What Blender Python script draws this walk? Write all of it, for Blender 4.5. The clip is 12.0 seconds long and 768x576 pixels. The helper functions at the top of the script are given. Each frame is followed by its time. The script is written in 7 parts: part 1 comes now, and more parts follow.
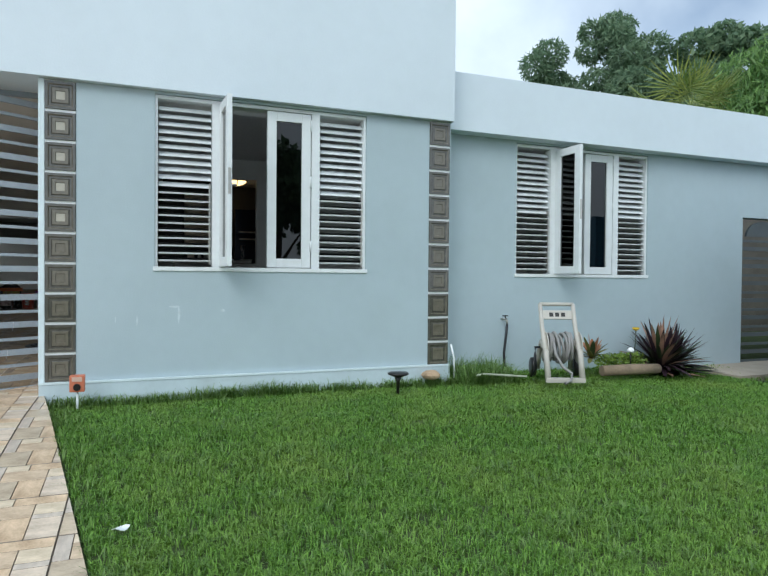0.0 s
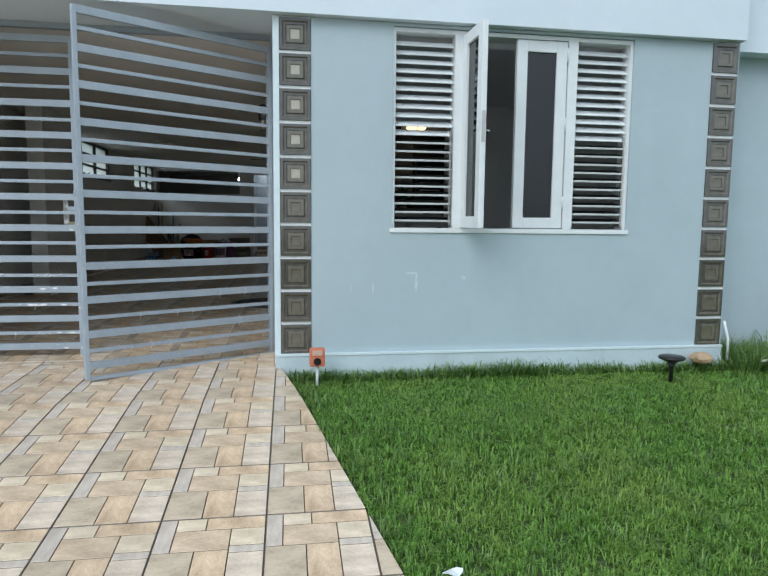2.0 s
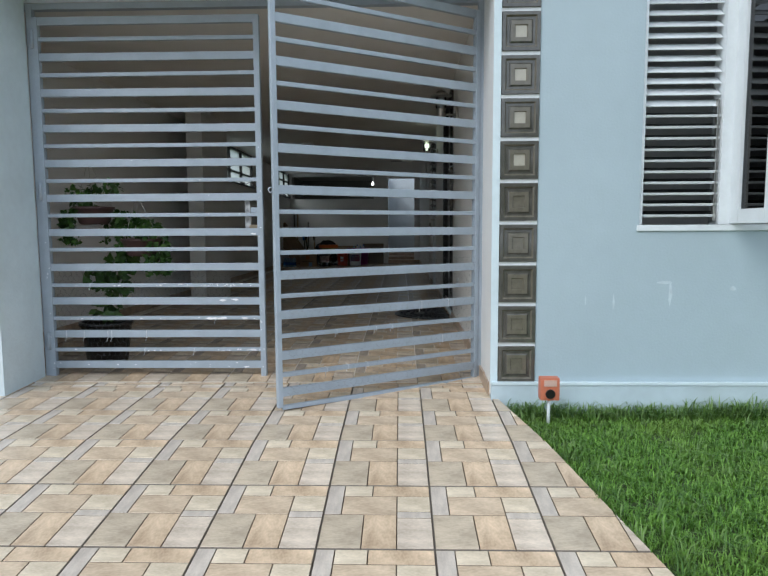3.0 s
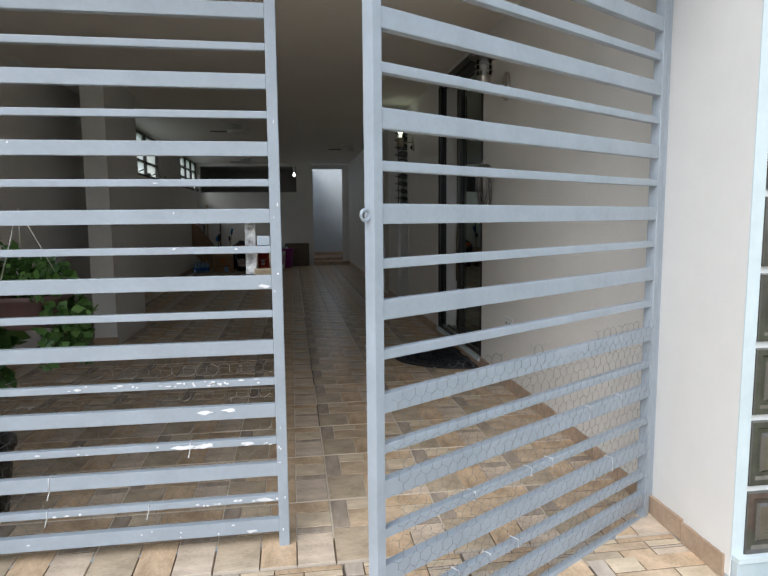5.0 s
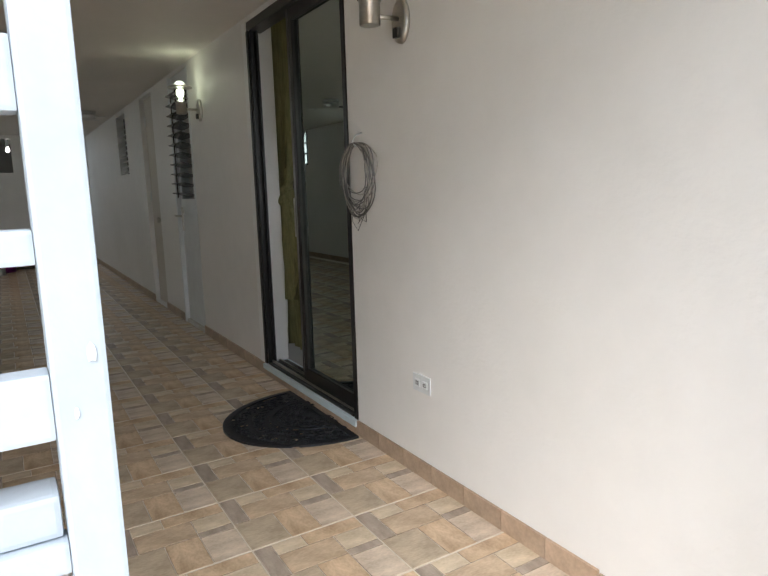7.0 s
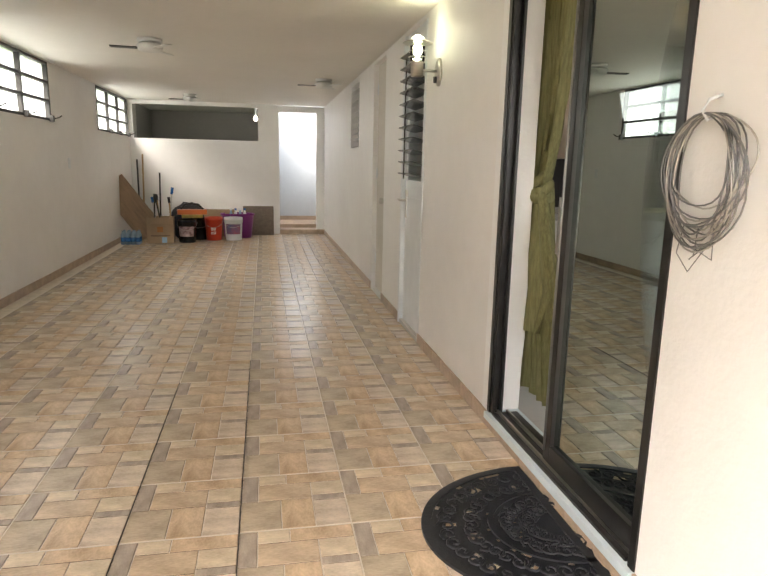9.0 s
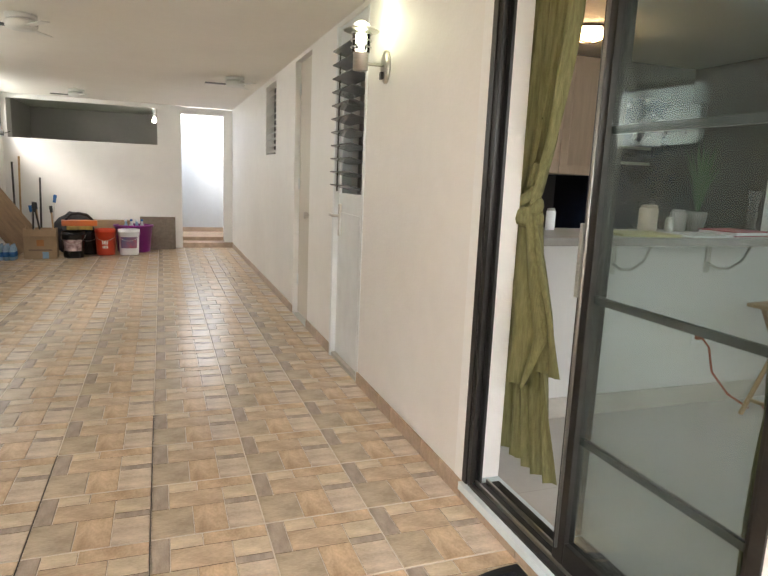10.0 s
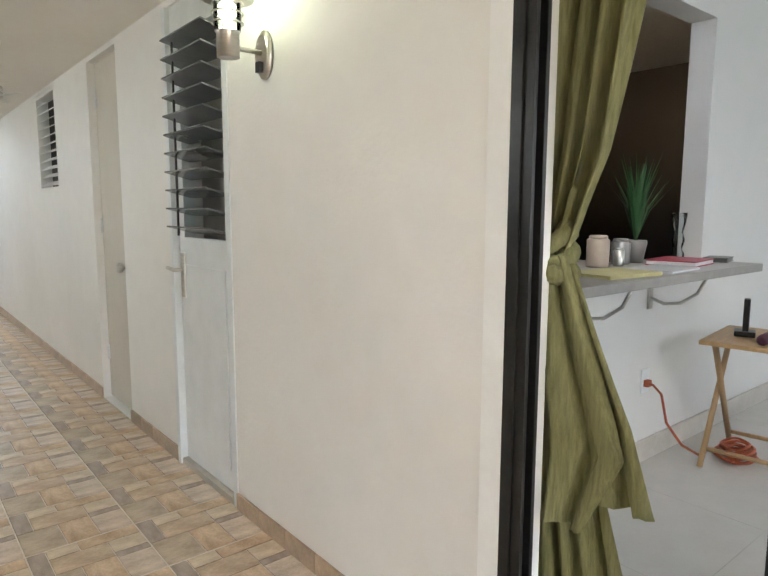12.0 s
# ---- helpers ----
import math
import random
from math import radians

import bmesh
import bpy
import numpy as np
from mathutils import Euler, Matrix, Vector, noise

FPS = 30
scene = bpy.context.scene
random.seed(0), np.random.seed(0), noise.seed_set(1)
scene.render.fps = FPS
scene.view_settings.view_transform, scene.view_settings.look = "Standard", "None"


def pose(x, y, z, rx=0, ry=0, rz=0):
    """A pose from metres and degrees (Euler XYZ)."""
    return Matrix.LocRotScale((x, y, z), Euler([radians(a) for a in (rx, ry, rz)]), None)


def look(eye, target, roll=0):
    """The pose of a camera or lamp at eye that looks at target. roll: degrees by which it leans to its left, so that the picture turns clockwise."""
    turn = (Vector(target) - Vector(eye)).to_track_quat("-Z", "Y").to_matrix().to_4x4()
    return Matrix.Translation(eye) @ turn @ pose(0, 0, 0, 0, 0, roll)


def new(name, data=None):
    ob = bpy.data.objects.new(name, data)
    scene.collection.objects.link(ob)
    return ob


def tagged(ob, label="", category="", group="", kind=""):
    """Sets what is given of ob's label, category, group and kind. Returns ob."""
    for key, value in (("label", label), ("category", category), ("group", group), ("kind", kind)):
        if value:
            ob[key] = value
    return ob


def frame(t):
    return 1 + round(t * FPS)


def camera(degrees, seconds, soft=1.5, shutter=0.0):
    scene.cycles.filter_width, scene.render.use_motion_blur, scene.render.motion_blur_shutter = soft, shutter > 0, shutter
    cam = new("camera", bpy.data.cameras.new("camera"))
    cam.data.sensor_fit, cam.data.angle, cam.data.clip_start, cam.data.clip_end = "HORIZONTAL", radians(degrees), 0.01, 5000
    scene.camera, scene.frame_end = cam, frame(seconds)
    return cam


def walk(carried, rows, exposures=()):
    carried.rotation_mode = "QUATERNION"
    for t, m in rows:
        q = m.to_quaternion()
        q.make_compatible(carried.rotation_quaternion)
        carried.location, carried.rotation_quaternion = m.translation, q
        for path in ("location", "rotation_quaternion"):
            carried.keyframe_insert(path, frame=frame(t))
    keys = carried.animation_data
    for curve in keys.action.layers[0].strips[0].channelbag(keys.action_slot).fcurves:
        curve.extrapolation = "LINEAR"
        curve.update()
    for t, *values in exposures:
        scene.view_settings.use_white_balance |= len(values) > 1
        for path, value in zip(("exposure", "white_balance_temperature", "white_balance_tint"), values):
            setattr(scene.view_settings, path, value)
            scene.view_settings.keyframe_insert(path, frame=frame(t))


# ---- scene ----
cam = camera(64.1, 12.0)
PATH = [
    (0, (0.682, -4.662, 0.75), (1.4, -2.796, 0.717), 0.5),
    (0.5, (0.633, -4.526, 0.725), (1.69, -2.828, 0.684), 0.8),
    (0.8, (0.558, -4.432, 0.737), (1.687, -2.783, 0.659), 1.2),
    (1, (0.495, -4.361, 0.742), (1.601, -2.698, 0.637), 1.0),
    (1.5, (0.295, -4.159, 0.762), (1.091, -2.331, 0.606), 0.3),
    (2, (0.089, -3.831, 0.84), (0.393, -1.865, 0.632), 0.6),
    (2.5, (-0.284, -3.474, 0.785), (-0.223, -1.484, 0.59), 0.6),
    (3, (-0.46, -3.093, 0.803), (-0.514, -1.103, 0.612), -0.3),
    (3.2, (-0.524, -2.912, 0.827), (-0.597, -0.921, 0.648), -0.6),
    (4.8, (-1.139, -1.615, 0.966), (-0.927, 0.359, 0.724), -0.7),
    (5, (-1.208, -1.474, 0.982), (-0.914, 0.491, 0.753), -0.5),
    (5.5, (-1.305, -0.99, 1.002), (-0.798, 0.928, 0.752), 0.5),
    (6, (-1.4, -0.615, 1.048), (-0.658, 1.222, 0.779), 0.1),
    (6.5, (-1.399, -0.305, 1.087), (-0.423, 1.416, 0.796), -1.0),
    (7, (-1.283, -0.025, 1.115), (-0.254, 1.66, 0.793), -1.6),
    (7.5, (-1.18, 0.21, 1.118), (-0.497, 2.056, 0.762), -0.4),
    (7.6, (-1.155, 0.262, 1.126), (-0.533, 2.128, 0.757), -0.6),
    (9.3, (-0.998, 1.174, 1.179), (-0.623, 3.1, 0.786), 1.3),
    (9.5, (-1.001, 1.325, 1.184), (-0.547, 3.236, 0.807), 1.5),
    (10, (-1.04, 1.604, 1.172), (-0.364, 3.453, 0.819), 2.4),
    (10.5, (-1.078, 1.869, 1.174), (-0.192, 3.63, 0.834), 1.9),
    (11, (-1.074, 2.155, 1.183), (-0.098, 3.876, 0.888), 1.4),
    (11.5, (-1.096, 2.416, 1.186), (-0.058, 4.106, 0.94), 0.8),
    (12, (-1.038, 2.656, 1.192), (0.223, 4.188, 0.941), 0.2),
]
walk(cam, [(t, look(eye, target, roll)) for t, eye, target, roll in PATH],
     exposures=[(0.0, 0.35, 5850, 3), (3.2, 0.4, 5800, 6), (4.8, 0.75, 6050, 9), (5.5, 0.95, 6300, 10), (6.5, 1.62, 6300, 10), (7.5, 2.4, 6250, 11), (9.3, 3.85, 7150, 14), (10.5, 4.05, 6650, 13), (12.0, 4.05, 6300, 10)])

# ---- world and sun ----
world = bpy.data.worlds.new("sky")
scene.world = world
world.use_nodes = True
wn, wl = world.node_tree.nodes, world.node_tree.links
wn.clear()
w_out = wn.new("ShaderNodeOutputWorld")
w_bg = wn.new("ShaderNodeBackground")
w_sky = wn.new("ShaderNodeTexSky")
w_sky.sky_type = "NISHITA"
w_sky.sun_disc = False
w_sky.sun_elevation, w_sky.sun_rotation = radians(42), radians(220)
w_sky.dust_density, w_sky.air_density = 3.0, 1.0
w_tc = wn.new("ShaderNodeTexCoord")
w_noise = wn.new("ShaderNodeTexNoise")
w_noise.inputs["Scale"].default_value, w_noise.inputs["Detail"].default_value = 2.2, 6.0
w_ramp = wn.new("ShaderNodeMapRange")
w_ramp.inputs["From Min"].default_value, w_ramp.inputs["From Max"].default_value = 0.22, 0.60
w_mix = wn.new("ShaderNodeMix")
w_mix.data_type = "RGBA"
w_mix.inputs["B"].default_value = (8.2, 8.6, 9.2, 1)
wl.new(w_tc.outputs["Generated"], w_noise.inputs["Vector"])
wl.new(w_noise.outputs["Fac"], w_ramp.inputs["Value"])
wl.new(w_ramp.outputs["Result"], w_mix.inputs["Factor"])
wl.new(w_sky.outputs["Color"], w_mix.inputs["A"])
wl.new(w_mix.outputs["Result"], w_bg.inputs["Color"])
w_bg.inputs["Strength"].default_value = 0.10
wl.new(w_bg.outputs["Background"], w_out.inputs["Surface"])

sun = new("sun", bpy.data.lights.new("sun", "SUN"))
sun.data.energy, sun.data.angle, sun.data.color = 1.1, radians(40), (1.0, 0.97, 0.92)
sun.matrix_world = look((-5, -6, 7), (0, 0, 0))

# daylight entering by the two front windows
for nm_, cx_, cy_, cz_, w_, h_ in (("window_daylight", 1.52, 0.17, 1.43, 1.5, 1.15), ("window_daylight", 4.67, 0.41, 1.41, 1.5, 1.15)):
    wl_ = new(nm_, bpy.data.lights.new(nm_, "AREA"))
    wl_.data.shape, wl_.data.size, wl_.data.size_y, wl_.data.energy, wl_.data.color = "RECTANGLE", w_, h_, 0.9, (0.92, 0.97, 1.0)
    wl_.matrix_world = look((cx_, cy_, cz_), (cx_, cy_ + 1.0, cz_ - 0.1))

# daylight entering by the two high windows of the side wall
for cy_, w_ in ((10.4, 1.8), (6.66, 2.1)):
    wl_ = new("window_daylight", bpy.data.lights.new("window_daylight", "AREA"))
    wl_.data.shape, wl_.data.size, wl_.data.size_y, wl_.data.energy, wl_.data.color = "RECTANGLE", w_, 0.5, 0.4, (0.95, 0.98, 1.0)
    wl_.matrix_world = look((-3.035, cy_, 1.80), (-2.035, cy_, 1.55))

# ---- materials ----
MATS = {}


def mat(name, color, rough=0.6, metal=0.0, var=0.12, scale=6.0, bump=0.0, bscale=60.0, tint=None, stretch=(1, 1, 1), rnd=0.0, spec=0.5, stain=0.0, emit=0.0):
    """A painted, stone, metal or cloth surface: two scales of colour change, fine relief, optional stains."""
    if name in MATS:
        return MATS[name]
    m = bpy.data.materials.new(name)
    m.use_nodes = True
    n, l = m.node_tree.nodes, m.node_tree.links
    b = n["Principled BSDF"]
    b.inputs["Roughness"].default_value, b.inputs["Metallic"].default_value = rough, metal
    b.inputs["Specular IOR Level"].default_value = spec
    tc = n.new("ShaderNodeTexCoord")
    mp = n.new("ShaderNodeMapping")
    mp.inputs["Scale"].default_value = stretch
    l.new(tc.outputs["Object"], mp.inputs["Vector"])
    n1 = n.new("ShaderNodeTexNoise")
    n1.inputs["Scale"].default_value, n1.inputs["Detail"].default_value = scale, 5.0
    n2 = n.new("ShaderNodeTexNoise")
    n2.inputs["Scale"].default_value, n2.inputs["Detail"].default_value = scale * 9, 4.0
    l.new(mp.outputs["Vector"], n1.inputs["Vector"])
    l.new(mp.outputs["Vector"], n2.inputs["Vector"])
    add = n.new("ShaderNodeMath")
    add.operation = "MULTIPLY_ADD"
    add.inputs[1].default_value = 0.4
    l.new(n2.outputs["Fac"], add.inputs[0])
    l.new(n1.outputs["Fac"], add.inputs[2])
    mr = n.new("ShaderNodeMapRange")
    mr.inputs["From Min"].default_value, mr.inputs["From Max"].default_value = 0.45, 0.95
    l.new(add.outputs[0], mr.inputs["Value"])
    mix = n.new("ShaderNodeMix")
    mix.data_type = "RGBA"
    lo = [max(0.0, c * (1 - var)) for c in color]
    hi = [min(1.0, c * (1 + var)) for c in (tint or color)]
    mix.inputs["A"].default_value, mix.inputs["B"].default_value = (*lo, 1), (*hi, 1)
    l.new(mr.outputs["Result"], mix.inputs["Factor"])
    out = mix.outputs["Result"]
    if stain > 0:
        n3 = n.new("ShaderNodeTexNoise")
        n3.inputs["Scale"].default_value, n3.inputs["Detail"].default_value = 1.3, 8.0
        l.new(tc.outputs["Object"], n3.inputs["Vector"])
        r3 = n.new("ShaderNodeMapRange")
        r3.inputs["From Min"].default_value, r3.inputs["From Max"].default_value = 0.55, 0.75
        r3.inputs["To Max"].default_value = stain
        l.new(n3.outputs["Fac"], r3.inputs["Value"])
        mx3 = n.new("ShaderNodeMix")
        mx3.data_type = "RGBA"
        mx3.inputs["B"].default_value = (color[0] * 0.72, color[1] * 0.7, color[2] * 0.62, 1)
        l.new(r3.outputs["Result"], mx3.inputs["Factor"])
        l.new(out, mx3.inputs["A"])
        out = mx3.outputs["Result"]
    if rnd > 0:
        oi = n.new("ShaderNodeObjectInfo")
        hs = n.new("ShaderNodeHueSaturation")
        rr = n.new("ShaderNodeMapRange")
        rr.inputs["To Min"].default_value, rr.inputs["To Max"].default_value = 1 - rnd, 1 + rnd
        l.new(oi.outputs["Random"], rr.inputs["Value"])
        l.new(rr.outputs["Result"], hs.inputs["Value"])
        l.new(out, hs.inputs["Color"])
        out = hs.outputs["Color"]
    l.new(out, b.inputs["Base Color"])
    if bump > 0:
        n4 = n.new("ShaderNodeTexNoise")
        n4.inputs["Scale"].default_value, n4.inputs["Detail"].default_value = bscale, 5.0
        l.new(mp.outputs["Vector"], n4.inputs["Vector"])
        bp = n.new("ShaderNodeBump")
        bp.inputs["Strength"].default_value, bp.inputs["Distance"].default_value = bump, 0.01
        l.new(n4.outputs["Fac"], bp.inputs["Height"])
        l.new(bp.outputs["Normal"], b.inputs["Normal"])
    if emit > 0:
        b.inputs["Emission Color"].default_value = (*color, 1)
        b.inputs["Emission Strength"].default_value = emit
    MATS[name] = m
    return m


def glass(name, color, rough=0.0, ior=1.45, veil=0.0, gloss=(0.9, 0.9, 0.9)):
    """A thin pane: part see-through, part mirror; an optional flat veil paints in pale reflected light."""
    m = bpy.data.materials.new(name)
    m.use_nodes = True
    n, l = m.node_tree.nodes, m.node_tree.links
    n.clear()
    o = n.new("ShaderNodeOutputMaterial")
    t = n.new("ShaderNodeBsdfTransparent")
    t.inputs["Color"].default_value = (*color, 1)
    g = n.new("ShaderNodeBsdfGlossy")
    g.inputs["Roughness"].default_value = rough
    g.inputs["Color"].default_value = (*gloss, 1)
    fr = n.new("ShaderNodeFresnel")
    fr.inputs["IOR"].default_value = ior
    mx = n.new("ShaderNodeMixShader")
    l.new(fr.outputs["Fac"], mx.inputs["Fac"])
    body = t.outputs["BSDF"]
    # even grey-green diffuse imitates the white wall's reflection washing over the glass
    if veil > 0:
        df, md = n.new("ShaderNodeBsdfDiffuse"), n.new("ShaderNodeMixShader")
        df.inputs["Color"].default_value = (0.40, 0.47, 0.46, 1)
        md.inputs["Fac"].default_value = veil
        l.new(body, md.inputs[1])
        l.new(df.outputs["BSDF"], md.inputs[2])
        body = md.outputs["Shader"]
    l.new(body, mx.inputs[1])
    l.new(g.outputs["BSDF"], mx.inputs[2])
    l.new(mx.outputs["Shader"], o.inputs["Surface"])
    return m


M_WALL = mat("blue_grey_paint", (0.43, 0.515, 0.555), 0.55, var=0.05, scale=1.2, bump=0.12, bscale=90, stain=0.12)
M_FASCIA = mat("white_roof_paint", (0.68, 0.75, 0.81), 0.6, var=0.04, scale=1.0, bump=0.1, bscale=70)
M_BASEW = mat("white_skirting_paint", (0.66, 0.75, 0.78), 0.55, var=0.08, scale=3, bump=0.15, stain=0.4)
M_INT = mat("white_wall_paint", (0.84, 0.825, 0.80), 0.5, var=0.045, scale=1.0, bump=0.16, bscale=55, stain=0.10)
M_CEIL = mat("ceiling_paint", (0.83, 0.80, 0.75), 0.7, var=0.03, scale=1.5, bump=0.05)
M_WHITE = mat("white_window_paint", (0.76, 0.79, 0.80), 0.35, var=0.05, scale=8, bump=0.04)
M_GATE = mat("grey_blue_gate_paint", (0.36, 0.41, 0.465), 0.42, var=0.1, scale=7, bump=0.12, bscale=40)
M_FLAKE = mat("flaked_white_paint", (0.82, 0.83, 0.84), 0.5, var=0.15, scale=20)
M_BLACK = mat("black_aluminium", (0.025, 0.023, 0.022), 0.32, 0.4, var=0.3, scale=12)
M_BRONZE = mat("dark_bronze_aluminium", (0.035, 0.032, 0.030), 0.32, 0.5, var=0.2, scale=12)
M_STEEL = mat("brushed_steel", (0.55, 0.53, 0.49), 0.28, 1.0, var=0.1, scale=20, stretch=(1, 1, 8))
M_DARKMETAL = mat("dark_window_iron", (0.03, 0.028, 0.027), 0.5, 0.2, var=0.3)
M_GROUT_IN = mat("beige_grout", (0.66, 0.575, 0.47), 0.8, var=0.15, scale=20, bump=0.2)
M_GROUT = mat("grey_grout", (0.25, 0.21, 0.17), 0.85, var=0.2, scale=20, bump=0.2)
M_T1 = mat("beige_tile_stone", (0.50, 0.37, 0.25), 0.24, var=0.2, scale=7, tint=(0.66, 0.51, 0.36), bump=0.06, bscale=60, stretch=(1, 2.4, 1), rnd=0.06)
M_T2 = mat("grey_tile_stone", (0.37, 0.305, 0.25), 0.26, var=0.18, scale=9, tint=(0.47, 0.385, 0.31), bump=0.06, stretch=(2.4, 1, 1), rnd=0.06)
M_T3 = mat("orange_tile_stone", (0.50, 0.35, 0.22), 0.24, var=0.2, scale=7, tint=(0.69, 0.52, 0.355), bump=0.06, stretch=(2, 1.2, 1), rnd=0.06)
M_T4 = mat("cream_tile_stone", (0.61, 0.49, 0.345), 0.24, var=0.15, scale=9, tint=(0.76, 0.635, 0.475), bump=0.06, stretch=(1, 2.0, 1), rnd=0.06)
M_T5 = mat("olive_grey_tile_stone", (0.47, 0.375, 0.27), 0.26, var=0.18, scale=8, tint=(0.60, 0.49, 0.36), bump=0.06, stretch=(1, 2.4, 1), rnd=0.06)
M_T6 = mat("pale_rose_tile_stone", (0.55, 0.44, 0.335), 0.24, var=0.18, scale=9, tint=(0.70, 0.58, 0.46), bump=0.06, stretch=(1, 2.0, 1), rnd=0.06)
M_T2B = mat("bleached_grey_tile_stone", (0.50, 0.42, 0.35), 0.28, var=0.14, scale=10, tint=(0.61, 0.525, 0.44), bump=0.05, stretch=(2.4, 1, 1), rnd=0.05)
M_SEAM = mat("brown_tile_seam", (0.19, 0.135, 0.085), 0.7, var=0.3, scale=14)
M_SKIRT = mat("terracotta_skirting_tile", (0.41, 0.30, 0.21), 0.35, var=0.2, scale=9, tint=(0.48, 0.35, 0.25), bump=0.08, rnd=0.12)
M_SOIL = mat("lawn_soil", (0.045, 0.07, 0.018), 0.95, var=0.35, scale=5, bump=0.6, bscale=50)
M_BLOCK = mat("brown_glass_block", (0.085, 0.08, 0.068), 0.08, var=0.25, scale=25, spec=0.9)
M_BLOCK2 = mat("amber_glass_block_face", (0.14, 0.125, 0.095), 0.12, var=0.2, scale=25, spec=0.8)
M_BLOCK3 = mat("pale_glass_block_centre", (0.42, 0.39, 0.32), 0.15, var=0.1, scale=25, spec=0.8)
M_MORTAR = mat("white_mortar", (0.80, 0.82, 0.82), 0.7, var=0.06)
M_CURTAIN = mat("olive_gauze_cloth", (0.18, 0.172, 0.068), 0.8, var=0.16, scale=12, tint=(0.235, 0.225, 0.098), bump=0.3, bscale=25, stretch=(9, 9, 0.6))
M_RUBBER = mat("black_rubber", (0.012, 0.013, 0.017), 0.45, var=0.3, bump=0.2)
M_TERRAZZO = mat("polished_floor_tile", (0.55, 0.53, 0.50), 0.08, var=0.04, scale=8)
# near-black colour stands in for the shade of unlit rooms
M_UNLIT = mat("unlit_room_black", (0.028, 0.025, 0.025), 0.5, var=0.1)
M_GLASS = glass("clear_pane", (0.93, 0.96, 0.95))
M_TINT = glass("tinted_door_glass", (0.74, 0.80, 0.79), ior=1.2, veil=0.07, gloss=(0.44, 0.50, 0.48))
M_DARKGLASS = glass("dark_window_glass", (0.10, 0.11, 0.12), ior=1.6)
M_BLUE = mat("blue_booth_paint", (0.10, 0.235, 0.34), 0.55, var=0.12, scale=3, bump=0.1, stain=0.3)
M_YELLOW = mat("orange_yellow_paint", (0.62, 0.30, 0.035), 0.6, var=0.08, scale=2, bump=0.1)
M_ROOM = mat("living_room_paint", (0.74, 0.73, 0.71), 0.5, var=0.02)

M_WIRE = mat('grey_wire', (0.22, 0.22, 0.22), 0.4, 0.6, var=0.2)

# ---- building helpers ----


def box(bm, x0, x1, y0, y1, z0, z1, bevel=0.0, mi=0):
    v = [bm.verts.new((x, y, z)) for x in (x0, x1) for y in (y0, y1) for z in (z0, z1)]
    fs = []
    for q in ((0, 1, 3, 2), (4, 6, 7, 5), (0, 4, 5, 1), (2, 3, 7, 6), (0, 2, 6, 4), (1, 5, 7, 3)):
        f = bm.faces.new([v[i] for i in q])
        f.material_index = mi
        fs.append(f)
    if bevel > 0:
        es = {e for f in fs for e in f.edges}
        bmesh.ops.bevel(bm, geom=list(es), offset=bevel, segments=2, affect="EDGES", profile=0.7)
    return v


def tube(bm, pts, r, seg=8, cap=True, mi=0):
    """A round bar along points; r is one radius or one for each point."""
    pts = [Vector(p) for p in pts]
    rs = r if isinstance(r, (list, tuple)) else [r] * len(pts)
    rings, up = [], Vector((0.31, 0.27, 0.91)).normalized()
    for i, p in enumerate(pts):
        d = (pts[min(i + 1, len(pts) - 1)] - pts[max(i - 1, 0)]).normalized()
        s = d.cross(up)
        if s.length < 0.05:
            s = d.cross(Vector((1, 0, 0)))
        s.normalize()
        w = s.cross(d)
        rings.append([bm.verts.new(p + rs[i] * (math.cos(a) * s + math.sin(a) * w)) for a in [2 * math.pi * k / seg for k in range(seg)]])
    for a, b in zip(rings, rings[1:]):
        for k in range(seg):
            f = bm.faces.new((a[k], a[(k + 1) % seg], b[(k + 1) % seg], b[k]))
            f.smooth, f.material_index = True, mi
    if cap:
        for ring in (rings[0][::-1], rings[-1]):
            f = bm.faces.new(ring)
            f.material_index = mi
    return rings


def lathe(bm, prof, seg=20, at=(0, 0, 0), mi=0):
    """A turned body from (radius, height) rows round an upright axis."""
    c = Vector(at)
    rings = [[bm.verts.new(c + Vector((r * math.cos(a), r * math.sin(a), z))) for a in [2 * math.pi * k / seg for k in range(seg)]] for r, z in prof]
    for a, b in zip(rings, rings[1:]):
        for k in range(seg):
            f = bm.faces.new((a[k], a[(k + 1) % seg], b[(k + 1) % seg], b[k]))
            f.smooth, f.material_index = True, mi
    bm.faces.new(rings[0][::-1]).material_index = mi
    bm.faces.new(rings[-1]).material_index = mi


def mesh_of(name, bm, *mats):
    me = bpy.data.meshes.new(name)
    bmesh.ops.recalc_face_normals(bm, faces=bm.faces[:])
    bm.to_mesh(me)
    bm.free()
    for m in mats:
        me.materials.append(m)
    return me


def part(name, bm, material, parent, label="", more=()):
    ob = new(name, mesh_of(name, bm, material, *more))
    ob.parent = parent
    if label:
        ob["label"] = label
    return ob


def solo(name, bm, material, label="", category="", group="", kind="", more=()):
    ob = new(name, mesh_of(name, bm, material, *more))
    return tagged(ob, label, category, group, kind)


def thing(name, label, category, at=(0, 0, 0), rz=0, group="", kind=""):
    e = new(name)
    e.empty_display_size = 0.1
    e.matrix_basis = pose(*at, 0, 0, rz)
    return tagged(e, label, category, group, kind)


def bx(*a, bevel=0.0):
    bm = bmesh.new()
    box(bm, *a, bevel=bevel)
    return bm


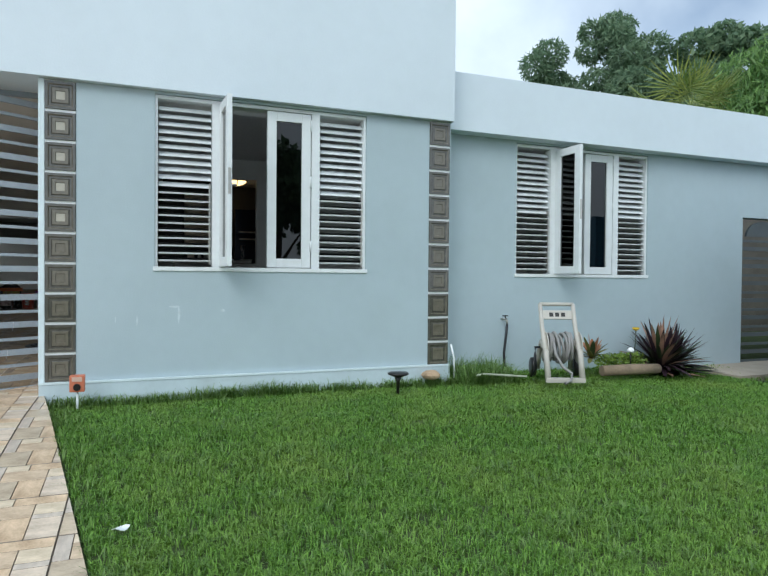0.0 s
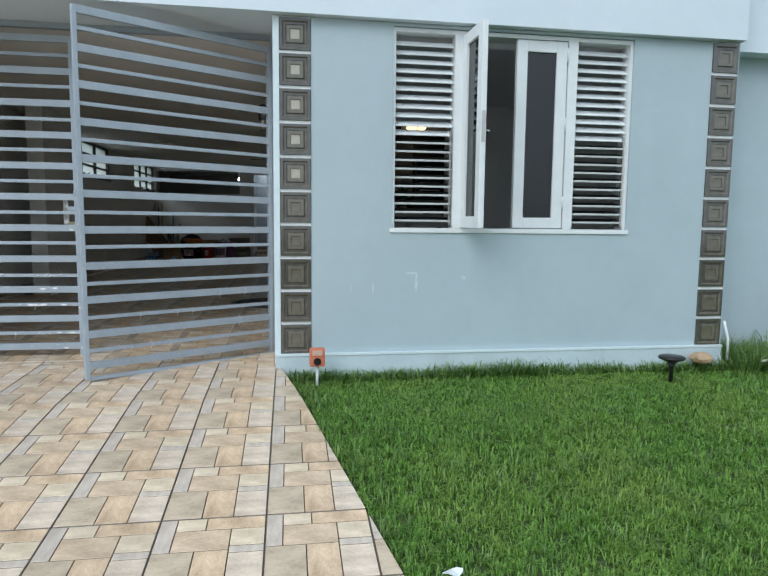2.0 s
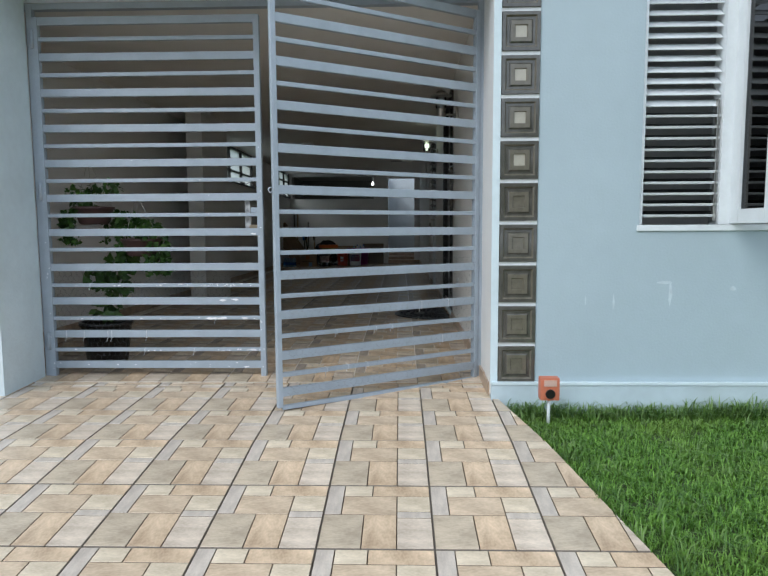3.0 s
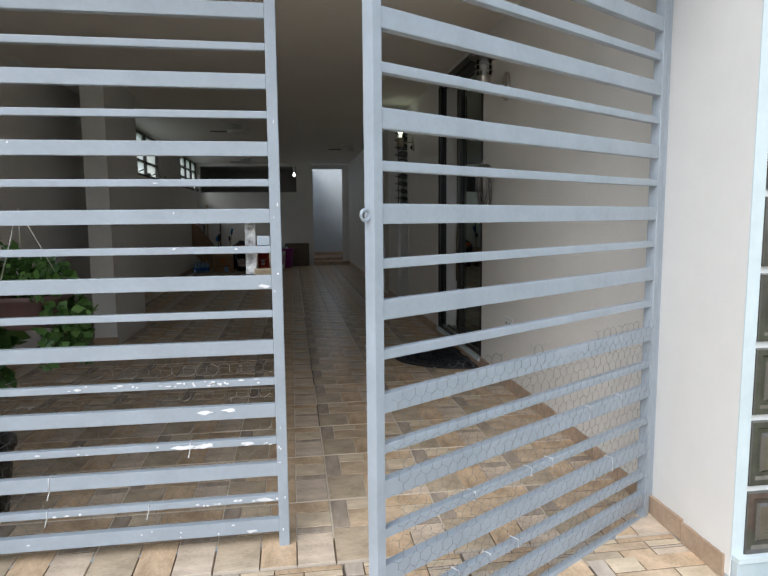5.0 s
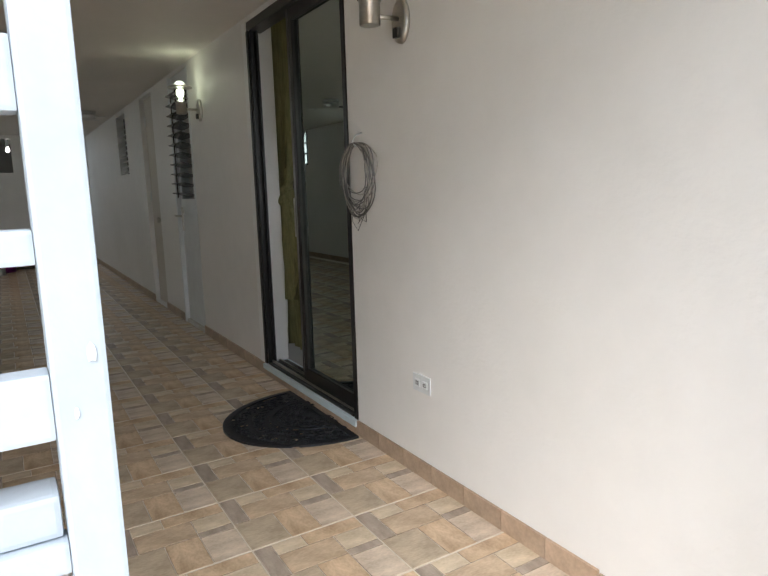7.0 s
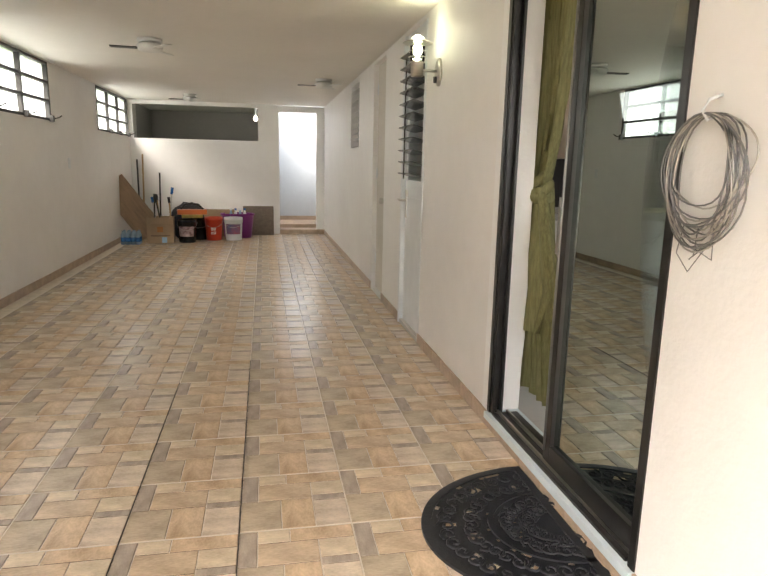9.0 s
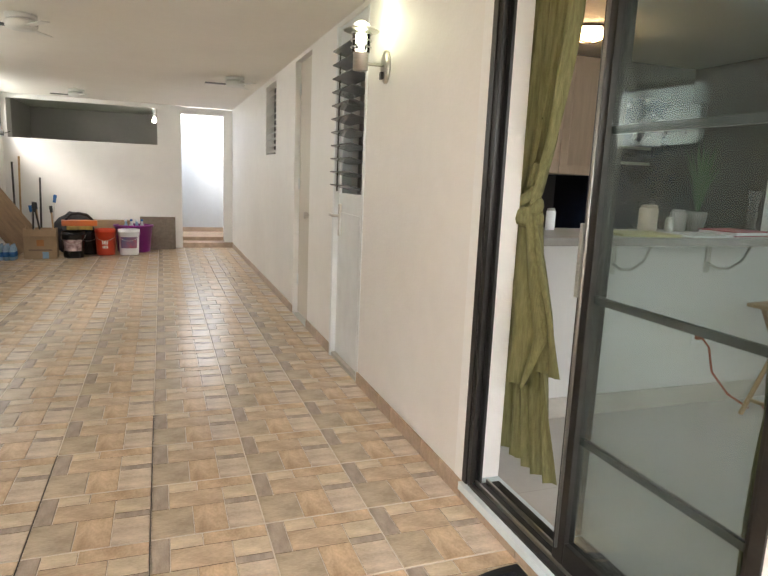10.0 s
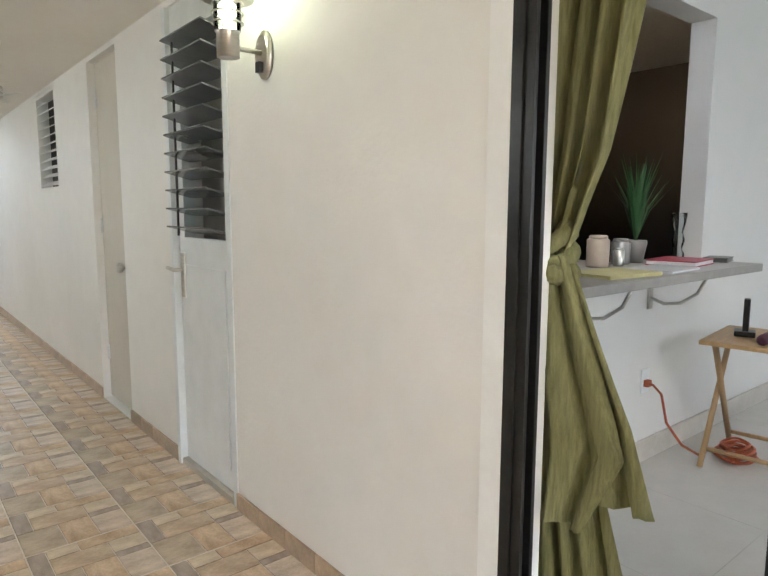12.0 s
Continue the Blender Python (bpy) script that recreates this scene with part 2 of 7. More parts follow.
def wall_with_holes(name, axis, c0, c1, u0, u1, z0, z1, holes, material, label, inner=None):
    """A wall of thickness c0..c1 across axis, spanning u and z, with rectangular openings (u0, u1, z0, z1)."""
    us = sorted({u0, u1, *[h[0] for h in holes], *[h[1] for h in holes]})
    zs = sorted({z0, z1, *[h[2] for h in holes], *[h[3] for h in holes]})
    bm = bmesh.new()
    solid = lambda i, j: 0 <= i < len(us) - 1 and 0 <= j < len(zs) - 1 and not any(
        h[0] - 1e-6 <= us[i] and us[i + 1] <= h[1] + 1e-6 and h[2] - 1e-6 <= zs[j] and zs[j + 1] <= h[3] + 1e-6 for h in holes)
    P = (lambda c, u, z: (c, u, z)) if axis == "x" else (lambda c, u, z: (u, c, z))
    seen = {}

    def V(c, u, z):
        k = (c, u, z)
        if k not in seen:
            seen[k] = bm.verts.new(P(c, u, z))
        return seen[k]
    for i in range(len(us) - 1):
        for j in range(len(zs) - 1):
            if not solid(i, j):
                continue
            a, b, c, d = us[i], us[i + 1], zs[j], zs[j + 1]
            bm.faces.new([V(c0, a, c), V(c0, b, c), V(c0, b, d), V(c0, a, d)])
            f = bm.faces.new([V(c1, a, c), V(c1, b, c), V(c1, b, d), V(c1, a, d)])
            f.material_index = 1 if inner else 0
            for (di, dj, p, q) in ((-1, 0, (a, c), (a, d)), (1, 0, (b, c), (b, d)), (0, -1, (a, c), (b, c)), (0, 1, (a, d), (b, d))):
                if not solid(i + di, j + dj):
                    bm.faces.new([V(c0, *p), V(c0, *q), V(c1, *q), V(c1, *p)])
    return solo(name, bm, material, label, "wall", kind="structure", more=(inner,) if inner else ())


# ---- heights of the ground ----
def ground(x, y):
    """The ramp and lawn fall away from the carport towards the street."""
    if y >= 1.0:
        z = 0.0
    elif y >= 0.33:
        z = -0.045 * (1.0 - y) / 0.67
    elif y >= -0.6:
        z = -0.045 - 0.04 * (0.33 - y) / 0.93
    elif y > -7.0:
        z = -0.085 + 0.105 * (y + 0.6)
    else:
        z = -0.757 + 0.01 * (y + 7)
    return z - 0.025 * min(max(0.0, x - 4.0), 8.0)


CEIL = 2.09


def lawn(x, y):
    """The turf lies a little below the plinth and meets the slope farther out."""
    return ground(x, y) if y < -1.0 else -0.127 + 0.008 * (y + 1.0) - 0.025 * min(max(0.0, x - 4.0), 8.0)


# ---- the house: walls, ceilings, roof ----
W1 = (0.725, 2.315, 0.817, 2.045)
W2 = (3.88, 5.455, 0.80, 2.02)
wall_front = wall_with_holes("wall_front", "y", 0.0, 0.15, 0.0, 3.07, -0.6, 2.062,
                [W1, (0.033, 0.223, 0.012, 2.062), (2.872, 3.062, 0.012, 2.062)], M_WALL, "blue-grey painted concrete front wall of the house", M_ROOM)
wall_wing = wall_with_holes("wall_wing", "y", 0.242, 0.39, 3.07, 7.95, -0.6, 2.04, [W2, (6.8, 7.55, -0.6, 1.45)], M_WALL, "blue-grey painted front wall of the set-back wing", M_ROOM)
solo("wall_return", bx(2.92, 3.07, 0.15, 0.39, -0.6, 2.062), M_WALL, "short blue-grey return wall at the corner", "wall", kind="structure")
wall_carport = wall_with_holes("wall_carport", "x", 0.0, 0.15, 0.15, 12.0, -0.3, CEIL,
                [(2.33, 3.50, 0.05, 2.06), (4.83, 5.44, 0.0, 2.06), (6.16, 6.73, 0.0, 2.06), (7.6, 8.26, 1.335, 2.06)],
                M_INT, "long white painted carport wall with doors", M_ROOM)
wall_left = wall_with_holes("wall_left", "x", -3.2, -3.05, 0.0, 12.0, -0.3, CEIL,
                [(9.5, 11.3, 1.53, CEIL - 0.01), (5.6, 7.72, 1.53, CEIL - 0.01)], M_INT, "white painted side wall with high windows", M_INT)
wall_back = wall_with_holes("wall_back", "y", 11.38, 11.5, -3.05, 0.0, -0.1, CEIL,
                [(-2.99, -1.08, 1.51, 2.03), (-0.75, 0.0, -0.1, CEIL)], M_INT, "white half-open back wall of the carport", M_INT)
solo("ceiling", bx(-3.2, 0.15, 0.40, 11.5, CEIL, CEIL + 0.15), M_CEIL, "low white carport ceiling slab", "ceiling", kind="structure")
solo("roof_fascia_main", bx(-6.0, 3.075, -0.058, 0.40, 2.065, 3.3), M_FASCIA, "tall white painted roof fascia over the front wall", "fascia", kind="structure")
solo("roof_main", bx(0.15, 3.075, 0.40, 12.0, 2.45, 2.6), M_FASCIA, "flat concrete roof slab", "roof", kind="structure")
solo("roof_fascia_wing", bx(3.075, 7.95, 0.10, 0.40, 2.04, 2.541), M_FASCIA, "white painted roof fascia over the wing", "fascia", kind="structure")
solo("roof_wing", bx(3.075, 7.95, 0.40, 8.0, 2.4, 2.5), M_FASCIA, "flat roof slab of the wing", "roof", kind="structure")
solo("gate_pillar", bx(-2.70, -2.535, 0.0, 0.372, -0.5, 2.065), M_BASEW, "pale painted pillar beside the gate", "pillar", kind="structure")
solo("wall_far_left", bx(-6.0, -2.70, 0.30, 0.40, -0.6, 2.065), M_WALL, "plain blue-grey wall beyond the gate pillar", "wall", kind="structure")

# ---- ground ----
bm = bmesh.new()
xs = sorted({*[round(-4 + 0.5 * i, 2) for i in range(29)], -60, -30, -15, -8, 14, 20, 30, 60, 120})
ys = sorted({*[round(-9 + 0.25 * i, 2) for i in range(41)], 0.33, -0.6, 3, 6, 12, 20, 40, 120, -12, -20, -40, -80})
gv = [[bm.verts.new((x, y, lawn(x, y) - 0.035 if y < 0.4 else -0.15)) for y in ys] for x in xs]
for i in range(len(xs) - 1):
    for j in range(len(ys) - 1):
        bm.faces.new((gv[i][j], gv[i + 1][j], gv[i + 1][j + 1], gv[i][j + 1]))
solo("ground", bm, M_SOIL, "dark soil under the lawn, sloping gently to the street", "ground", kind="structure")

# ---- paving: driveway and carport floor, laid as patterned tiles ----
DRIVE_EDGE = lambda y: 0.03 - 0.195 * y if y < 0 else 0.0
bm = bmesh.new()
dys = [0.40, 0.33, 0.0, -0.6, -2.0, -4.0, -7.0, -11.0]
rows_ = [[bm.verts.new((x, y, ground(0, y) - 0.012 + dz)) for x in (-6.0, DRIVE_EDGE(y)) for dz in (0.0, -0.12)] for y in dys]
for a, b in zip(rows_, rows_[1:]):
    for q in ((0, 2), (2, 3), (3, 1), (1, 0)):
        bm.faces.new((a[q[0]], a[q[1]], b[q[1]], b[q[0]]))
bm.faces.new((rows_[0][0], rows_[0][1], rows_[0][3], rows_[0][2]))
bm.faces.new((rows_[-1][0], rows_[-1][2], rows_[-1][3], rows_[-1][1]))
driveway = solo("driveway", bm, M_GROUT, "sloping driveway paved with beige stone-pattern tiles", "driveway", kind="structure")
bm = bmesh.new()
rows_ = [[bm.verts.new((x, y, ground(0, y) - 0.003 + dz)) for x in (-3.05, 0.0) for dz in (0.0, -0.1)] for y in (0.40, 1.0, 11.5)]
for a, b in zip(rows_, rows_[1:]):
    for q in ((0, 2), (2, 3), (3, 1), (1, 0)):
        bm.faces.new((a[q[0]], a[q[1]], b[q[1]], b[q[0]]))
bm.faces.new((rows_[-1][0], rows_[-1][2], rows_[-1][3], rows_[-1][1]))
floor = solo("floor", bm, M_GROUT_IN, "carport floor of glossy beige stone-pattern tiles", "floor", kind="structure")

STONES = [(0, .16, .5, 1, 1), (.16, .44, .81, 1, 3), (.44, 1, .81, 1, 2), (.16, .68, .5, .81, 0), (.68, 1, .55, .81, 3),
          (.68, 1, .45, .55, 1), (0, .375, 0, .5, 5), (.375, .68, 0, .5, 2), (.68, 1, 0, .45, 6)]


def tile_mesh(name, sx, sy, joint=None):
    bm = bmesh.new()
    g = 0.0018
    for u0, u1, v0, v1, mi in STONES:
        x0, x1 = (u0 - 0.5) * sx + g, (u1 - 0.5) * sx - g
        y0, y1 = (v0 - 0.5) * sy + g, (v1 - 0.5) * sy - g
        lo = [bm.verts.new(p + (-0.012,)) for p in ((x0 - g, y0 - g), (x1 + g, y0 - g), (x1 + g, y1 + g), (x0 - g, y1 + g))]
        e = 0.0012
        mid = [bm.verts.new(p + (-0.0012,)) for p in ((x0, y0), (x1, y0), (x1, y1), (x0, y1))]
        hi = [bm.verts.new(p + (0.0,)) for p in ((x0 + e, y0 + e), (x1 - e, y0 + e), (x1 - e, y1 - e), (x0 + e, y1 - e))]
        bm.faces.new(hi).material_index = mi
        for k in range(4):
            rim = ((v0 == 0, u1 == 1, v1 == 1, u0 == 0)[k])
            bm.faces.new((mid[k], mid[(k + 1) % 4], hi[(k + 1) % 4], hi[k])).material_index = mi
            bm.faces.new((lo[k], lo[(k + 1) % 4], mid[(k + 1) % 4], mid[k])).material_index = (mi if joint and k % 2 else 7) if rim else 4
    me = bpy.data.meshes.new(name)
    bm.to_mesh(me)
    bm.free()
    for m in (M_T1, M_T2 if joint else M_T2B, M_T3, M_T4, M_SEAM, M_T5, M_T6, joint or M_GROUT):
        me.materials.append(m)
    return me


def lay(me, parent, x, y, z, tilt, cut=None):
    """One tile; cut (a, b) keeps what lies on the near side of the slanted driveway edge x = a + b * y."""
    m = pose(x, y, z, tilt)
    if cut:
        bm = bmesh.new()
        bm.from_mesh(me)
        no = Vector((1.0, -cut[1], 0.0)).normalized()
        co = Vector((cut[0] + cut[1] * y - x, 0, 0))
        bmesh.ops.bisect_plane(bm, geom=bm.verts[:] + bm.edges[:] + bm.faces[:], plane_co=co, plane_no=no, clear_outer=True)
        me2 = me.copy()
        bm.to_mesh(me2)
        bm.free()
        me = me2
    ob = new("tile", me)
    ob.parent = parent
    ob.matrix_basis = m


def lay_paving():
    TX, TY = 0.366, 0.3615
    me = tile_mesh("floor_tile", TX - 0.0025, TY - 0.0045, M_GROUT_IN)
    y = 3.163 - TY * 8
    while y < 11.38 - 0.1:
        yc = y + TY / 2
        tilt = math.degrees(math.atan(0.045 / 0.67)) if yc < 1.0 else 0
        for k in range(8):
            lay(me, floor, -TX * (k + 0.5), yc, ground(0, yc), tilt)
        y += TY
    SX, SY = 0.361, 0.371
    out = tile_mesh("drive_tile", SX - 0.0035, SY - 0.0035)
    for j in range(-1, 15):
        y0 = -0.58 - SY * (j - 1) - SY
        yc = y0 + SY / 2
        if yc > 0.2:
            continue
        tilt = math.degrees(math.atan((ground(0, yc + 0.1) - ground(0, yc - 0.1)) / 0.2))
        for k in range(-4, 10):
            xc = -0.358 - SX * (k + 0.5)
            e = DRIVE_EDGE(yc) if yc < 0 else 0.03
            if xc - SX / 2 - 0.05 > e:
                continue
            crosses = xc + SX / 2 + 0.05 > e
            lay(out, driveway, xc, yc, ground(0, yc), tilt, (0.03, -0.195) if crosses else None)
    gate_strip = tile_mesh("strip_tile", SX - 0.005, 0.125)
    for k in range(0, 8):
        lay(gate_strip, driveway, -0.358 - SX * (k - 0.5) + (0 if k else -0.01), 0.195, ground(0, 0.195), 2.5)


# two lengths of joint whose grout has fallen out
M_GAP = mat("empty_joint_dirt", (0.05, 0.038, 0.028), 0.9, var=0.3, scale=20)
for jx, ja, jb in ((-1.098, 2.10, 4.60), (-1.464, 2.45, 4.25), (-1.098, 1.36, 1.70)):
    bm = bmesh.new()
    box(bm, jx - 0.0015, jx + 0.0015, ja, jb, -0.004, 0.0006)
    part("open_joint", bm, M_GAP, floor)

# ---- skirtings ----
sk = bmesh.new()
box(sk, 0.0, 3.07, -0.025, -0.002, -0.3, 0.012, bevel=0.004)
solo("baseboard_front", sk, mat("pale_plinth_paint", (0.53, 0.62, 0.66), 0.6, var=0.08, scale=3, bump=0.15, stain=0.6), "white painted concrete plinth along the lawn, weathered", "baseboard", kind="structure")
solo("baseboard_left", bx(-3.05, -3.042, 0.45, 11.38, 0.0, 0.075), M_SKIRT, "terracotta tile skirting along the side wall", "baseboard", kind="structure")


def lay_skirting():
    lens = {}
    for a, b in ((0.02, 2.33), (2.33, 3.50), (3.50, 4.83), (5.44, 6.16), (6.73, 11.9)):
        n = max(1, round((b - a) / 0.2))
        d = (b - a) / n
        key = round(d, 4)
        if key not in lens:
            bmm = bmesh.new()
            box(bmm, -0.011, -0.001, -d / 2 + 0.002, d / 2 - 0.002, 0, 0.068 if (a, b) != (2.33, 3.50) else 0.045)
            lens[key] = mesh_of("skirting_tile", bmm, M_SKIRT)
        for i in range(n):
            ob = new("skirting_tile", lens[key])
            ob.parent = wall_carport
            yy = a + d * (i + 0.5)
            ob.matrix_basis = pose(0, yy, ground(0, yy))


solo("trim_corner", bx(-0.004, 0.033, -0.004, 0.0, 0.012, 2.062), M_BASEW, "white painted strip at the wall corner", "trim", kind="structure")

solo("trim_jamb", bx(-0.003, 0.0, 0.0, 0.15, -0.04, 2.062), M_INT, "white painted face of the wall end", "trim", kind="structure")
solo("trim_plinth", bx(0.0, 3.07, -0.03, -0.005, 0.0125, 0.026), M_BASEW, "white painted ledge on the plinth", "trim", kind="structure")

# pale scrapes in the front wall's paint
rng = random.Random(77)
for sx_, sz_, w_, h_ in ((0.89, 0.47, 0.012, 0.07), (0.86, 0.53, 0.05, 0.008), (0.61, 0.43, 0.006, 0.04), (0.47, 0.44, 0.004, 0.03), (1.20, 0.50, 0.02, 0.012)):
    bm = bmesh.new()
    bm.faces.new([bm.verts.new((sx_ + w_ * math.cos(a) * rng.uniform(0.5, 1.1), -0.0008, sz_ + h_ * math.sin(a) * rng.uniform(0.6, 1.1))) for a in [2 * math.pi * q / 14 for q in range(14)]])
    part("paint_scrape", bm, mat("scraped_pale_paint", (0.55, 0.62, 0.65), 0.7, var=0.15, scale=30), wall_front)

# ---- glass block columns ----
def block_mesh(s=0.188, centre=None):
    bm = bmesh.new()
    prof = [(0.5, 0.0, 0), (0.485, -0.012, 0), (0.40, -0.012, 0), (0.36, -0.003, 1), (0.30, -0.003, 0), (0.26, -0.010, 0), (0.16, -0.010, 1), (0.145, -0.004, 1)]
    rings = []
    for f, d, mi in prof:
        rings.append(([bm.verts.new((sx * f * s, d, sz * f * s)) for sx, sz in ((-1, -1), (1, -1), (1, 1), (-1, 1))], mi))
    for (a, _), (b, mi) in zip(rings, rings[1:]):
        for k in range(4):
            bm.faces.new((a[k], a[(k + 1) % 4], b[(k + 1) % 4], b[k])).material_index = mi
    bm.faces.new(rings[-1][0]).material_index = 2
    back = [bm.verts.new((v.co.x, 0.09, v.co.z)) for v in rings[0][0]]
    for k in range(4):
        bm.faces.new((rings[0][0][k], back[k], back[(k + 1) % 4], rings[0][0][(k + 1) % 4]))
    bm.faces.new(back[::-1])
    return mesh_of("glass_block", bm, M_BLOCK, M_BLOCK2, centre or M_BLOCK2)


BLOCK, BLOCK_PALE = block_mesh(), block_mesh(centre=M_BLOCK3)
for cx in (0.128, 2.967):
    mortar = solo("block_mortar", bx(cx - 0.0945, cx + 0.0945, 0.003, 0.13, 0.013, 2.061), M_MORTAR, "white mortar bed of the glass block column", "mortar", kind="structure")
    for i in range(10):
        ob = new("glass_block", BLOCK_PALE if i > 4 and cx < 1 else BLOCK)
        ob.parent = mortar
        ob.matrix_basis = pose(cx, 0.004, 0.012 + 0.205 * (i + 0.5))


# ---- louvre windows with a casement pair ----
def slat(w, depth, thick):
    bm = bmesh.new()
    box(bm, -w / 2, w / 2, -depth / 2, depth / 2, -thick / 2, thick / 2)
    return bm


def window(name, x0, y, z0, W=1.59, H=1.225, open_deg=87):
    """Two louvre panels beside a pair of glazed casements, the first of which stands open."""
    w = thing(name, "white wooden window with louvre panels and one open casement", "window", (x0, y, z0), kind="structure")
    def P(nm, *a, m=M_WHITE, parent=w, bevel=0.003, label=""):
        return part(nm, bx(*a, bevel=bevel), m, parent, label)
    P("window_sill", -0.012, W + 0.012, -0.03, 0.15, -0.03, 0.0)
    P("window_frame", 0, W, 0.0, 0.10, H - 0.025, H)
    for a in (0.0, 0.395, 1.145, W - 0.02):
        wd = 0.02 if a in (0.0, W - 0.02) else 0.065
        P("window_frame", a, a + wd, -0.004, 0.10, 0.0, H - 0.025)
    # louvres; sky reflection put into white upper slats, shade into dark lower ones
    lw = slat(0.366, 0.062, 0.004)
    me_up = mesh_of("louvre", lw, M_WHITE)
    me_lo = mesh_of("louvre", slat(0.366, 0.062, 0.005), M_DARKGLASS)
    me_edge = mesh_of("louvre_edge", slat(0.366, 0.006, 0.011), M_WHITE)
    for cx in (0.208, 1.392):
        n = 21
        for i in range(n):
            z = 0.03 + (H - 0.085) * (i + 0.5) / n
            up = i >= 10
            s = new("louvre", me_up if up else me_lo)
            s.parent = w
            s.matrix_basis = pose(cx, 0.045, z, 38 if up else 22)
            if not up:
                e = new("louvre_edge", me_edge)
                e.parent = s
                e.matrix_basis = pose(0, -0.031, 0)
        P("louvre_operator", cx + 0.165, cx + 0.178, 0.012, 0.03, 0.02, H * 0.5, m=M_STEEL)
    # casements
    cw, ch = 0.341, H - 0.035
    def leaf(sign, rz, hx):
        lf = new("casement")
        lf.parent = w
        lf.matrix_basis = pose(hx, 0.0, 0.004, 0, 0, rz)
        b = 0.07
        a0, a1 = (0.004, cw) if sign > 0 else (-cw, -0.004)
        for q in ((a0, a0 + b, 0, ch), (a1 - b, a1, 0, ch), (a0 + b, a1 - b, 0, b), (a0 + b, a1 - b, ch - b, ch)):
            part("casement_frame", bx(q[0], q[1], 0.0, 0.035, q[2], q[3], bevel=0.004), M_WHITE, lf)
        g = part("pane", bx(a0 + b, a1 - b, 0.016, 0.021, b, ch - b), M_DARKGLASS, lf, "dark tinted pane")
        return lf, a0, a1
    lf, a0, a1 = leaf(1, -open_deg, 0.445)
    part("lock_plate", bx(a1 - 0.002, a1 + 0.003, 0.008, 0.028, 0.5, 0.68), M_STEEL, lf)
    bm = bmesh.new()
    tube(bm, [(a1 - 0.03, 0.035, 0.57), (a1 - 0.03, 0.065, 0.57), (a1 - 0.09, 0.075, 0.565)], 0.007)
    part("door_handle", bm, M_STEEL, lf)
    lf, a0, a1 = leaf(-1, 0, 1.142)
    for z in (0.12, 0.62, 1.06):
        bm = bmesh.new()
        tube(bm, [(-0.004, -0.006, z), (-0.004, -0.006, z + 0.09)], 0.007)
        part("hinge", bm, M_WHITE, lf)
    return w


window("window_1", 0.725, 0.02, 0.817)
window("window_2", 3.88, 0.262, 0.80, W=1.575, H=1.215, open_deg=87)

# ---- the sliding gate leaves ----
BARS = [-0.015, 0.062, 0.149, 0.242, 0.334, 0.436, 0.527, 0.63, 0.732]
while BARS[-1] < 1.95:
    BARS.append(BARS[-1] + 0.0975)
GATE_Y = 0.395


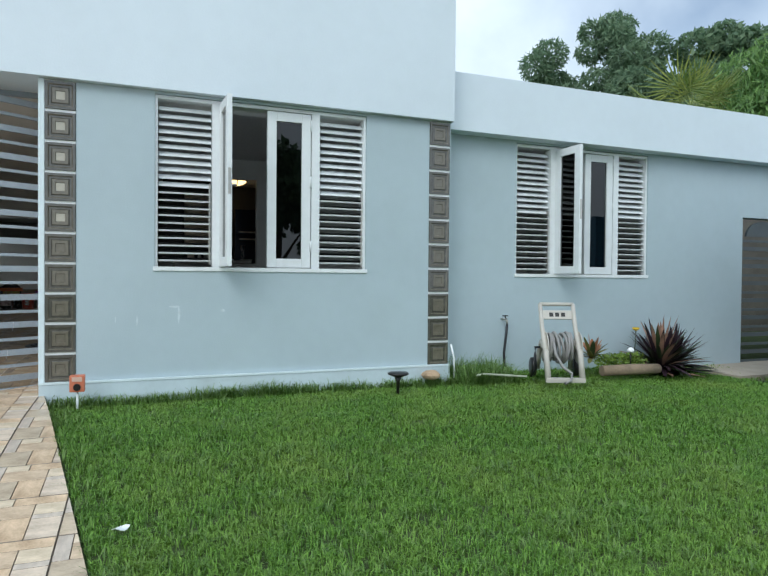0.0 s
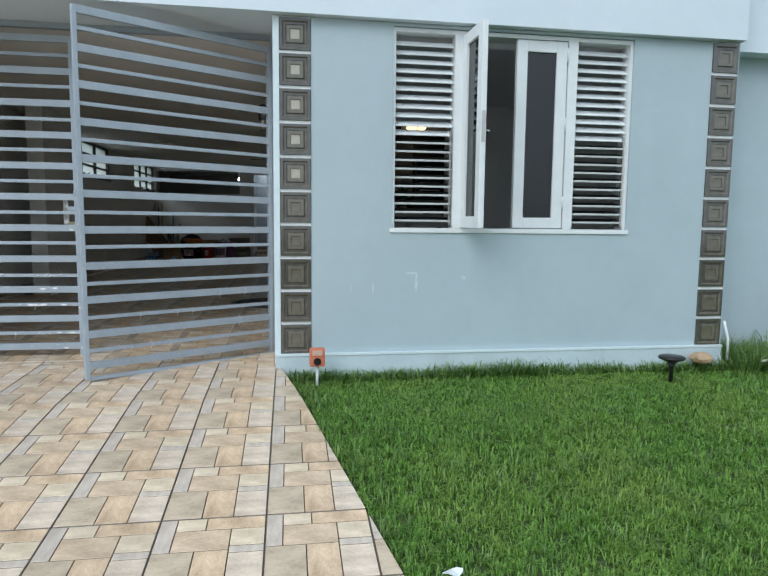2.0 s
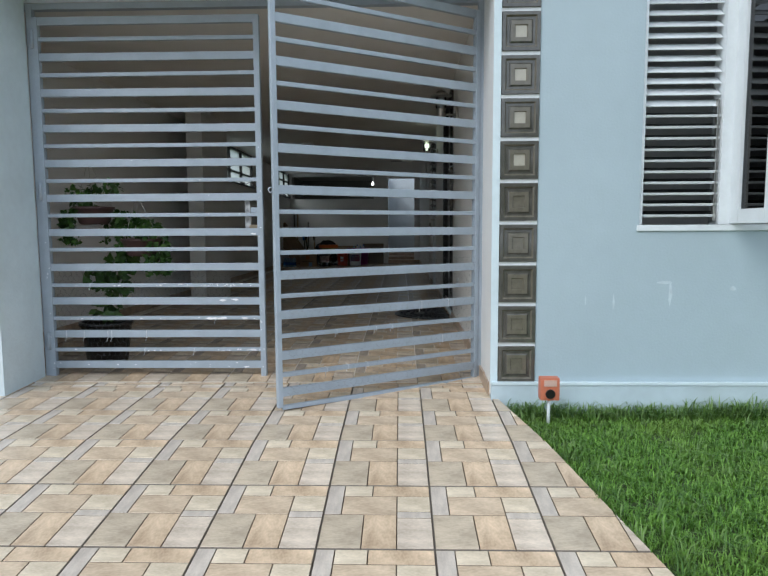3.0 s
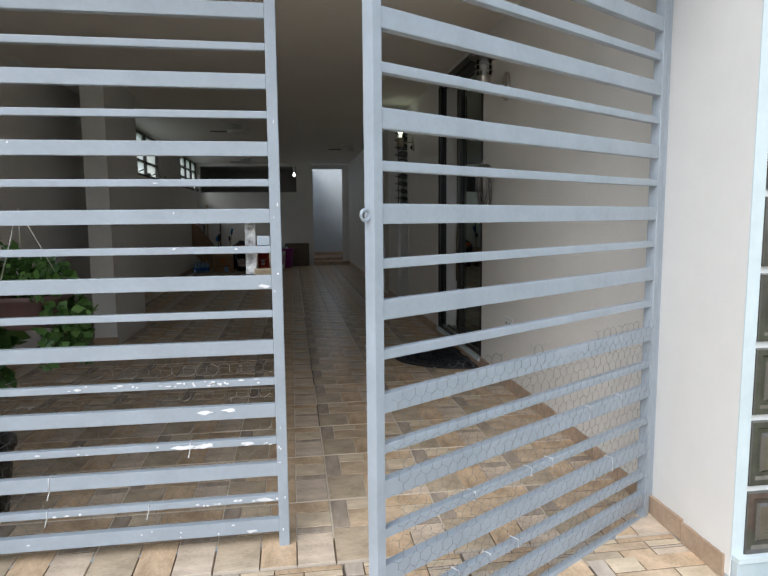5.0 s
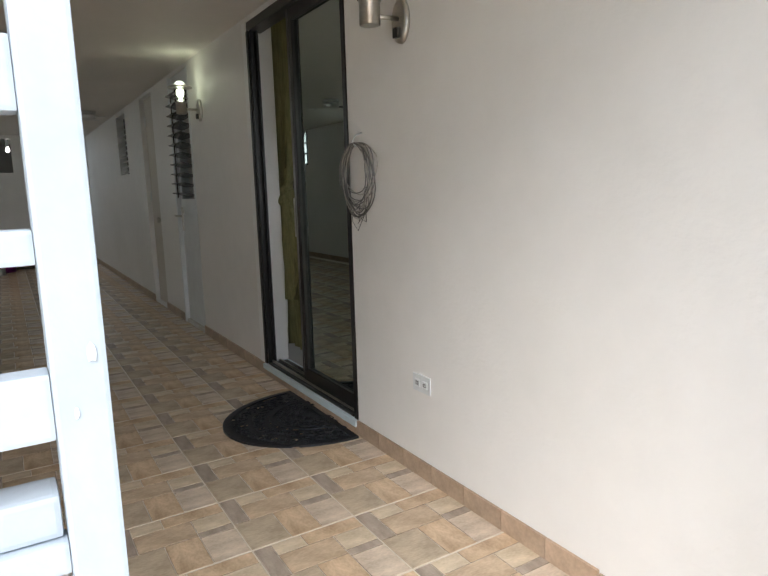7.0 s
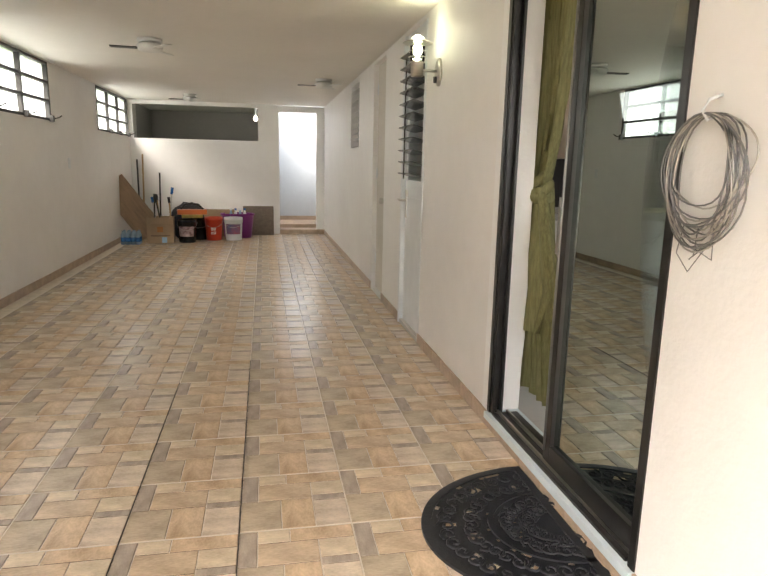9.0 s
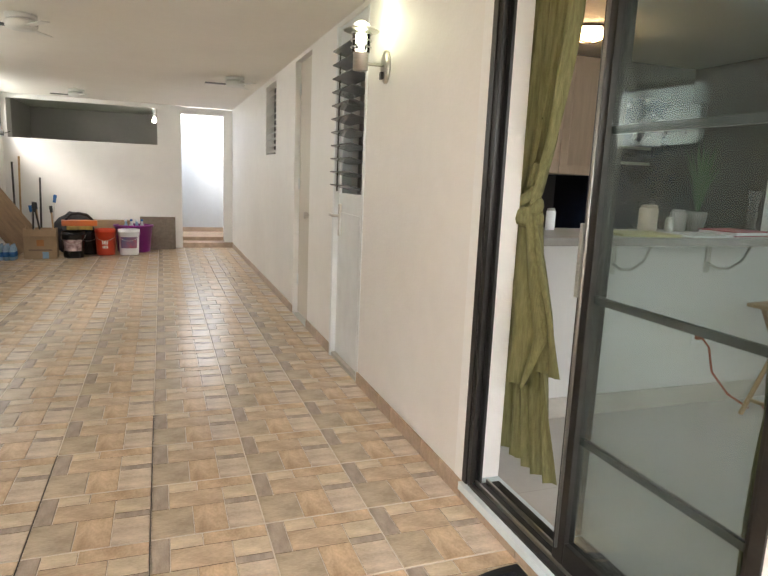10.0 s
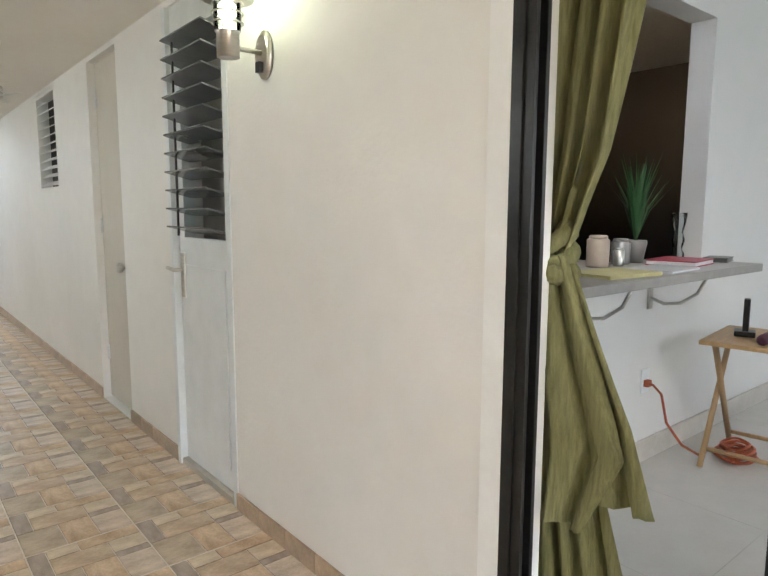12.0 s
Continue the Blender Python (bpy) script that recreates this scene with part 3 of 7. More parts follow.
def gate_leaf(label, at, rz, L):
    g = thing("gate_leaf", label, "gate", at, rz, group="leaves of the carport gate")
    top = BARS[-1] + 0.02
    sw = 0.024 if rz else 0.032
    for a in (0.0, L - sw):
        part("stile", bx(a, a + sw, -0.016, 0.016, -0.01, top, bevel=0.003), M_GATE, g)
    rng = random.Random(7 if rz == 0 else 8)
    wide = mesh_of("wide_bar", bx(sw, L - sw, -0.012, 0.012, -0.021, 0.021, bevel=0.003), M_GATE)
    slim = mesh_of("narrow_bar", bx(sw, L - sw, -0.011, 0.011, -0.0105, 0.0105, bevel=0.003), M_GATE)
    for i, z in enumerate(BARS):
        o = new("wide_bar" if i % 2 else "narrow_bar", wide if i % 2 else slim)
        o.parent = g
        o.matrix_basis = pose(0, rng.uniform(-.001, .001), z, rng.uniform(-1, 1), rng.uniform(-.15, .15), 0)
    # chicken wire on the inner face
    bm = bmesh.new()
    cw, hgt = 0.034, 0.026
    nx, nz = int((L - 0.04) / cw), int(0.72 / (hgt * 2)) * 2
    r = 0.00045
    def wire(p, q):
        p, q = Vector(p), Vector(q)
        j = lambda: Vector((rng.uniform(-.002, .002), rng.uniform(-.003, .003), rng.uniform(-.002, .002)))
        p, q = p + j(), q + j()
        d = (q - p).normalized()
        s = d.cross(Vector((0, 1, 0))).normalized() * r
        t = Vector((0, r, 0))
        A = [bm.verts.new(p + o) for o in (s, -s * .5 + t, -s * .5 - t)]
        B = [bm.verts.new(q + o) for o in (s, -s * .5 + t, -s * .5 - t)]
        for k in range(3):
            bm.faces.new((A[k], A[(k + 1) % 3], B[(k + 1) % 3], B[k]))
    sag = lambda x: 0.03 * math.sin(x * 9) + 0.02 * math.sin(x * 23)
    for j in range(nz):
        for i in range(nx):
            x = 0.03 + cw * (i + (0.5 if j % 2 else 0))
            z = 0.01 + hgt * j
            if z > (0.66 if rz else 0.58) + sag(x):
                continue
            yb = 0.017
            wire((x, yb, z), (x, yb, z + hgt * 0.6))
            wire((x, yb, z + hgt * 0.6), (x + cw / 2, yb, z + hgt))
            wire((x, yb, z + hgt * 0.6), (x - cw / 2, yb, z + hgt))
    w = part("wire_mesh", bm, M_WIRE, g, "thin galvanised chicken wire")
    w["kind"] = "stuff"
    # flaked paint, scattered most along the lower bars
    bm = bmesh.new()
    for k in range(90):
        i = rng.choice([0, 1, 2, 4, 6, 6, 6, 2, 4, rng.randrange(len(BARS))])
        hb = 0.021 if i % 2 else 0.0105
        x = rng.uniform(0.05, L - 0.05) if rng.random() < 0.7 else rng.uniform(L - 0.3, L - 0.03)
        sx, sz = rng.uniform(0.002, 0.011), rng.uniform(0.0015, 0.005)
        z = BARS[i] + rng.uniform(-hb + sz, hb - sz) * 0.95
        yy = -0.0135
        vs = [bm.verts.new((x + sx * math.cos(a) * rng.uniform(.6, 1.1), yy, z + sz * math.sin(a) * rng.uniform(.6, 1.1))) for a in [math.pi * q / 4 for q in range(8)]]
        bm.faces.new(vs)
    for k in range(26 if rz else 10):
        i = rng.choice([0, 1, 2, 3, 4, 5, 6, 7, 9])
        hb = 0.021 if i % 2 else 0.0105
        x = L - rng.uniform(0.03, 0.34)
        sx, sz = rng.uniform(0.012, 0.04), rng.uniform(0.004, 0.009)
        z = BARS[i] + rng.uniform(-hb + sz, hb - sz) * 0.9
        bm.faces.new([bm.verts.new((x + sx * math.cos(a) * rng.uniform(.45, 1.15), -0.0137 - 0.0001 * k, z + sz * math.sin(a) * rng.uniform(.5, 1.1))) for a in [math.pi * q / 6 for q in range(12)]])
    for k in range(20):
        x = rng.choice((0.016, L - 0.016)) + rng.uniform(-0.012, 0.012)
        z = rng.uniform(0.0, 1.3)
        sx, sz = rng.uniform(0.001, 0.004), rng.uniform(0.002, 0.010)
        bm.faces.new([bm.verts.new((x + sx * math.cos(a), -0.0175, z + sz * math.sin(a) * rng.uniform(.6, 1.1))) for a in [math.pi * q / 4 for q in range(8)]])
    part("paint_flake", bm, M_FLAKE, g, "flaked white patches of old paint")["kind"] = "stuff"
    # cable ties
    for k in range(9):
        x, i = rng.uniform(0.1, L - 0.1), rng.choice((2, 4, 6, 5, 3))
        hb = 0.022 if i % 2 else 0.0115
        bm = bmesh.new()
        tube(bm, [(x, -0.013, BARS[i] - hb), (x + .002, -0.0135, BARS[i] + hb), (x + .002, 0.013, BARS[i] + hb), (x, 0.013, BARS[i] - hb), (x, -0.013, BARS[i] - hb), (x - .004, -0.02, BARS[i] - hb - 0.02)], 0.0016, 5)
        part("cable_tie", bm, M_FLAKE, g)
    return g, top


GL = 1.268
gl, GTOP = gate_leaf("closed leaf of a pale grey metal gate with flaking paint", (-2.506, GATE_Y, -0.037), 0, GL)
# latch plate, cup and padlock on the closed leaf
zb = BARS[10]
part("latch_plate", bx(GL - 0.108, GL - 0.077, 0.013, 0.017, zb - 0.075, zb + 0.085, bevel=0.002), mat("pitted_grey_paint", (0.20, 0.205, 0.21), 0.55, var=0.6, scale=45, tint=(0.42, 0.42, 0.42), bump=0.8, bscale=80), gl, "pitted latch plate")
part("latch_tube", bx(GL - 0.072, GL - 0.034, -0.004, 0.03, zb + 0.0115, zb + 0.04, bevel=0.004), M_GATE, gl)
pl = new("padlock", None)
pl.parent = gl
pl["label"] = "old brass padlock with a steel shackle"
pl.matrix_basis = pose(GL - 0.055, 0.018, zb - 0.088)
part("padlock_body", bx(-0.028, 0.028, -0.012, 0.012, -0.012, 0.03, bevel=0.004), mat("aged_brass", (0.27, 0.22, 0.15), 0.4, 0.8, var=0.2, scale=40), pl)
bm = bmesh.new()
tube(bm, [(-0.02, 0, 0.03), (-0.02, 0, 0.085), (-0.012, 0, 0.1), (0.012, 0, 0.1), (0.02, 0, 0.085), (0.02, 0, 0.03)], 0.004)
part("shackle", bm, M_STEEL, pl)
GR = 1.194
gr_, _ = gate_leaf("open leaf of a pale grey metal gate with flaking paint", (-0.03, GATE_Y - 0.008, -0.038), 180 + 31.2, GR)
bm = bmesh.new()
tube(bm, [(GR + 0.010 + 0.011 * math.cos(a), 0, BARS[11] + 0.011 * math.sin(a)) for a in [2 * math.pi * k / 16 for k in range(17)]], 0.0035, cap=False)
part("latch_ring", bm, M_GATE, gr_, "welded steel ring")
for nm, x, zt in (("gate_post", -0.016, 2.05), ("gate_post", -2.524, 2.05)):
    p_ = thing(nm, "pale grey square steel gate post fixed to the wall", "gate post", (x, GATE_Y + 0.012, -0.045), group="gate posts")
    part("post", bx(-0.016, 0.016, -0.02, 0.02, 0.0, zt + 0.05, bevel=0.003), M_GATE, p_)
    for z in (0.16, 1.02, 1.86):
        bm = bmesh.new()
        tube(bm, [(-0.02 if x > -1 else 0.02, -0.03, z), (-0.02 if x > -1 else 0.02, -0.03, z + 0.1)], 0.011)
        part("hinge", bm, M_GATE, p_)
solo("gate_header", bx(-2.57, 0.0, 0.402, 0.44, 2.03, 2.064), M_GATE, "grey steel header rail above the gate", "header", kind="structure")

# ---- pier and steps inside the carport ----
pier = bmesh.new()
box(pier, -2.74, -2.57, 3.5, 4.45, -0.05, CEIL, bevel=0.004)
solo("pier", pier, M_INT, "white painted concrete pier", "pier", kind="structure")
solo("pier_skirting", bx(-2.745, -2.565, 3.49, 3.4985, 0.0, 0.07), M_SKIRT, "tile skirting at the foot of the pier", "baseboard", kind="structure")

# ---- back corridor and store behind the half wall ----
st = bmesh.new()
box(st, -0.75, 0.0, 11.40, 12.6, -0.1, 0.075)
box(st, -0.75, 0.0, 11.72, 12.6, 0.075, 0.135)
solo("steps", st, M_SKIRT, "two low steps of terracotta tile to the back corridor", "steps", kind="structure")
# white paint greyed to tone down the daylight in the corridor, lightly stained
M_DIMW = mat("dimmed_white_paint", (0.52, 0.55, 0.57), 0.7, var=0.06, scale=1.5, stain=0.2)
solo("wall_corridor_jamb", bx(-0.13, -0.0005, 11.502, 11.62, -0.1, 2.088), M_INT, "white wall end beside the corridor opening", "wall", kind="structure")
solo("wall_corridor_lintel", bx(-0.75, -0.131, 11.502, 11.62, 1.99, 2.088), M_INT, "white lintel over the corridor opening", "wall", kind="structure")
solo("wall_corridor_end", bx(-0.9, 0.6, 12.6, 12.7, -0.1, 2.25), M_DIMW, "white end wall of the back corridor in daylight", "wall", kind="structure")
solo("wall_corridor_side", bx(-0.87, -0.75, 11.5, 12.6, -0.1, 2.1), M_DIMW, "white side wall of the back corridor", "wall", kind="structure")
solo("wall_corridor_right", bx(0.0, 0.15, 12.0, 12.6, -0.1, 2.1), M_DIMW, "white wall at the end of the corridor", "wall", kind="structure")
solo("baseboard_corridor", bx(-0.75, 0.0, 12.588, 12.599, 0.135, 0.21), M_SKIRT, "terracotta skirting in the corridor", "baseboard", kind="structure")
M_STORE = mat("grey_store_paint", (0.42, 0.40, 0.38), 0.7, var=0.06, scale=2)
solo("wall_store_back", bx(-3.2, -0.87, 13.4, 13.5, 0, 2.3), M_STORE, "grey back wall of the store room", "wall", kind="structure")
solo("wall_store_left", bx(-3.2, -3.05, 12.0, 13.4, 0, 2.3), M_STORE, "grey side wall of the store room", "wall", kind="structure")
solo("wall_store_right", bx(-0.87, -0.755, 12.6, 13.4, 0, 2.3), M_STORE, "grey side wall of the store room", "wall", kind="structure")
solo("ceiling_store", bx(-3.2, -0.87, 11.5, 13.5, CEIL, CEIL + 0.15), M_CEIL, "ceiling of the store room", "ceiling", kind="structure")
bulb = thing("bare_bulb", "small lit bulb on the store room wall", "light bulb", (-1.12, 11.75, 1.88))
bm = bmesh.new()
lathe(bm, [(0.005, -0.035), (0.025, -0.025), (0.032, 0.0), (0.022, 0.03), (0.014, 0.05)], 14)
part("bulb", bm, mat("lit_bulb", (1.0, 0.95, 0.85), 0.3, emit=3), bulb)
bm = bmesh.new()
lathe(bm, [(0.02, 0.05), (0.022, 0.21)], 14)
part("socket", bm, M_WHITE, bulb)


# ---- iron windows of the side wall ----


def translucent(name, color):
    m = bpy.data.materials.new(name)
    m.use_nodes = True
    n, l = m.node_tree.nodes, m.node_tree.links
    n.clear()
    o = n.new("ShaderNodeOutputMaterial")
    t = n.new("ShaderNodeBsdfTranslucent")
    t.inputs["Color"].default_value = (*color, 1)
    tr = n.new("ShaderNodeBsdfTransparent")
    tr.inputs["Color"].default_value = (*color, 1)
    g = n.new("ShaderNodeBsdfGlossy")
    g.inputs["Roughness"].default_value = 0.2
    mx, mx2 = n.new("ShaderNodeMixShader"), n.new("ShaderNodeMixShader")
    mx.inputs["Fac"].default_value, mx2.inputs["Fac"].default_value = 0.4, 0.1
    l.new(t.outputs[0], mx.inputs[1])
    l.new(tr.outputs[0], mx.inputs[2])
    l.new(mx.outputs[0], mx2.inputs[1])
    l.new(g.outputs[0], mx2.inputs[2])
    l.new(mx2.outputs[0], o.inputs["Surface"])
    return m


M_PANE = translucent("milky_pane", (0.74, 0.77, 0.72))

def iron_window(name, y0, y1, z0=1.53, z1=CEIL - 0.012):
    w = thing(name, "black iron window with milky louvre panes", "window", (-3.05, y0, z0), kind="structure")
    L, H = y1 - y0, z1 - z0
    for k in range(4):
        y = (L - 0.03) * k / 3
        part("mullion", bx(-0.05, 0.006, y, y + 0.03, 0, H), M_DARKMETAL, w)
    for k in range(4):
        z = (H - 0.025) * k / 3
        for j in range(3):
            part("transom", bx(-0.045, 0.004, (L - 0.03) * j / 3 + 0.03, (L - 0.03) * (j + 1) / 3, z, z + 0.025), M_DARKMETAL, w)
    for j in range(3):
        for k in range(3):
            ya, yb = (L - 0.03) * j / 3 + 0.03, (L - 0.03) * (j + 1) / 3
            za, zb_ = (H - 0.025) * k / 3 + 0.025, (H - 0.025) * (k + 1) / 3
            bm = bmesh.new()
            n = 6
            for q in range(n):
                a, b = ya + (yb - ya) * q / n, ya + (yb - ya) * (q + 1) / n
                v = [bm.verts.new(p) for p in ((-0.035, a, za), (-0.02, (a + b) / 2, za), (-0.035, b, za), (-0.035, a, zb_), (-0.02, (a + b) / 2, zb_), (-0.035, b, zb_))]
                bm.faces.new((v[0], v[1], v[4], v[3]))
                bm.faces.new((v[1], v[2], v[5], v[4]))
            p_ = part("pane", bm, M_PANE, w)
            p_.visible_shadow = False
    for yy in (0.35 * L, 0.68 * L, L - 0.02):
        bm = bmesh.new()
        box(bm, 0.006, 0.04, yy - 0.035, yy + 0.005, -0.01, 0.05)
        tube(bm, [(0.03, yy, 0.02), (0.07, yy + 0.01, 0.03), (0.11, yy + 0.005, 0.05)], 0.006)
        part("window_crank", bm, M_DARKMETAL, w)
    return w


iron_window("window_3", 9.5, 11.3)
iron_window("window_4", 5.6, 7.72)

# ---- sliding glass door ----
sd = thing("sliding_door", "half-open sliding glass door in a black aluminium frame", "sliding door", (0, 2.33, 0.05), kind="structure")
def D(nm, *a, m=M_BLACK, label="", bevel=0.002, parent=None):
    return part(nm, bx(*a, bevel=bevel), m, parent or sd, label)
D("door_frame", -0.006, 0.085, 0.0, 0.03, 0.02, 1.96)
D("door_frame", 0.0, 0.085, 0.0, 1.17, 1.96, 2.01)
for xx in (0.0, 0.037):
    D("door_frame", xx, xx + 0.012, 1.115, 1.14, 0.02, 1.96)
D("door_frame", -0.006, 0.055, 1.14, 1.17, 0.02, 1.96)
D("door_track", 0.0, 0.12, 0.05, 1.115, 0.018, 0.03)
for xx in (0.02, 0.065):
    D("track_rail", xx, xx + 0.008, 0.05, 1.115, 0.03, 0.045, m=M_STEEL)
D("sill", -0.02, 0.15, -0.0, 1.17, -0.012, 0.018, m=M_BASEW, label="pale stone sill")
for nm, y0, y1, x in (("fixed_panel", 0.03, 0.64, 0.02), ("sliding_panel", 0.04, 0.66, 0.06)):
    pn = new(nm)
    pn.parent = sd
    pn.matrix_basis = pose(x, 0, 0.045)
    for a, b in ((y0, y0 + 0.028), (y1 - 0.05, y1)):
        part("stile", bx(0, 0.035, a, b, 0, 1.915, bevel=0.004), M_BRONZE, pn)
    part("rail", bx(0, 0.035, y0 + 0.028, y1 - 0.05, 0, 0.07, bevel=0.003), M_BRONZE, pn)
    part("rail", bx(0, 0.035, y0 + 0.028, y1 - 0.05, 1.85, 1.915, bevel=0.003), M_BRONZE, pn)
    bm = bmesh.new()
    bm.faces.new([bm.verts.new((0.017, yy, zz)) for yy, zz in ((y0 + 0.028, 0.07), (y1 - 0.05, 0.07), (y1 - 0.05, 1.85), (y0 + 0.028, 1.85))])
    g_ = part("pane", bm, M_TINT, pn, "tinted glass pane")
    g_.visible_shadow = False
    if nm == "fixed_panel":
        for z in (0.37, 0.77, 1.21, 1.63):
            part("muntin", bx(0.019, 0.032, y0 + 0.028, y1 - 0.05, z, z + 0.02), mat("grey_muntin", (0.05, 0.055, 0.055), 0.4, 0.3), pn)
        bm = bmesh.new()
        tube(bm, [(-0.012, y1 - 0.03, 0.05), (-0.012, y1 - 0.03, 1.9)], 0.005)
        part("edge_strip", bm, mat("dull_steel", (0.25, 0.245, 0.235), 0.4, 0.8), pn, "bright steel edge strip")
        part("pull_handle", bx(-0.012, 0.0, y1 - 0.012, y1 - 0.0, 0.78, 0.98, bevel=0.003), M_STEEL, pn)
solo("trim_door", bx(-0.006, 0.0, 3.50, 3.56, 0.07, 2.062), mat("bright_white_trim", (0.88, 0.88, 0.87), 0.5, var=0.04), "white plaster edge strip beside the sliding door", "trim", kind="structure")

# ---- other carport doors and the small louvre window ----
d2 = thing("door_2", "white aluminium door with open upper louvres", "door", (0.0, 4.83, 0.0), kind="structure")
part("door_leaf", bx(0.02, 0.055, 0.035, 0.575, 0.03, 1.07, bevel=0.003), M_WHITE, d2)
part("door_frame", bx(-0.004, 0.1, 0.0, 0.034, 0.0, 2.058), M_WHITE, d2)
part("door_frame", bx(-0.012, 0.1, 0.576, 0.61, 0.0, 2.058), M_WHITE, d2)
part("transom_panel", bx(0.01, 0.05, 0.034, 0.576, 1.93, 2.058), M_WHITE, d2)
part("threshold", bx(-0.004, 0.12, 0.034, 0.576, 0.0, 0.028), M_STEEL, d2)
part("panel_moulding", bx(0.014, 0.019, 0.10, 0.51, 0.12, 0.95, bevel=0.002), M_WHITE, d2)
for a in (0.035, 0.515):
    part("door_stile", bx(0.02, 0.055, a, a + 0.06, 1.07, 1.93), M_WHITE, d2)
me_l = mesh_of("louvre", bx(-0.06, 0.06, -0.21, 0.21, -0.003, 0.003), mat("grey_louvre_glass", (0.16, 0.165, 0.17), 0.2, var=0.15))
for i in range(11):
    o = new("louvre", me_l)
    o.parent = d2
    o.matrix_basis = pose(0.0, 0.305, 1.105 + 0.078 * i, 0, 14, 0)
part("louvre_operator", bx(-0.03, -0.022, 0.46, 0.468, 1.08, 1.9), M_BLACK, d2)
bm = bmesh.new()
tube(bm, [(0.02, 0.53, 0.925), (-0.03, 0.53, 0.925), (-0.032, 0.60, 0.93)], 0.009)
box(bm, 0.008, 0.02, 0.505, 0.545, 0.80, 1.0, bevel=0.003)
part("door_handle", bm, M_STEEL, d2)
# added backing sheet; its grey stands in for the dim interior
solo("room_blind", bx(0.18, 0.2, 4.7, 6.9, 0.0, 2.3), M_STORE, "added grey sheet standing in for the dim room behind the doors", "wall", kind="structure")
d3 = thing("door_3", "plain white painted wooden door, closed", "door", (0.0, 6.16, 0.0), kind="structure")
part("door_leaf", bx(0.045, 0.085, 0.0, 0.57, 0.012, 2.058, bevel=0.002), mat("cream_door_paint", (0.62, 0.58, 0.51), 0.45, var=0.05, scale=3), d3)
for z in (0.25, 1.05, 1.8):
    bm = bmesh.new()
    tube(bm, [(0.04, 0.555, z), (0.04, 0.555, z + 0.09)], 0.008)
    part("hinge", bm, M_WHITE, d3)
bm = bmesh.new()
tube(bm, [(0.045 + d_, 0.07, 0.868) for d_ in (0, -0.008, -0.012, -0.035, -0.042, -0.06, -0.072)], [0.028, 0.028, 0.012, 0.012, 0.026, 0.03, 0.02], 14)
part("door_knob", bm, M_STEEL, d3)
sw = thing("window_5", "small grey louvre window high in the wall", "window", (0.0, 7.6, 1.335), kind="structure")
for a in (0.0, 0.63):
    part("window_frame", bx(0.0, 0.08, a, a + 0.03, 0.0, 0.722), M_INT, sw)
for z in (0.0, 0.70):
    part("window_frame", bx(0.0, 0.08, 0.03, 0.63, z, z + 0.022), M_INT, sw)
me_s = mesh_of("louvre", bx(-0.035, 0.035, -0.30, 0.30, -0.002, 0.002), M_INT)
for i in range(11):
    o = new("louvre", me_s)
    o.parent = sw
    o.matrix_basis = pose(0.035, 0.33, 0.055 + 0.061 * i, 0, -32, 0)
# black sheet in place of the shade behind the small louvres
part("backing", bx(0.085, 0.09, 0.03, 0.63, 0.022, 0.70), M_UNLIT, sw)

# ---- wall lamps ----
M_LIT = mat("lit_lamp_bulb", (0.93, 1.0, 0.72), 0.3, var=0.0, emit=1.3)
M_LITGLASS = mat("glowing_lamp_dome", (0.93, 1.0, 0.78), 0.3, var=0.0, emit=0.32)
M_CLEARLAMP = glass("clear_lamp_glass", (0.8, 0.82, 0.82), 0.05)
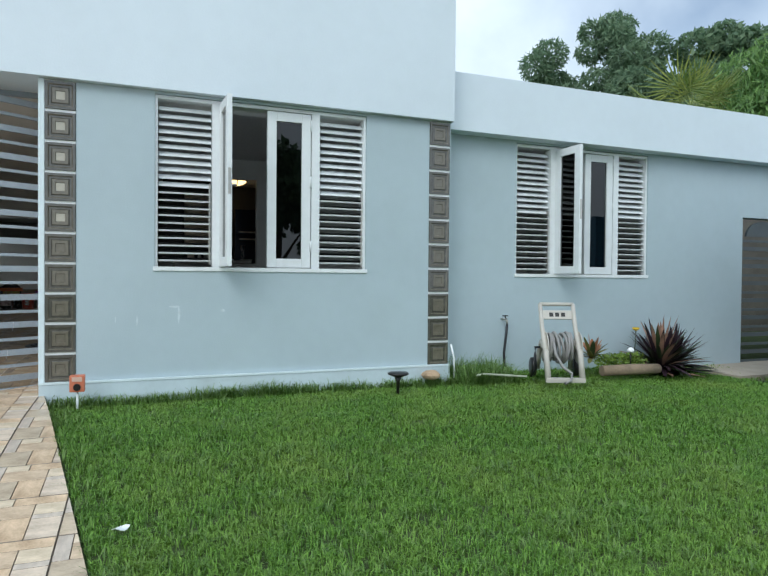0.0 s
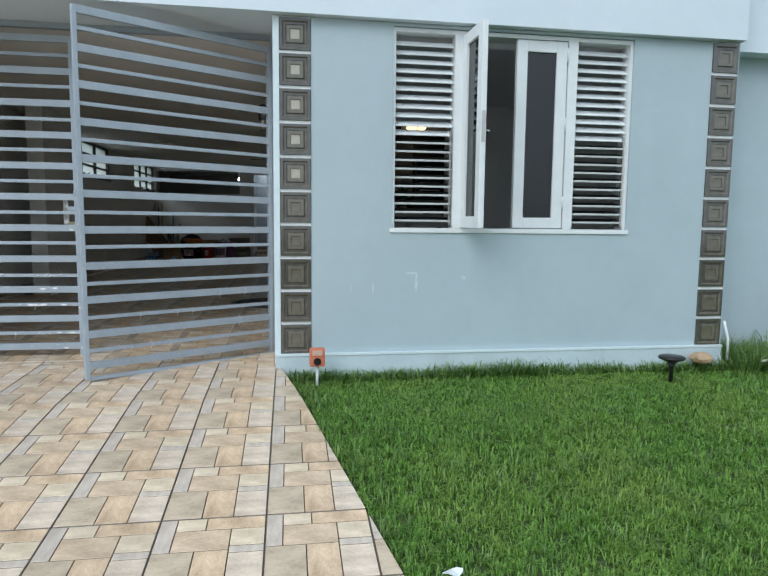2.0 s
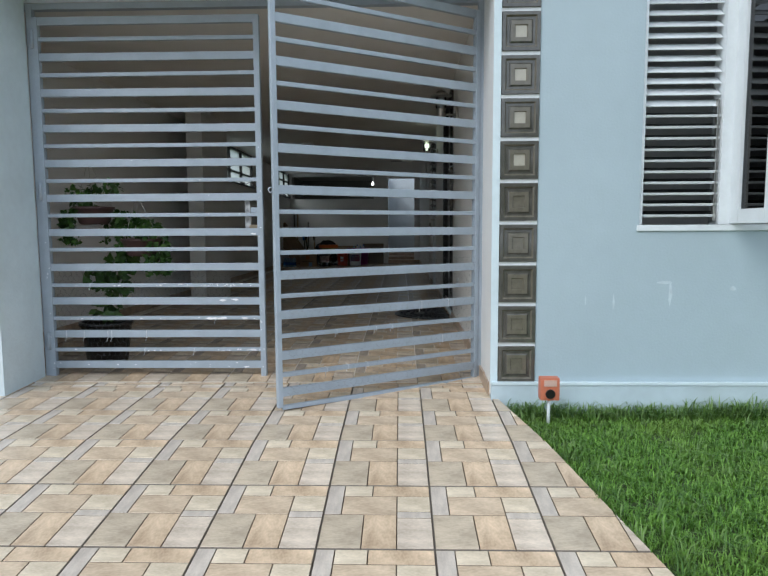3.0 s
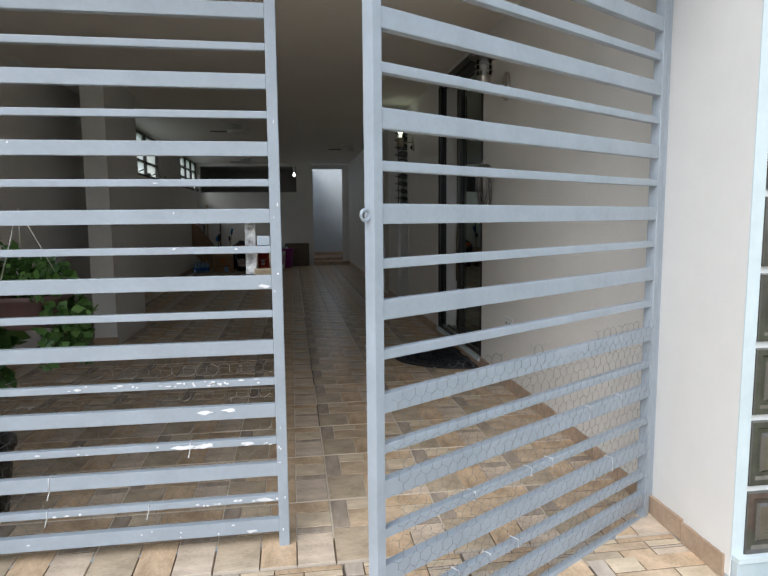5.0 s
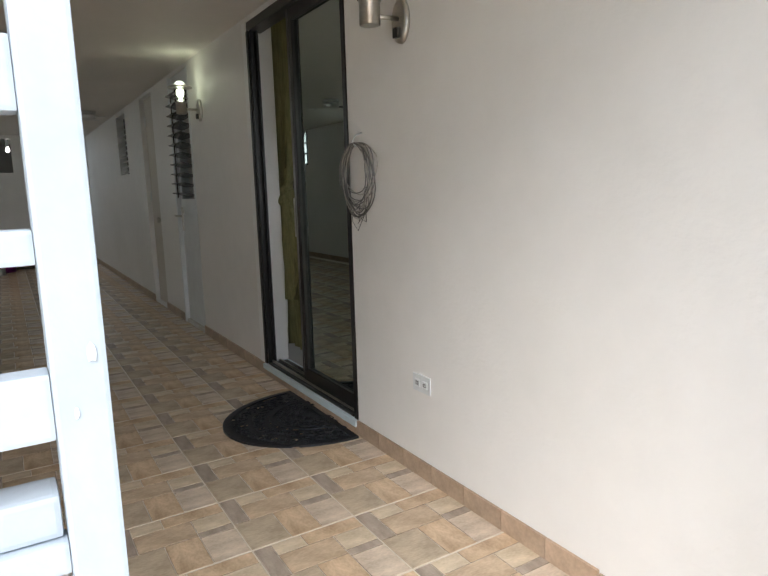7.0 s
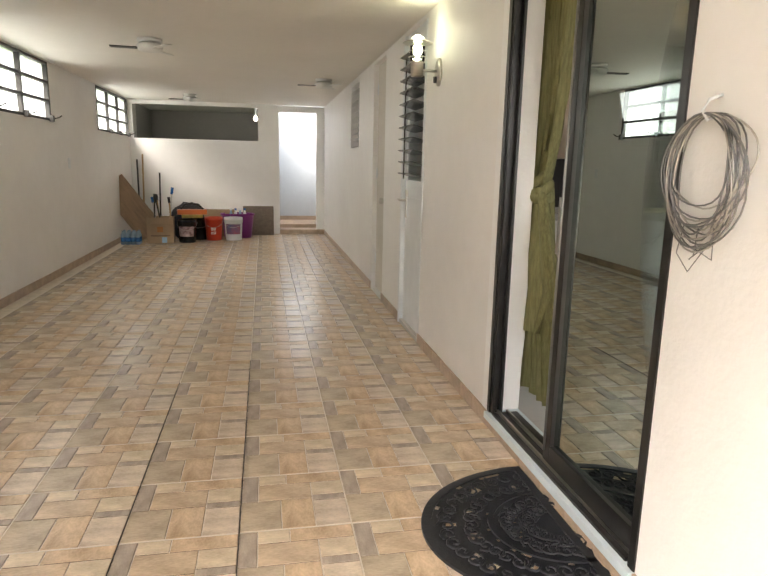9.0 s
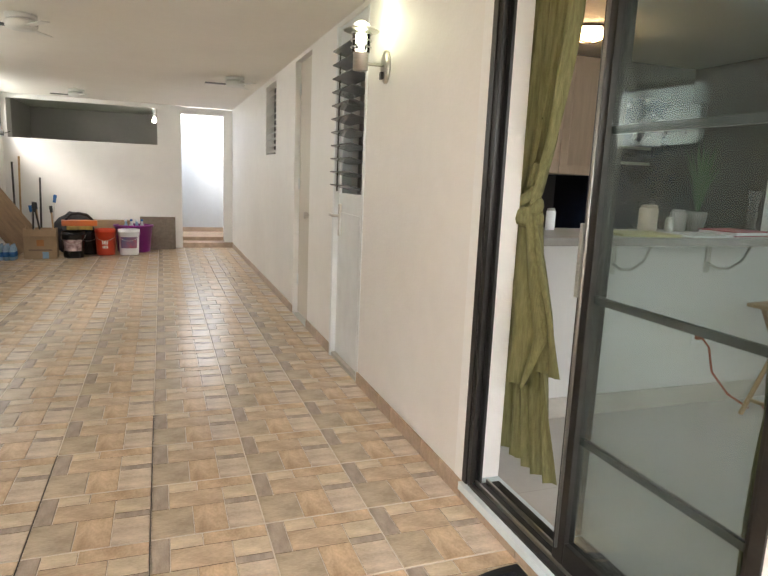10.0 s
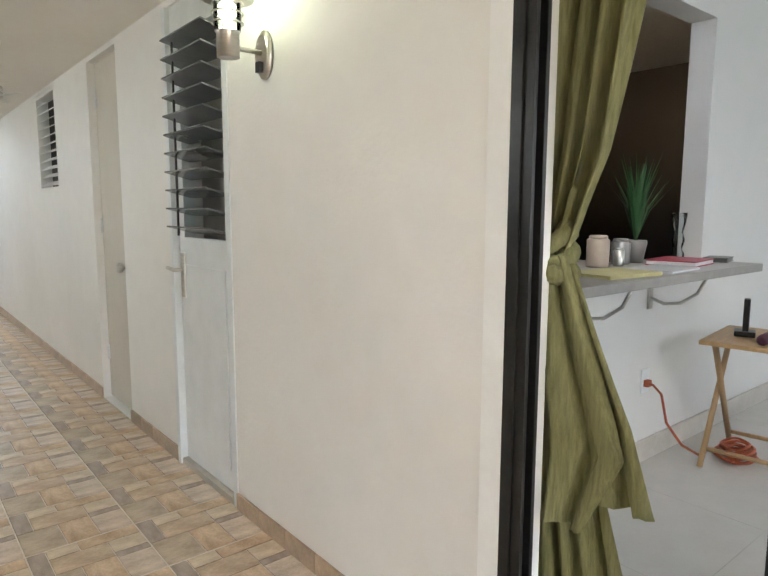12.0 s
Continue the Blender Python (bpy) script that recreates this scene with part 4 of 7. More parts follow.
def wall_lamp(label, y, lit):
    w = thing("wall_lamp", label, "wall lamp", (0, y, 1.70), group="carport wall lamps")
    bm = bmesh.new()
    tube(bm, [(0.0, 0, 0.0), (-0.012, 0, 0.0), (-0.02, 0, 0.0)], [0.05, 0.05, 0.04], 20)
    for v in bm.verts:
        v.co.z *= 1.55
    part("backplate", bm, M_STEEL, w)
    part("sensor", bx(-0.035, -0.018, -0.014, 0.014, -0.06, -0.025, bevel=0.004), M_BLACK, w)
    bm = bmesh.new()
    tube(bm, [(-0.018, 0, 0.005), (-0.11, 0, 0.005)], 0.008, 10)
    part("arm", bm, M_STEEL, w)
    c = (-0.135, 0, 0)
    bm = bmesh.new()
    lathe(bm, [(0.03, -0.03), (0.036, -0.028), (0.036, 0.045), (0.04, 0.05), (0.03, 0.052)], 22, c)
    part("lamp_base", bm, M_STEEL, w)
    bm = bmesh.new()
    lathe(bm, [(0.041, 0.052), (0.043, 0.08), (0.043, 0.15), (0.038, 0.152)], 22, c)
    p_ = part("glass_cylinder", bm, M_GLASS if lit else M_CLEARLAMP, w)
    p_.visible_shadow = False
    for z in (0.075, 0.105, 0.135):
        bm = bmesh.new()
        tube(bm, [(c[0] + 0.049 * math.cos(a), 0.049 * math.sin(a), z) for a in [2 * math.pi * k / 20 for k in range(21)]], 0.0028, 6, cap=False)
        part("guard_ring", bm, M_STEEL, w)
    bm = bmesh.new()
    lathe(bm, [(0.085, 0.148), (0.086, 0.151), (0.05, 0.168), (0.048, 0.166)], 24, c)
    part("brim", bm, M_STEEL, w)
    bm = bmesh.new()
    lathe(bm, [(0.042, 0.165), (0.036, 0.18), (0.018, 0.192), (0.004, 0.195)], 20, c)
    part("dome", bm, M_LITGLASS if lit else M_CLEARLAMP, w)
    bm = bmesh.new()
    lathe(bm, [(0.012, 0.05), (0.012, 0.08), (0.026, 0.1), (0.026, 0.13), (0.01, 0.146)], 16, c)
    part("bulb", bm, M_LIT if lit else M_WHITE, w, "glowing bulb" if lit else "")
    return w


wall_lamp("brushed steel wall lamp with a glass cylinder, switched off", 1.90, False)
wall_lamp("brushed steel wall lamp with a glass cylinder, switched on", 4.535, True)
lp = new("lamp_light", bpy.data.lights.new("lamp_light", "POINT"))
lp.data.energy, lp.data.color, lp.data.shadow_soft_size = 0.10, (0.95, 1.0, 0.72), 0.03
lp.location = (-0.135, 4.535, 1.915)

# ---- ceiling fans, at rest ----
M_FANW = mat("fan_white_metal", (0.72, 0.71, 0.68), 0.4, var=0.05)
def ceiling_fan(x, y, rz):
    f = thing("ceiling_fan", "small white ceiling fan with dark blades, at rest", "ceiling fan", (x, y, CEIL), rz, group="carport ceiling fans")
    bm = bmesh.new()
    lathe(bm, [(0.085, -0.028), (0.092, -0.022), (0.092, 0.0)], 24)
    part("canopy", bm, M_FANW, f)
    bm = bmesh.new()
    lathe(bm, [(0.05, -0.095), (0.085, -0.088), (0.095, -0.07), (0.095, -0.045), (0.07, -0.03)], 24)
    part("motor", bm, M_FANW, f)
    for k in range(3):
        bm = bmesh.new()
        box(bm, 0.09, 0.29, -0.028, 0.028, -0.075, -0.069, bevel=0.002)
        b_ = part("blade", bm, M_BRONZE if k == 0 else M_FANW, f)
        b_.matrix_basis = pose(0, 0, 0, 4, 0, 120 * k)


ceiling_fan(-1.85, 6.25, 185)
ceiling_fan(-2.0, 10.3, 178)
ceiling_fan(-0.33, 8.1, 180)

# ---- things on the carport wall and floor ----
o_ = thing("wall_outlet", "white twin electrical outlet in the wall", "outlet", (0, 1.815, 0.378))
part("cover_plate", bx(-0.006, 0.0, -0.055, 0.055, -0.034, 0.034, bevel=0.002), M_WHITE, o_)
for yy in (-0.024, 0.024):
    part("socket", bx(-0.009, -0.006, yy - 0.016, yy + 0.016, -0.014, 0.014, bevel=0.003), M_WHITE, o_)
    for dy in (-0.006, 0.006):
        part("slot", bx(-0.0094, -0.0088, yy + dy - 0.0016, yy + dy + 0.0016, -0.007, 0.007), M_BLACK, o_)
    for q in (-0.006, 0.006):
        part("slot", bx(-0.0096, -0.009, yy - 0.004, yy + 0.004, q - 0.001, q + 0.001), M_BLACK, o_)
coil = thing("wire_coil", "coil of grey wire hung on a wall hook", "wire coil", (-0.002, 2.215, 1.17))
rng = random.Random(3)
for k in range(17):
    bm = bmesh.new()
    ry, rz_, x = rng.uniform(0.085, 0.14), rng.uniform(0.10, 0.155), -0.012 - 0.03 * rng.random()
    pts = [(x + 0.006 * math.sin(3 * a + k), ry * math.cos(a) + 0.008 * math.sin(2 * a + k), rz_ * math.sin(a) - (rz_ - 0.13)) for a in [2 * math.pi * q / 28 for q in range(29)]]
    tube(bm, pts, 0.0021, 5, cap=False)
    part("loop", bm, M_WIRE if k % 3 else M_STEEL, coil)
for k in range(3):
    bm = bmesh.new()
    tube(bm, [(-0.02, 0.05 - 0.05 * k, -0.12), (-0.025, 0.06 - 0.06 * k, -0.19), (-0.02, 0.02, -0.23 + 0.03 * k), (-0.015, -0.03, -0.16)], 0.0014, 5)
    part("loose_end", bm, M_WIRE, coil)
bm = bmesh.new()
tube(bm, [(0.0, 0, 0.17), (-0.03, 0, 0.16), (-0.045, 0, 0.135), (-0.03, 0, 0.115), (-0.02, 0, 0.12)], 0.004)
part("hook", bm, M_WHITE, coil)

mt = thing("door_mat", "black half-round rubber door mat with scroll pattern", "door mat", (-0.025, 2.68, 0.001))
def half_ring(bm, r0, r1, z0, z1, n=40, sy=0.392, sx=0.49):
    A = []
    for k in range(n + 1):
        a = math.pi / 2 + math.pi * k / n
        A.append([bm.verts.new((sx * r * math.cos(a), sy * r * math.sin(a), z)) for r, z in ((r0, z0), (r0, z1), (r1, z1), (r1, z0))])
    for p, q in zip(A, A[1:]):
        for k in range(4):
            bm.faces.new((p[k], q[k], q[(k + 1) % 4], p[(k + 1) % 4]))
    bm.faces.new(A[0])
    bm.faces.new(A[-1][::-1])
bm = bmesh.new()
rng = random.Random(11)
RAD, NA = (0.0, 0.12, 0.22, 0.27, 0.34, 0.40, 0.50, 0.56, 0.62, 0.70, 0.76, 0.84, 0.90, 1.0), 44
mv = [[bm.verts.new((0.49 * r * math.cos(a), 0.392 * r * math.sin(a), 0.0)) for a in [math.pi / 2 + math.pi * k / NA for k in range(NA + 1)]] for r in RAD[1:]]
sheet = [bm.faces.new(mv[0])]
for i in range(len(mv) - 1):
    for k in range(NA):
        if i % 2 == 1 and i > 1 and 2 < k < NA - 3 and rng.random() < 0.16:
            continue
        sheet.append(bm.faces.new((mv[i][k], mv[i + 1][k], mv[i + 1][k + 1], mv[i][k + 1])))
up = bmesh.ops.extrude_face_region(bm, geom=sheet)["geom"]
bmesh.ops.translate(bm, verts=[v for v in up if isinstance(v, bmesh.types.BMVert)], vec=(0, 0, 0.004))
part("mat_base", bm, M_RUBBER, mt)
for r0, r1 in ((0.93, 1.0), (0.5, 0.54)):
    bm = bmesh.new()
    half_ring(bm, r0, r1, 0.004, 0.010)
    part("rim", bm, M_RUBBER, mt)
bm = bmesh.new()
box(bm, -0.03, 0.0, -0.38, 0.38, 0.004, 0.010)
part("rim", bm, M_RUBBER, mt)
bm = bmesh.new()
rng = random.Random(5)
for k in range(84):
    a, r = math.pi / 2 + math.pi * (k % 21 + 0.5) / 21, (0.26, 0.40, 0.66, 0.83)[k // 21]
    cx, cy = 0.49 * r * math.cos(a), 0.385 * r * math.sin(a)
    s = rng.choice((-1, 1))
    tube(bm, [(cx + 0.032 * (1 - q / 12) * math.cos(s * q * 0.75 + k), cy + 0.035 * (1 - q / 12) * math.sin(s * q * 0.75 + k), 0.006) for q in range(11)], 0.0045, 5)
part("scroll_pattern", bm, M_RUBBER, mt, "raised rubber scrolls")["kind"] = "stuff"

# ---- lawn ----
def blades(name, n, xr, yr, length, width, material, label, seed, keep=None, lean=1.6):
    """Many bent grass blades as one mesh."""
    rg = np.random.default_rng(seed)
    m = n // 8
    tx, ty = rg.uniform(*xr, m), rg.uniform(*yr, m)
    th, pick = rg.uniform(0.6, 1.35, m), rg.integers(0, m, n)
    spread = rg.normal(0, 0.011, (2, n))
    x, y = tx[pick] + spread[0], ty[pick] + spread[1]
    tall = th[pick]
    if keep is not None:
        k = keep(x, y)
        x, y, tall = x[k], y[k], tall[k]
    n = len(x)
    z = np.array([lawn(a, b) for a, b in zip(x, y)]) - 0.036
    h = rg.uniform(*length, n) * tall * (0.75 + 0.5 * (np.sin(x * 3.1 + 1.7 * y) * np.sin(y * 2.3 - x) * 0.5 + 0.5))
    wd = rg.uniform(*width, n)
    a, b = rg.uniform(0, 2 * math.pi, n), rg.uniform(0.3, lean, n)
    dx, dy = np.cos(a), np.sin(a)
    sx, sy = -dy * wd / 2, dx * wd / 2
    P = np.empty((n, 5, 3))
    P[:, 0] = np.stack([x - sx, y - sy, z], 1)
    P[:, 1] = np.stack([x + sx, y + sy, z], 1)
    mx, my, mz = x + dx * h * 0.45 * b, y + dy * h * 0.45 * b, z + h * (0.62 - 0.2 * b) + 0.018
    P[:, 2] = np.stack([mx + sx * 0.8, my + sy * 0.8, mz], 1)
    P[:, 3] = np.stack([mx - sx * 0.8, my - sy * 0.8, mz], 1)
    P[:, 4] = np.stack([x + dx * h * 1.3 * b, y + dy * h * 1.3 * b, z + h * (1.05 - 0.6 * b) + 0.018], 1)
    base = np.arange(n)[:, None] * 5
    loops = np.concatenate([base + np.array([0, 1, 2, 3]), base + np.array([3, 2, 4])], 1).astype(np.int32).ravel()
    me = bpy.data.meshes.new(name)
    me.vertices.add(n * 5)
    me.vertices.foreach_set("co", P.ravel())
    me.loops.add(n * 7)
    me.loops.foreach_set("vertex_index", loops)
    me.polygons.add(n * 2)
    st_ = (np.arange(n)[:, None] * 7 + np.array([0, 4])).astype(np.int32).ravel()
    me.polygons.foreach_set("loop_start", st_)
    me.polygons.foreach_set("loop_total", np.tile(np.array([4, 3], dtype=np.int32), n))
    me.update(calc_edges=True)
    me.materials.append(material)
    return tagged(new(name, me), label, "grass", kind="stuff")


def leafy(name, lo, hi, rough=0.5, patch=None, trans=0.25):
    """Leaves and blades: colour changes from leaf to leaf and in broad patches."""
    m = bpy.data.materials.new(name)
    m.use_nodes = True
    n, l = m.node_tree.nodes, m.node_tree.links
    b = n["Principled BSDF"]
    b.inputs["Roughness"].default_value = rough
    ge, mx = n.new("ShaderNodeNewGeometry"), n.new("ShaderNodeMix")
    mx.data_type = "RGBA"
    mx.inputs["A"].default_value, mx.inputs["B"].default_value = (*lo, 1), (*hi, 1)
    l.new(ge.outputs["Random Per Island"], mx.inputs["Factor"])
    out = mx.outputs["Result"]
    if patch:
        tc, no, mr, m2 = n.new("ShaderNodeTexCoord"), n.new("ShaderNodeTexNoise"), n.new("ShaderNodeMapRange"), n.new("ShaderNodeMix")
        m2.data_type = "RGBA"
        no.inputs["Scale"].default_value, no.inputs["Detail"].default_value = 1.6, 4.0
        mr.inputs["From Min"].default_value, mr.inputs["From Max"].default_value, mr.inputs["To Max"].default_value = 0.45, 0.75, 0.7
        m2.inputs["B"].default_value = (*patch, 1)
        l.new(tc.outputs["Object"], no.inputs["Vector"])
        l.new(no.outputs["Fac"], mr.inputs["Value"])
        l.new(mr.outputs["Result"], m2.inputs["Factor"])
        l.new(out, m2.inputs["A"])
        out = m2.outputs["Result"]
    l.new(out, b.inputs["Base Color"])
    if trans > 0:
        t, ms = n.new("ShaderNodeBsdfTranslucent"), n.new("ShaderNodeMixShader")
        l.new(out, t.inputs["Color"])
        ms.inputs["Fac"].default_value = trans
        l.new(b.outputs["BSDF"], ms.inputs[1])
        l.new(t.outputs["BSDF"], ms.inputs[2])
        l.new(ms.outputs["Shader"], n["Material Output"].inputs["Surface"])
    return m


M_BLADE = leafy("lawn_blades", (0.075, 0.17, 0.027), (0.25, 0.46, 0.065), 0.5, patch=(0.29, 0.40, 0.08))
M_WEED = leafy("long_grass", (0.07, 0.16, 0.025), (0.24, 0.36, 0.10), 0.5)
on_lawn = lambda x, y: x > 0.045 - 0.195 * y
blades("lawn_grass", 380000, (0.0, 6.0), (-4.4, -0.03), (0.014, 0.032), (0.0028, 0.0056), M_BLADE, "short green lawn grass in front of the house", 1, on_lawn)
blades("grass_runners", 9000, (0.0, 5.0), (-4.4, -0.1), (0.035, 0.06), (0.004, 0.007), M_WEED, "pale longer blades standing out of the lawn", 9, on_lawn, 1.5)
blades("lawn_grass", 60000, (6.0, 12.0), (-6.0, 0.1), (0.03, 0.055), (0.007, 0.013), M_BLADE, "short green lawn grass farther off", 2)
blades("lawn_grass", 70000, (0.5, 8.0), (-8.0, -4.4), (0.03, 0.055), (0.006, 0.012), M_BLADE, "short green lawn grass towards the street", 3, on_lawn)
blades("lawn_grass", 30000, (3.0, 6.4), (-0.03, 0.24), (0.03, 0.06), (0.004, 0.008), M_BLADE, "lawn grass along the wing wall", 6, lambda x, y: x > 3.08)
blades("grass_tuft", 2600, (3.08, 3.65), (-0.22, 0.22), (0.10, 0.26), (0.003, 0.006), M_WEED, "tuft of long grass at the wall corner", 4, None, 1.0)
blades("grass_edge", 5000, (0.0, 3.1), (-0.12, -0.02), (0.04, 0.11), (0.004, 0.008), M_WEED, "ragged long grass along the plinth", 5, on_lawn, 1.0)
blades("grass_edge", 3500, (0.02, 1.0), (-4.0, 0.0), (0.04, 0.09), (0.003, 0.006), M_WEED, "ragged grass along the driveway edge", 8, lambda x, y: (x > 0.035 - 0.195 * y) & (x < 0.14 - 0.195 * y), 1.1)

# ---- small things on the lawn ----
M_CORAL = mat("coral_plastic", (0.55, 0.17, 0.09), 0.45, var=0.12, scale=20)
s_ = thing("garden_light", "orange plastic garden light on a white stake", "garden light", (0.25, -0.19, -0.07))
part("head", bx(-0.046, 0.046, -0.03, 0.03, 0.055, 0.165, bevel=0.012), M_CORAL, s_)
bm = bmesh.new()
tube(bm, [(0, -0.029, 0.088), (0, -0.036, 0.088)], [0.024, 0.022], 18)
part("lens", bm, M_BLACK, s_)
part("top_window", bx(-0.03, 0.03, -0.033, -0.029, 0.125, 0.155, bevel=0.002), mat("pale_coral_panel", (0.62, 0.42, 0.34), 0.3), s_)
bm = bmesh.new()
tube(bm, [(0, 0, -0.09), (0, 0, 0.056)], 0.008)
part("stake", bm, M_WHITE, s_)
s2 = thing("garden_light", "black disc garden light on a stake", "garden light", (2.455, -0.37, -0.10))
bm = bmesh.new()
lathe(bm, [(0.03, 0.10), (0.078, 0.118), (0.082, 0.128), (0.07, 0.136), (0.01, 0.138)], 22)
part("head", bm, M_BLACK, s2)
bm = bmesh.new()
tube(bm, [(0, 0, -0.03), (0, 0, 0.06), (0, 0, 0.10)], [0.012, 0.014, 0.03])
part("stake", bm, M_BLACK, s2)
bm = bmesh.new()
vs = [bm.verts.new((0.03 * math.cos(a) * (1 + 0.3 * math.sin(3 * a)), 0.02 * math.sin(a), 0.006 * math.sin(2 * a))) for a in [2 * math.pi * k / 12 for k in range(12)]]
bm.faces.new(vs)
lo_ = [bm.verts.new(v.co - Vector((0, 0, 0.003))) for v in vs]
for k in range(12):
    bm.faces.new((vs[k], vs[(k + 1) % 12], lo_[(k + 1) % 12], lo_[k]))
pp = solo("paper_scrap", bm, M_WHITE, "small white paper scrap on the lawn", "litter")
pp.location = (0.585, -2.09, ground(0.585, -2.09) + 0.012)
rock = bmesh.new()
bmesh.ops.create_icosphere(rock, subdivisions=2, radius=0.06)
for v in rock.verts:
    v.co = Vector((v.co.x * 1.4, v.co.y, v.co.z * 0.7)) * (1 + 0.18 * noise.noise(v.co * 20))
rk = solo("stone", rock, mat("tan_stone", (0.42, 0.30, 0.19), 0.8, var=0.2, bump=0.3), "tan stone at the foot of the wall", "stone")
rk.location = (2.86, -0.10, -0.045)
bm = bmesh.new()
tube(bm, [(0, 0, -0.06), (0, 0.005, 0.10), (-0.02, 0.03, 0.22)], 0.009)
pv = solo("pipe", bm, M_WHITE, "short white plastic pipe at the corner", "pipe")
pv.location = (3.11, -0.03, -0.03)

# tap with black hose
tp = thing("garden_tap", "metal garden tap with a short black hose", "tap", (3.74, 0.242, 0.38))
bm = bmesh.new()
tube(bm, [(-0.0, 0, 0), (-0.0, -0.07, 0)], 0.012)
tube(bm, [(-0.0, -0.07, 0.0), (0.0, -0.085, -0.01), (0, -0.09, -0.05)], 0.012)
part("spout", bm, M_STEEL, tp)
bm = bmesh.new()
tube(bm, [(0, -0.06, 0.0), (0, -0.06, 0.03)], 0.007)
tube(bm, [(-0.03, -0.06, 0.032), (0.03, -0.06, 0.032)], 0.006)
part("tap_handle", bm, M_BLACK, tp)
bm = bmesh.new()
tube(bm, [(0, -0.09, -0.045), (-0.01, -0.092, -0.15), (-0.035, -0.1, -0.30), (-0.04, -0.12, -0.42), (-0.02, -0.16, -0.445)], 0.012, 10)
part("hose", bm, M_RUBBER, tp)

# hose reel cart
M_REEL = mat("sun_bleached_beige_plastic", (0.50, 0.47, 0.42), 0.55, var=0.1, scale=8, stain=0.5)
M_HOSE = mat("grey_rubber_hose", (0.27, 0.26, 0.25), 0.5, var=0.15, scale=15)
hr = thing("hose_reel", "bleached beige hose reel cart with a coiled grey hose", "hose reel", (3.93, -0.36, -0.085), -21.7)
for sx in (-0.155, 0.125):
    bm = bmesh.new()
    tube(bm, [(sx + 0.015, -0.20, 0.01), (sx + 0.015, -0.13, 0.22), (sx + 0.015, 0.02, 0.42), (sx + 0.015, 0.11, 0.62)], [0.026, 0.024, 0.02, 0.018], 8)
    part("side_post", bm, M_REEL, hr)
    bm = bmesh.new()
    tube(bm, [(sx + 0.015, -0.12, 0.25), (sx + 0.015, 0.02, 0.30), (sx + 0.015, 0.12, 0.20), (sx + 0.015, 0.16, 0.06)], [0.02, 0.026, 0.024, 0.02], 8)
    part("brace", bm, M_REEL, hr)
    bm = bmesh.new()
    lathe(bm, [(0.03, -0.02), (0.075, -0.02), (0.082, -0.012), (0.082, 0.012), (0.075, 0.02), (0.03, 0.02)], 20)
    wh = part("wheel", bm, M_BLACK, hr)
    wh.matrix_basis = pose(sx + (-0.03 if sx < 0 else 0.06), 0.15, 0.075, 0, 90, 0)
    bm = bmesh.new()
    tube(bm, [(sx + 0.03 + 0.0, 0.0, 0.26), (sx + 0.038, 0.0, 0.26)], [0.135, 0.135], 26)
    part("drum_flange", bm, M_REEL, hr)
part("foot_bar", bx(-0.16, 0.16, -0.225, -0.18, -0.005, 0.035, bevel=0.01), M_REEL, hr)
bm = bmesh.new()
tube(bm, [(-0.145, 0.11, 0.62), (0.145, 0.11, 0.62)], 0.017)
part("handle_bar", bm, M_REEL, hr)
pb = part("name_panel", bx(-0.125, 0.125, -0.008, 0.008, -0.04, 0.04, bevel=0.006), M_REEL, hr, "worn panel with faded lettering")
pb.matrix_basis = pose(0, 0.075, 0.53, -22)
for k in range(3):
    fb = part("faded_letter_bar", bx(-0.07 + 0.05 * k, -0.035 + 0.05 * k, -0.0095, -0.0083, -0.018, 0.018), M_DARKMETAL, pb)
rng = random.Random(9)
for k in range(9):
    bm = bmesh.new()
    x = -0.10 + 0.024 * k
    r = 0.115 + rng.uniform(-0.012, 0.014)
    tube(bm, [(x + 0.016 * math.sin(a + k), r * math.cos(a), 0.26 + r * math.sin(a)) for a in [2 * math.pi * q / 24 for q in range(25)]], 0.0125, 7, cap=False)
    part("hose_coil", bm, M_HOSE, hr)
bm = bmesh.new()
tube(bm, [(-0.08, -0.11, 0.33), (-0.07, -0.16, 0.22), (-0.02, -0.2, 0.12), (0.04, -0.24, 0.075), (0.02, -0.28, 0.02), (-0.03, -0.3, 0.005)], 0.012, 8)
part("hose_end", bm, M_HOSE, hr)
bm = bmesh.new()
tube(bm, [(-0.16, 0.0, 0.26), (-0.20, 0.0, 0.26), (-0.21, -0.03, 0.2), (-0.205, -0.02, 0.07), (-0.23, 0.02, 0.01)], 0.011, 8)
part("feed_hose", bm, M_RUBBER, hr)
bm = bmesh.new()
tube(bm, [(3.62, -0.35, -0.06), (3.45, -0.28, -0.05), (3.3, -0.2, -0.045), (3.22, -0.22, -0.05)], 0.009, 7)
solo("garden_hose", bm, mat("pale_green_hose", (0.42, 0.45, 0.34), 0.5), "pale hose end lying in the grass", "hose")

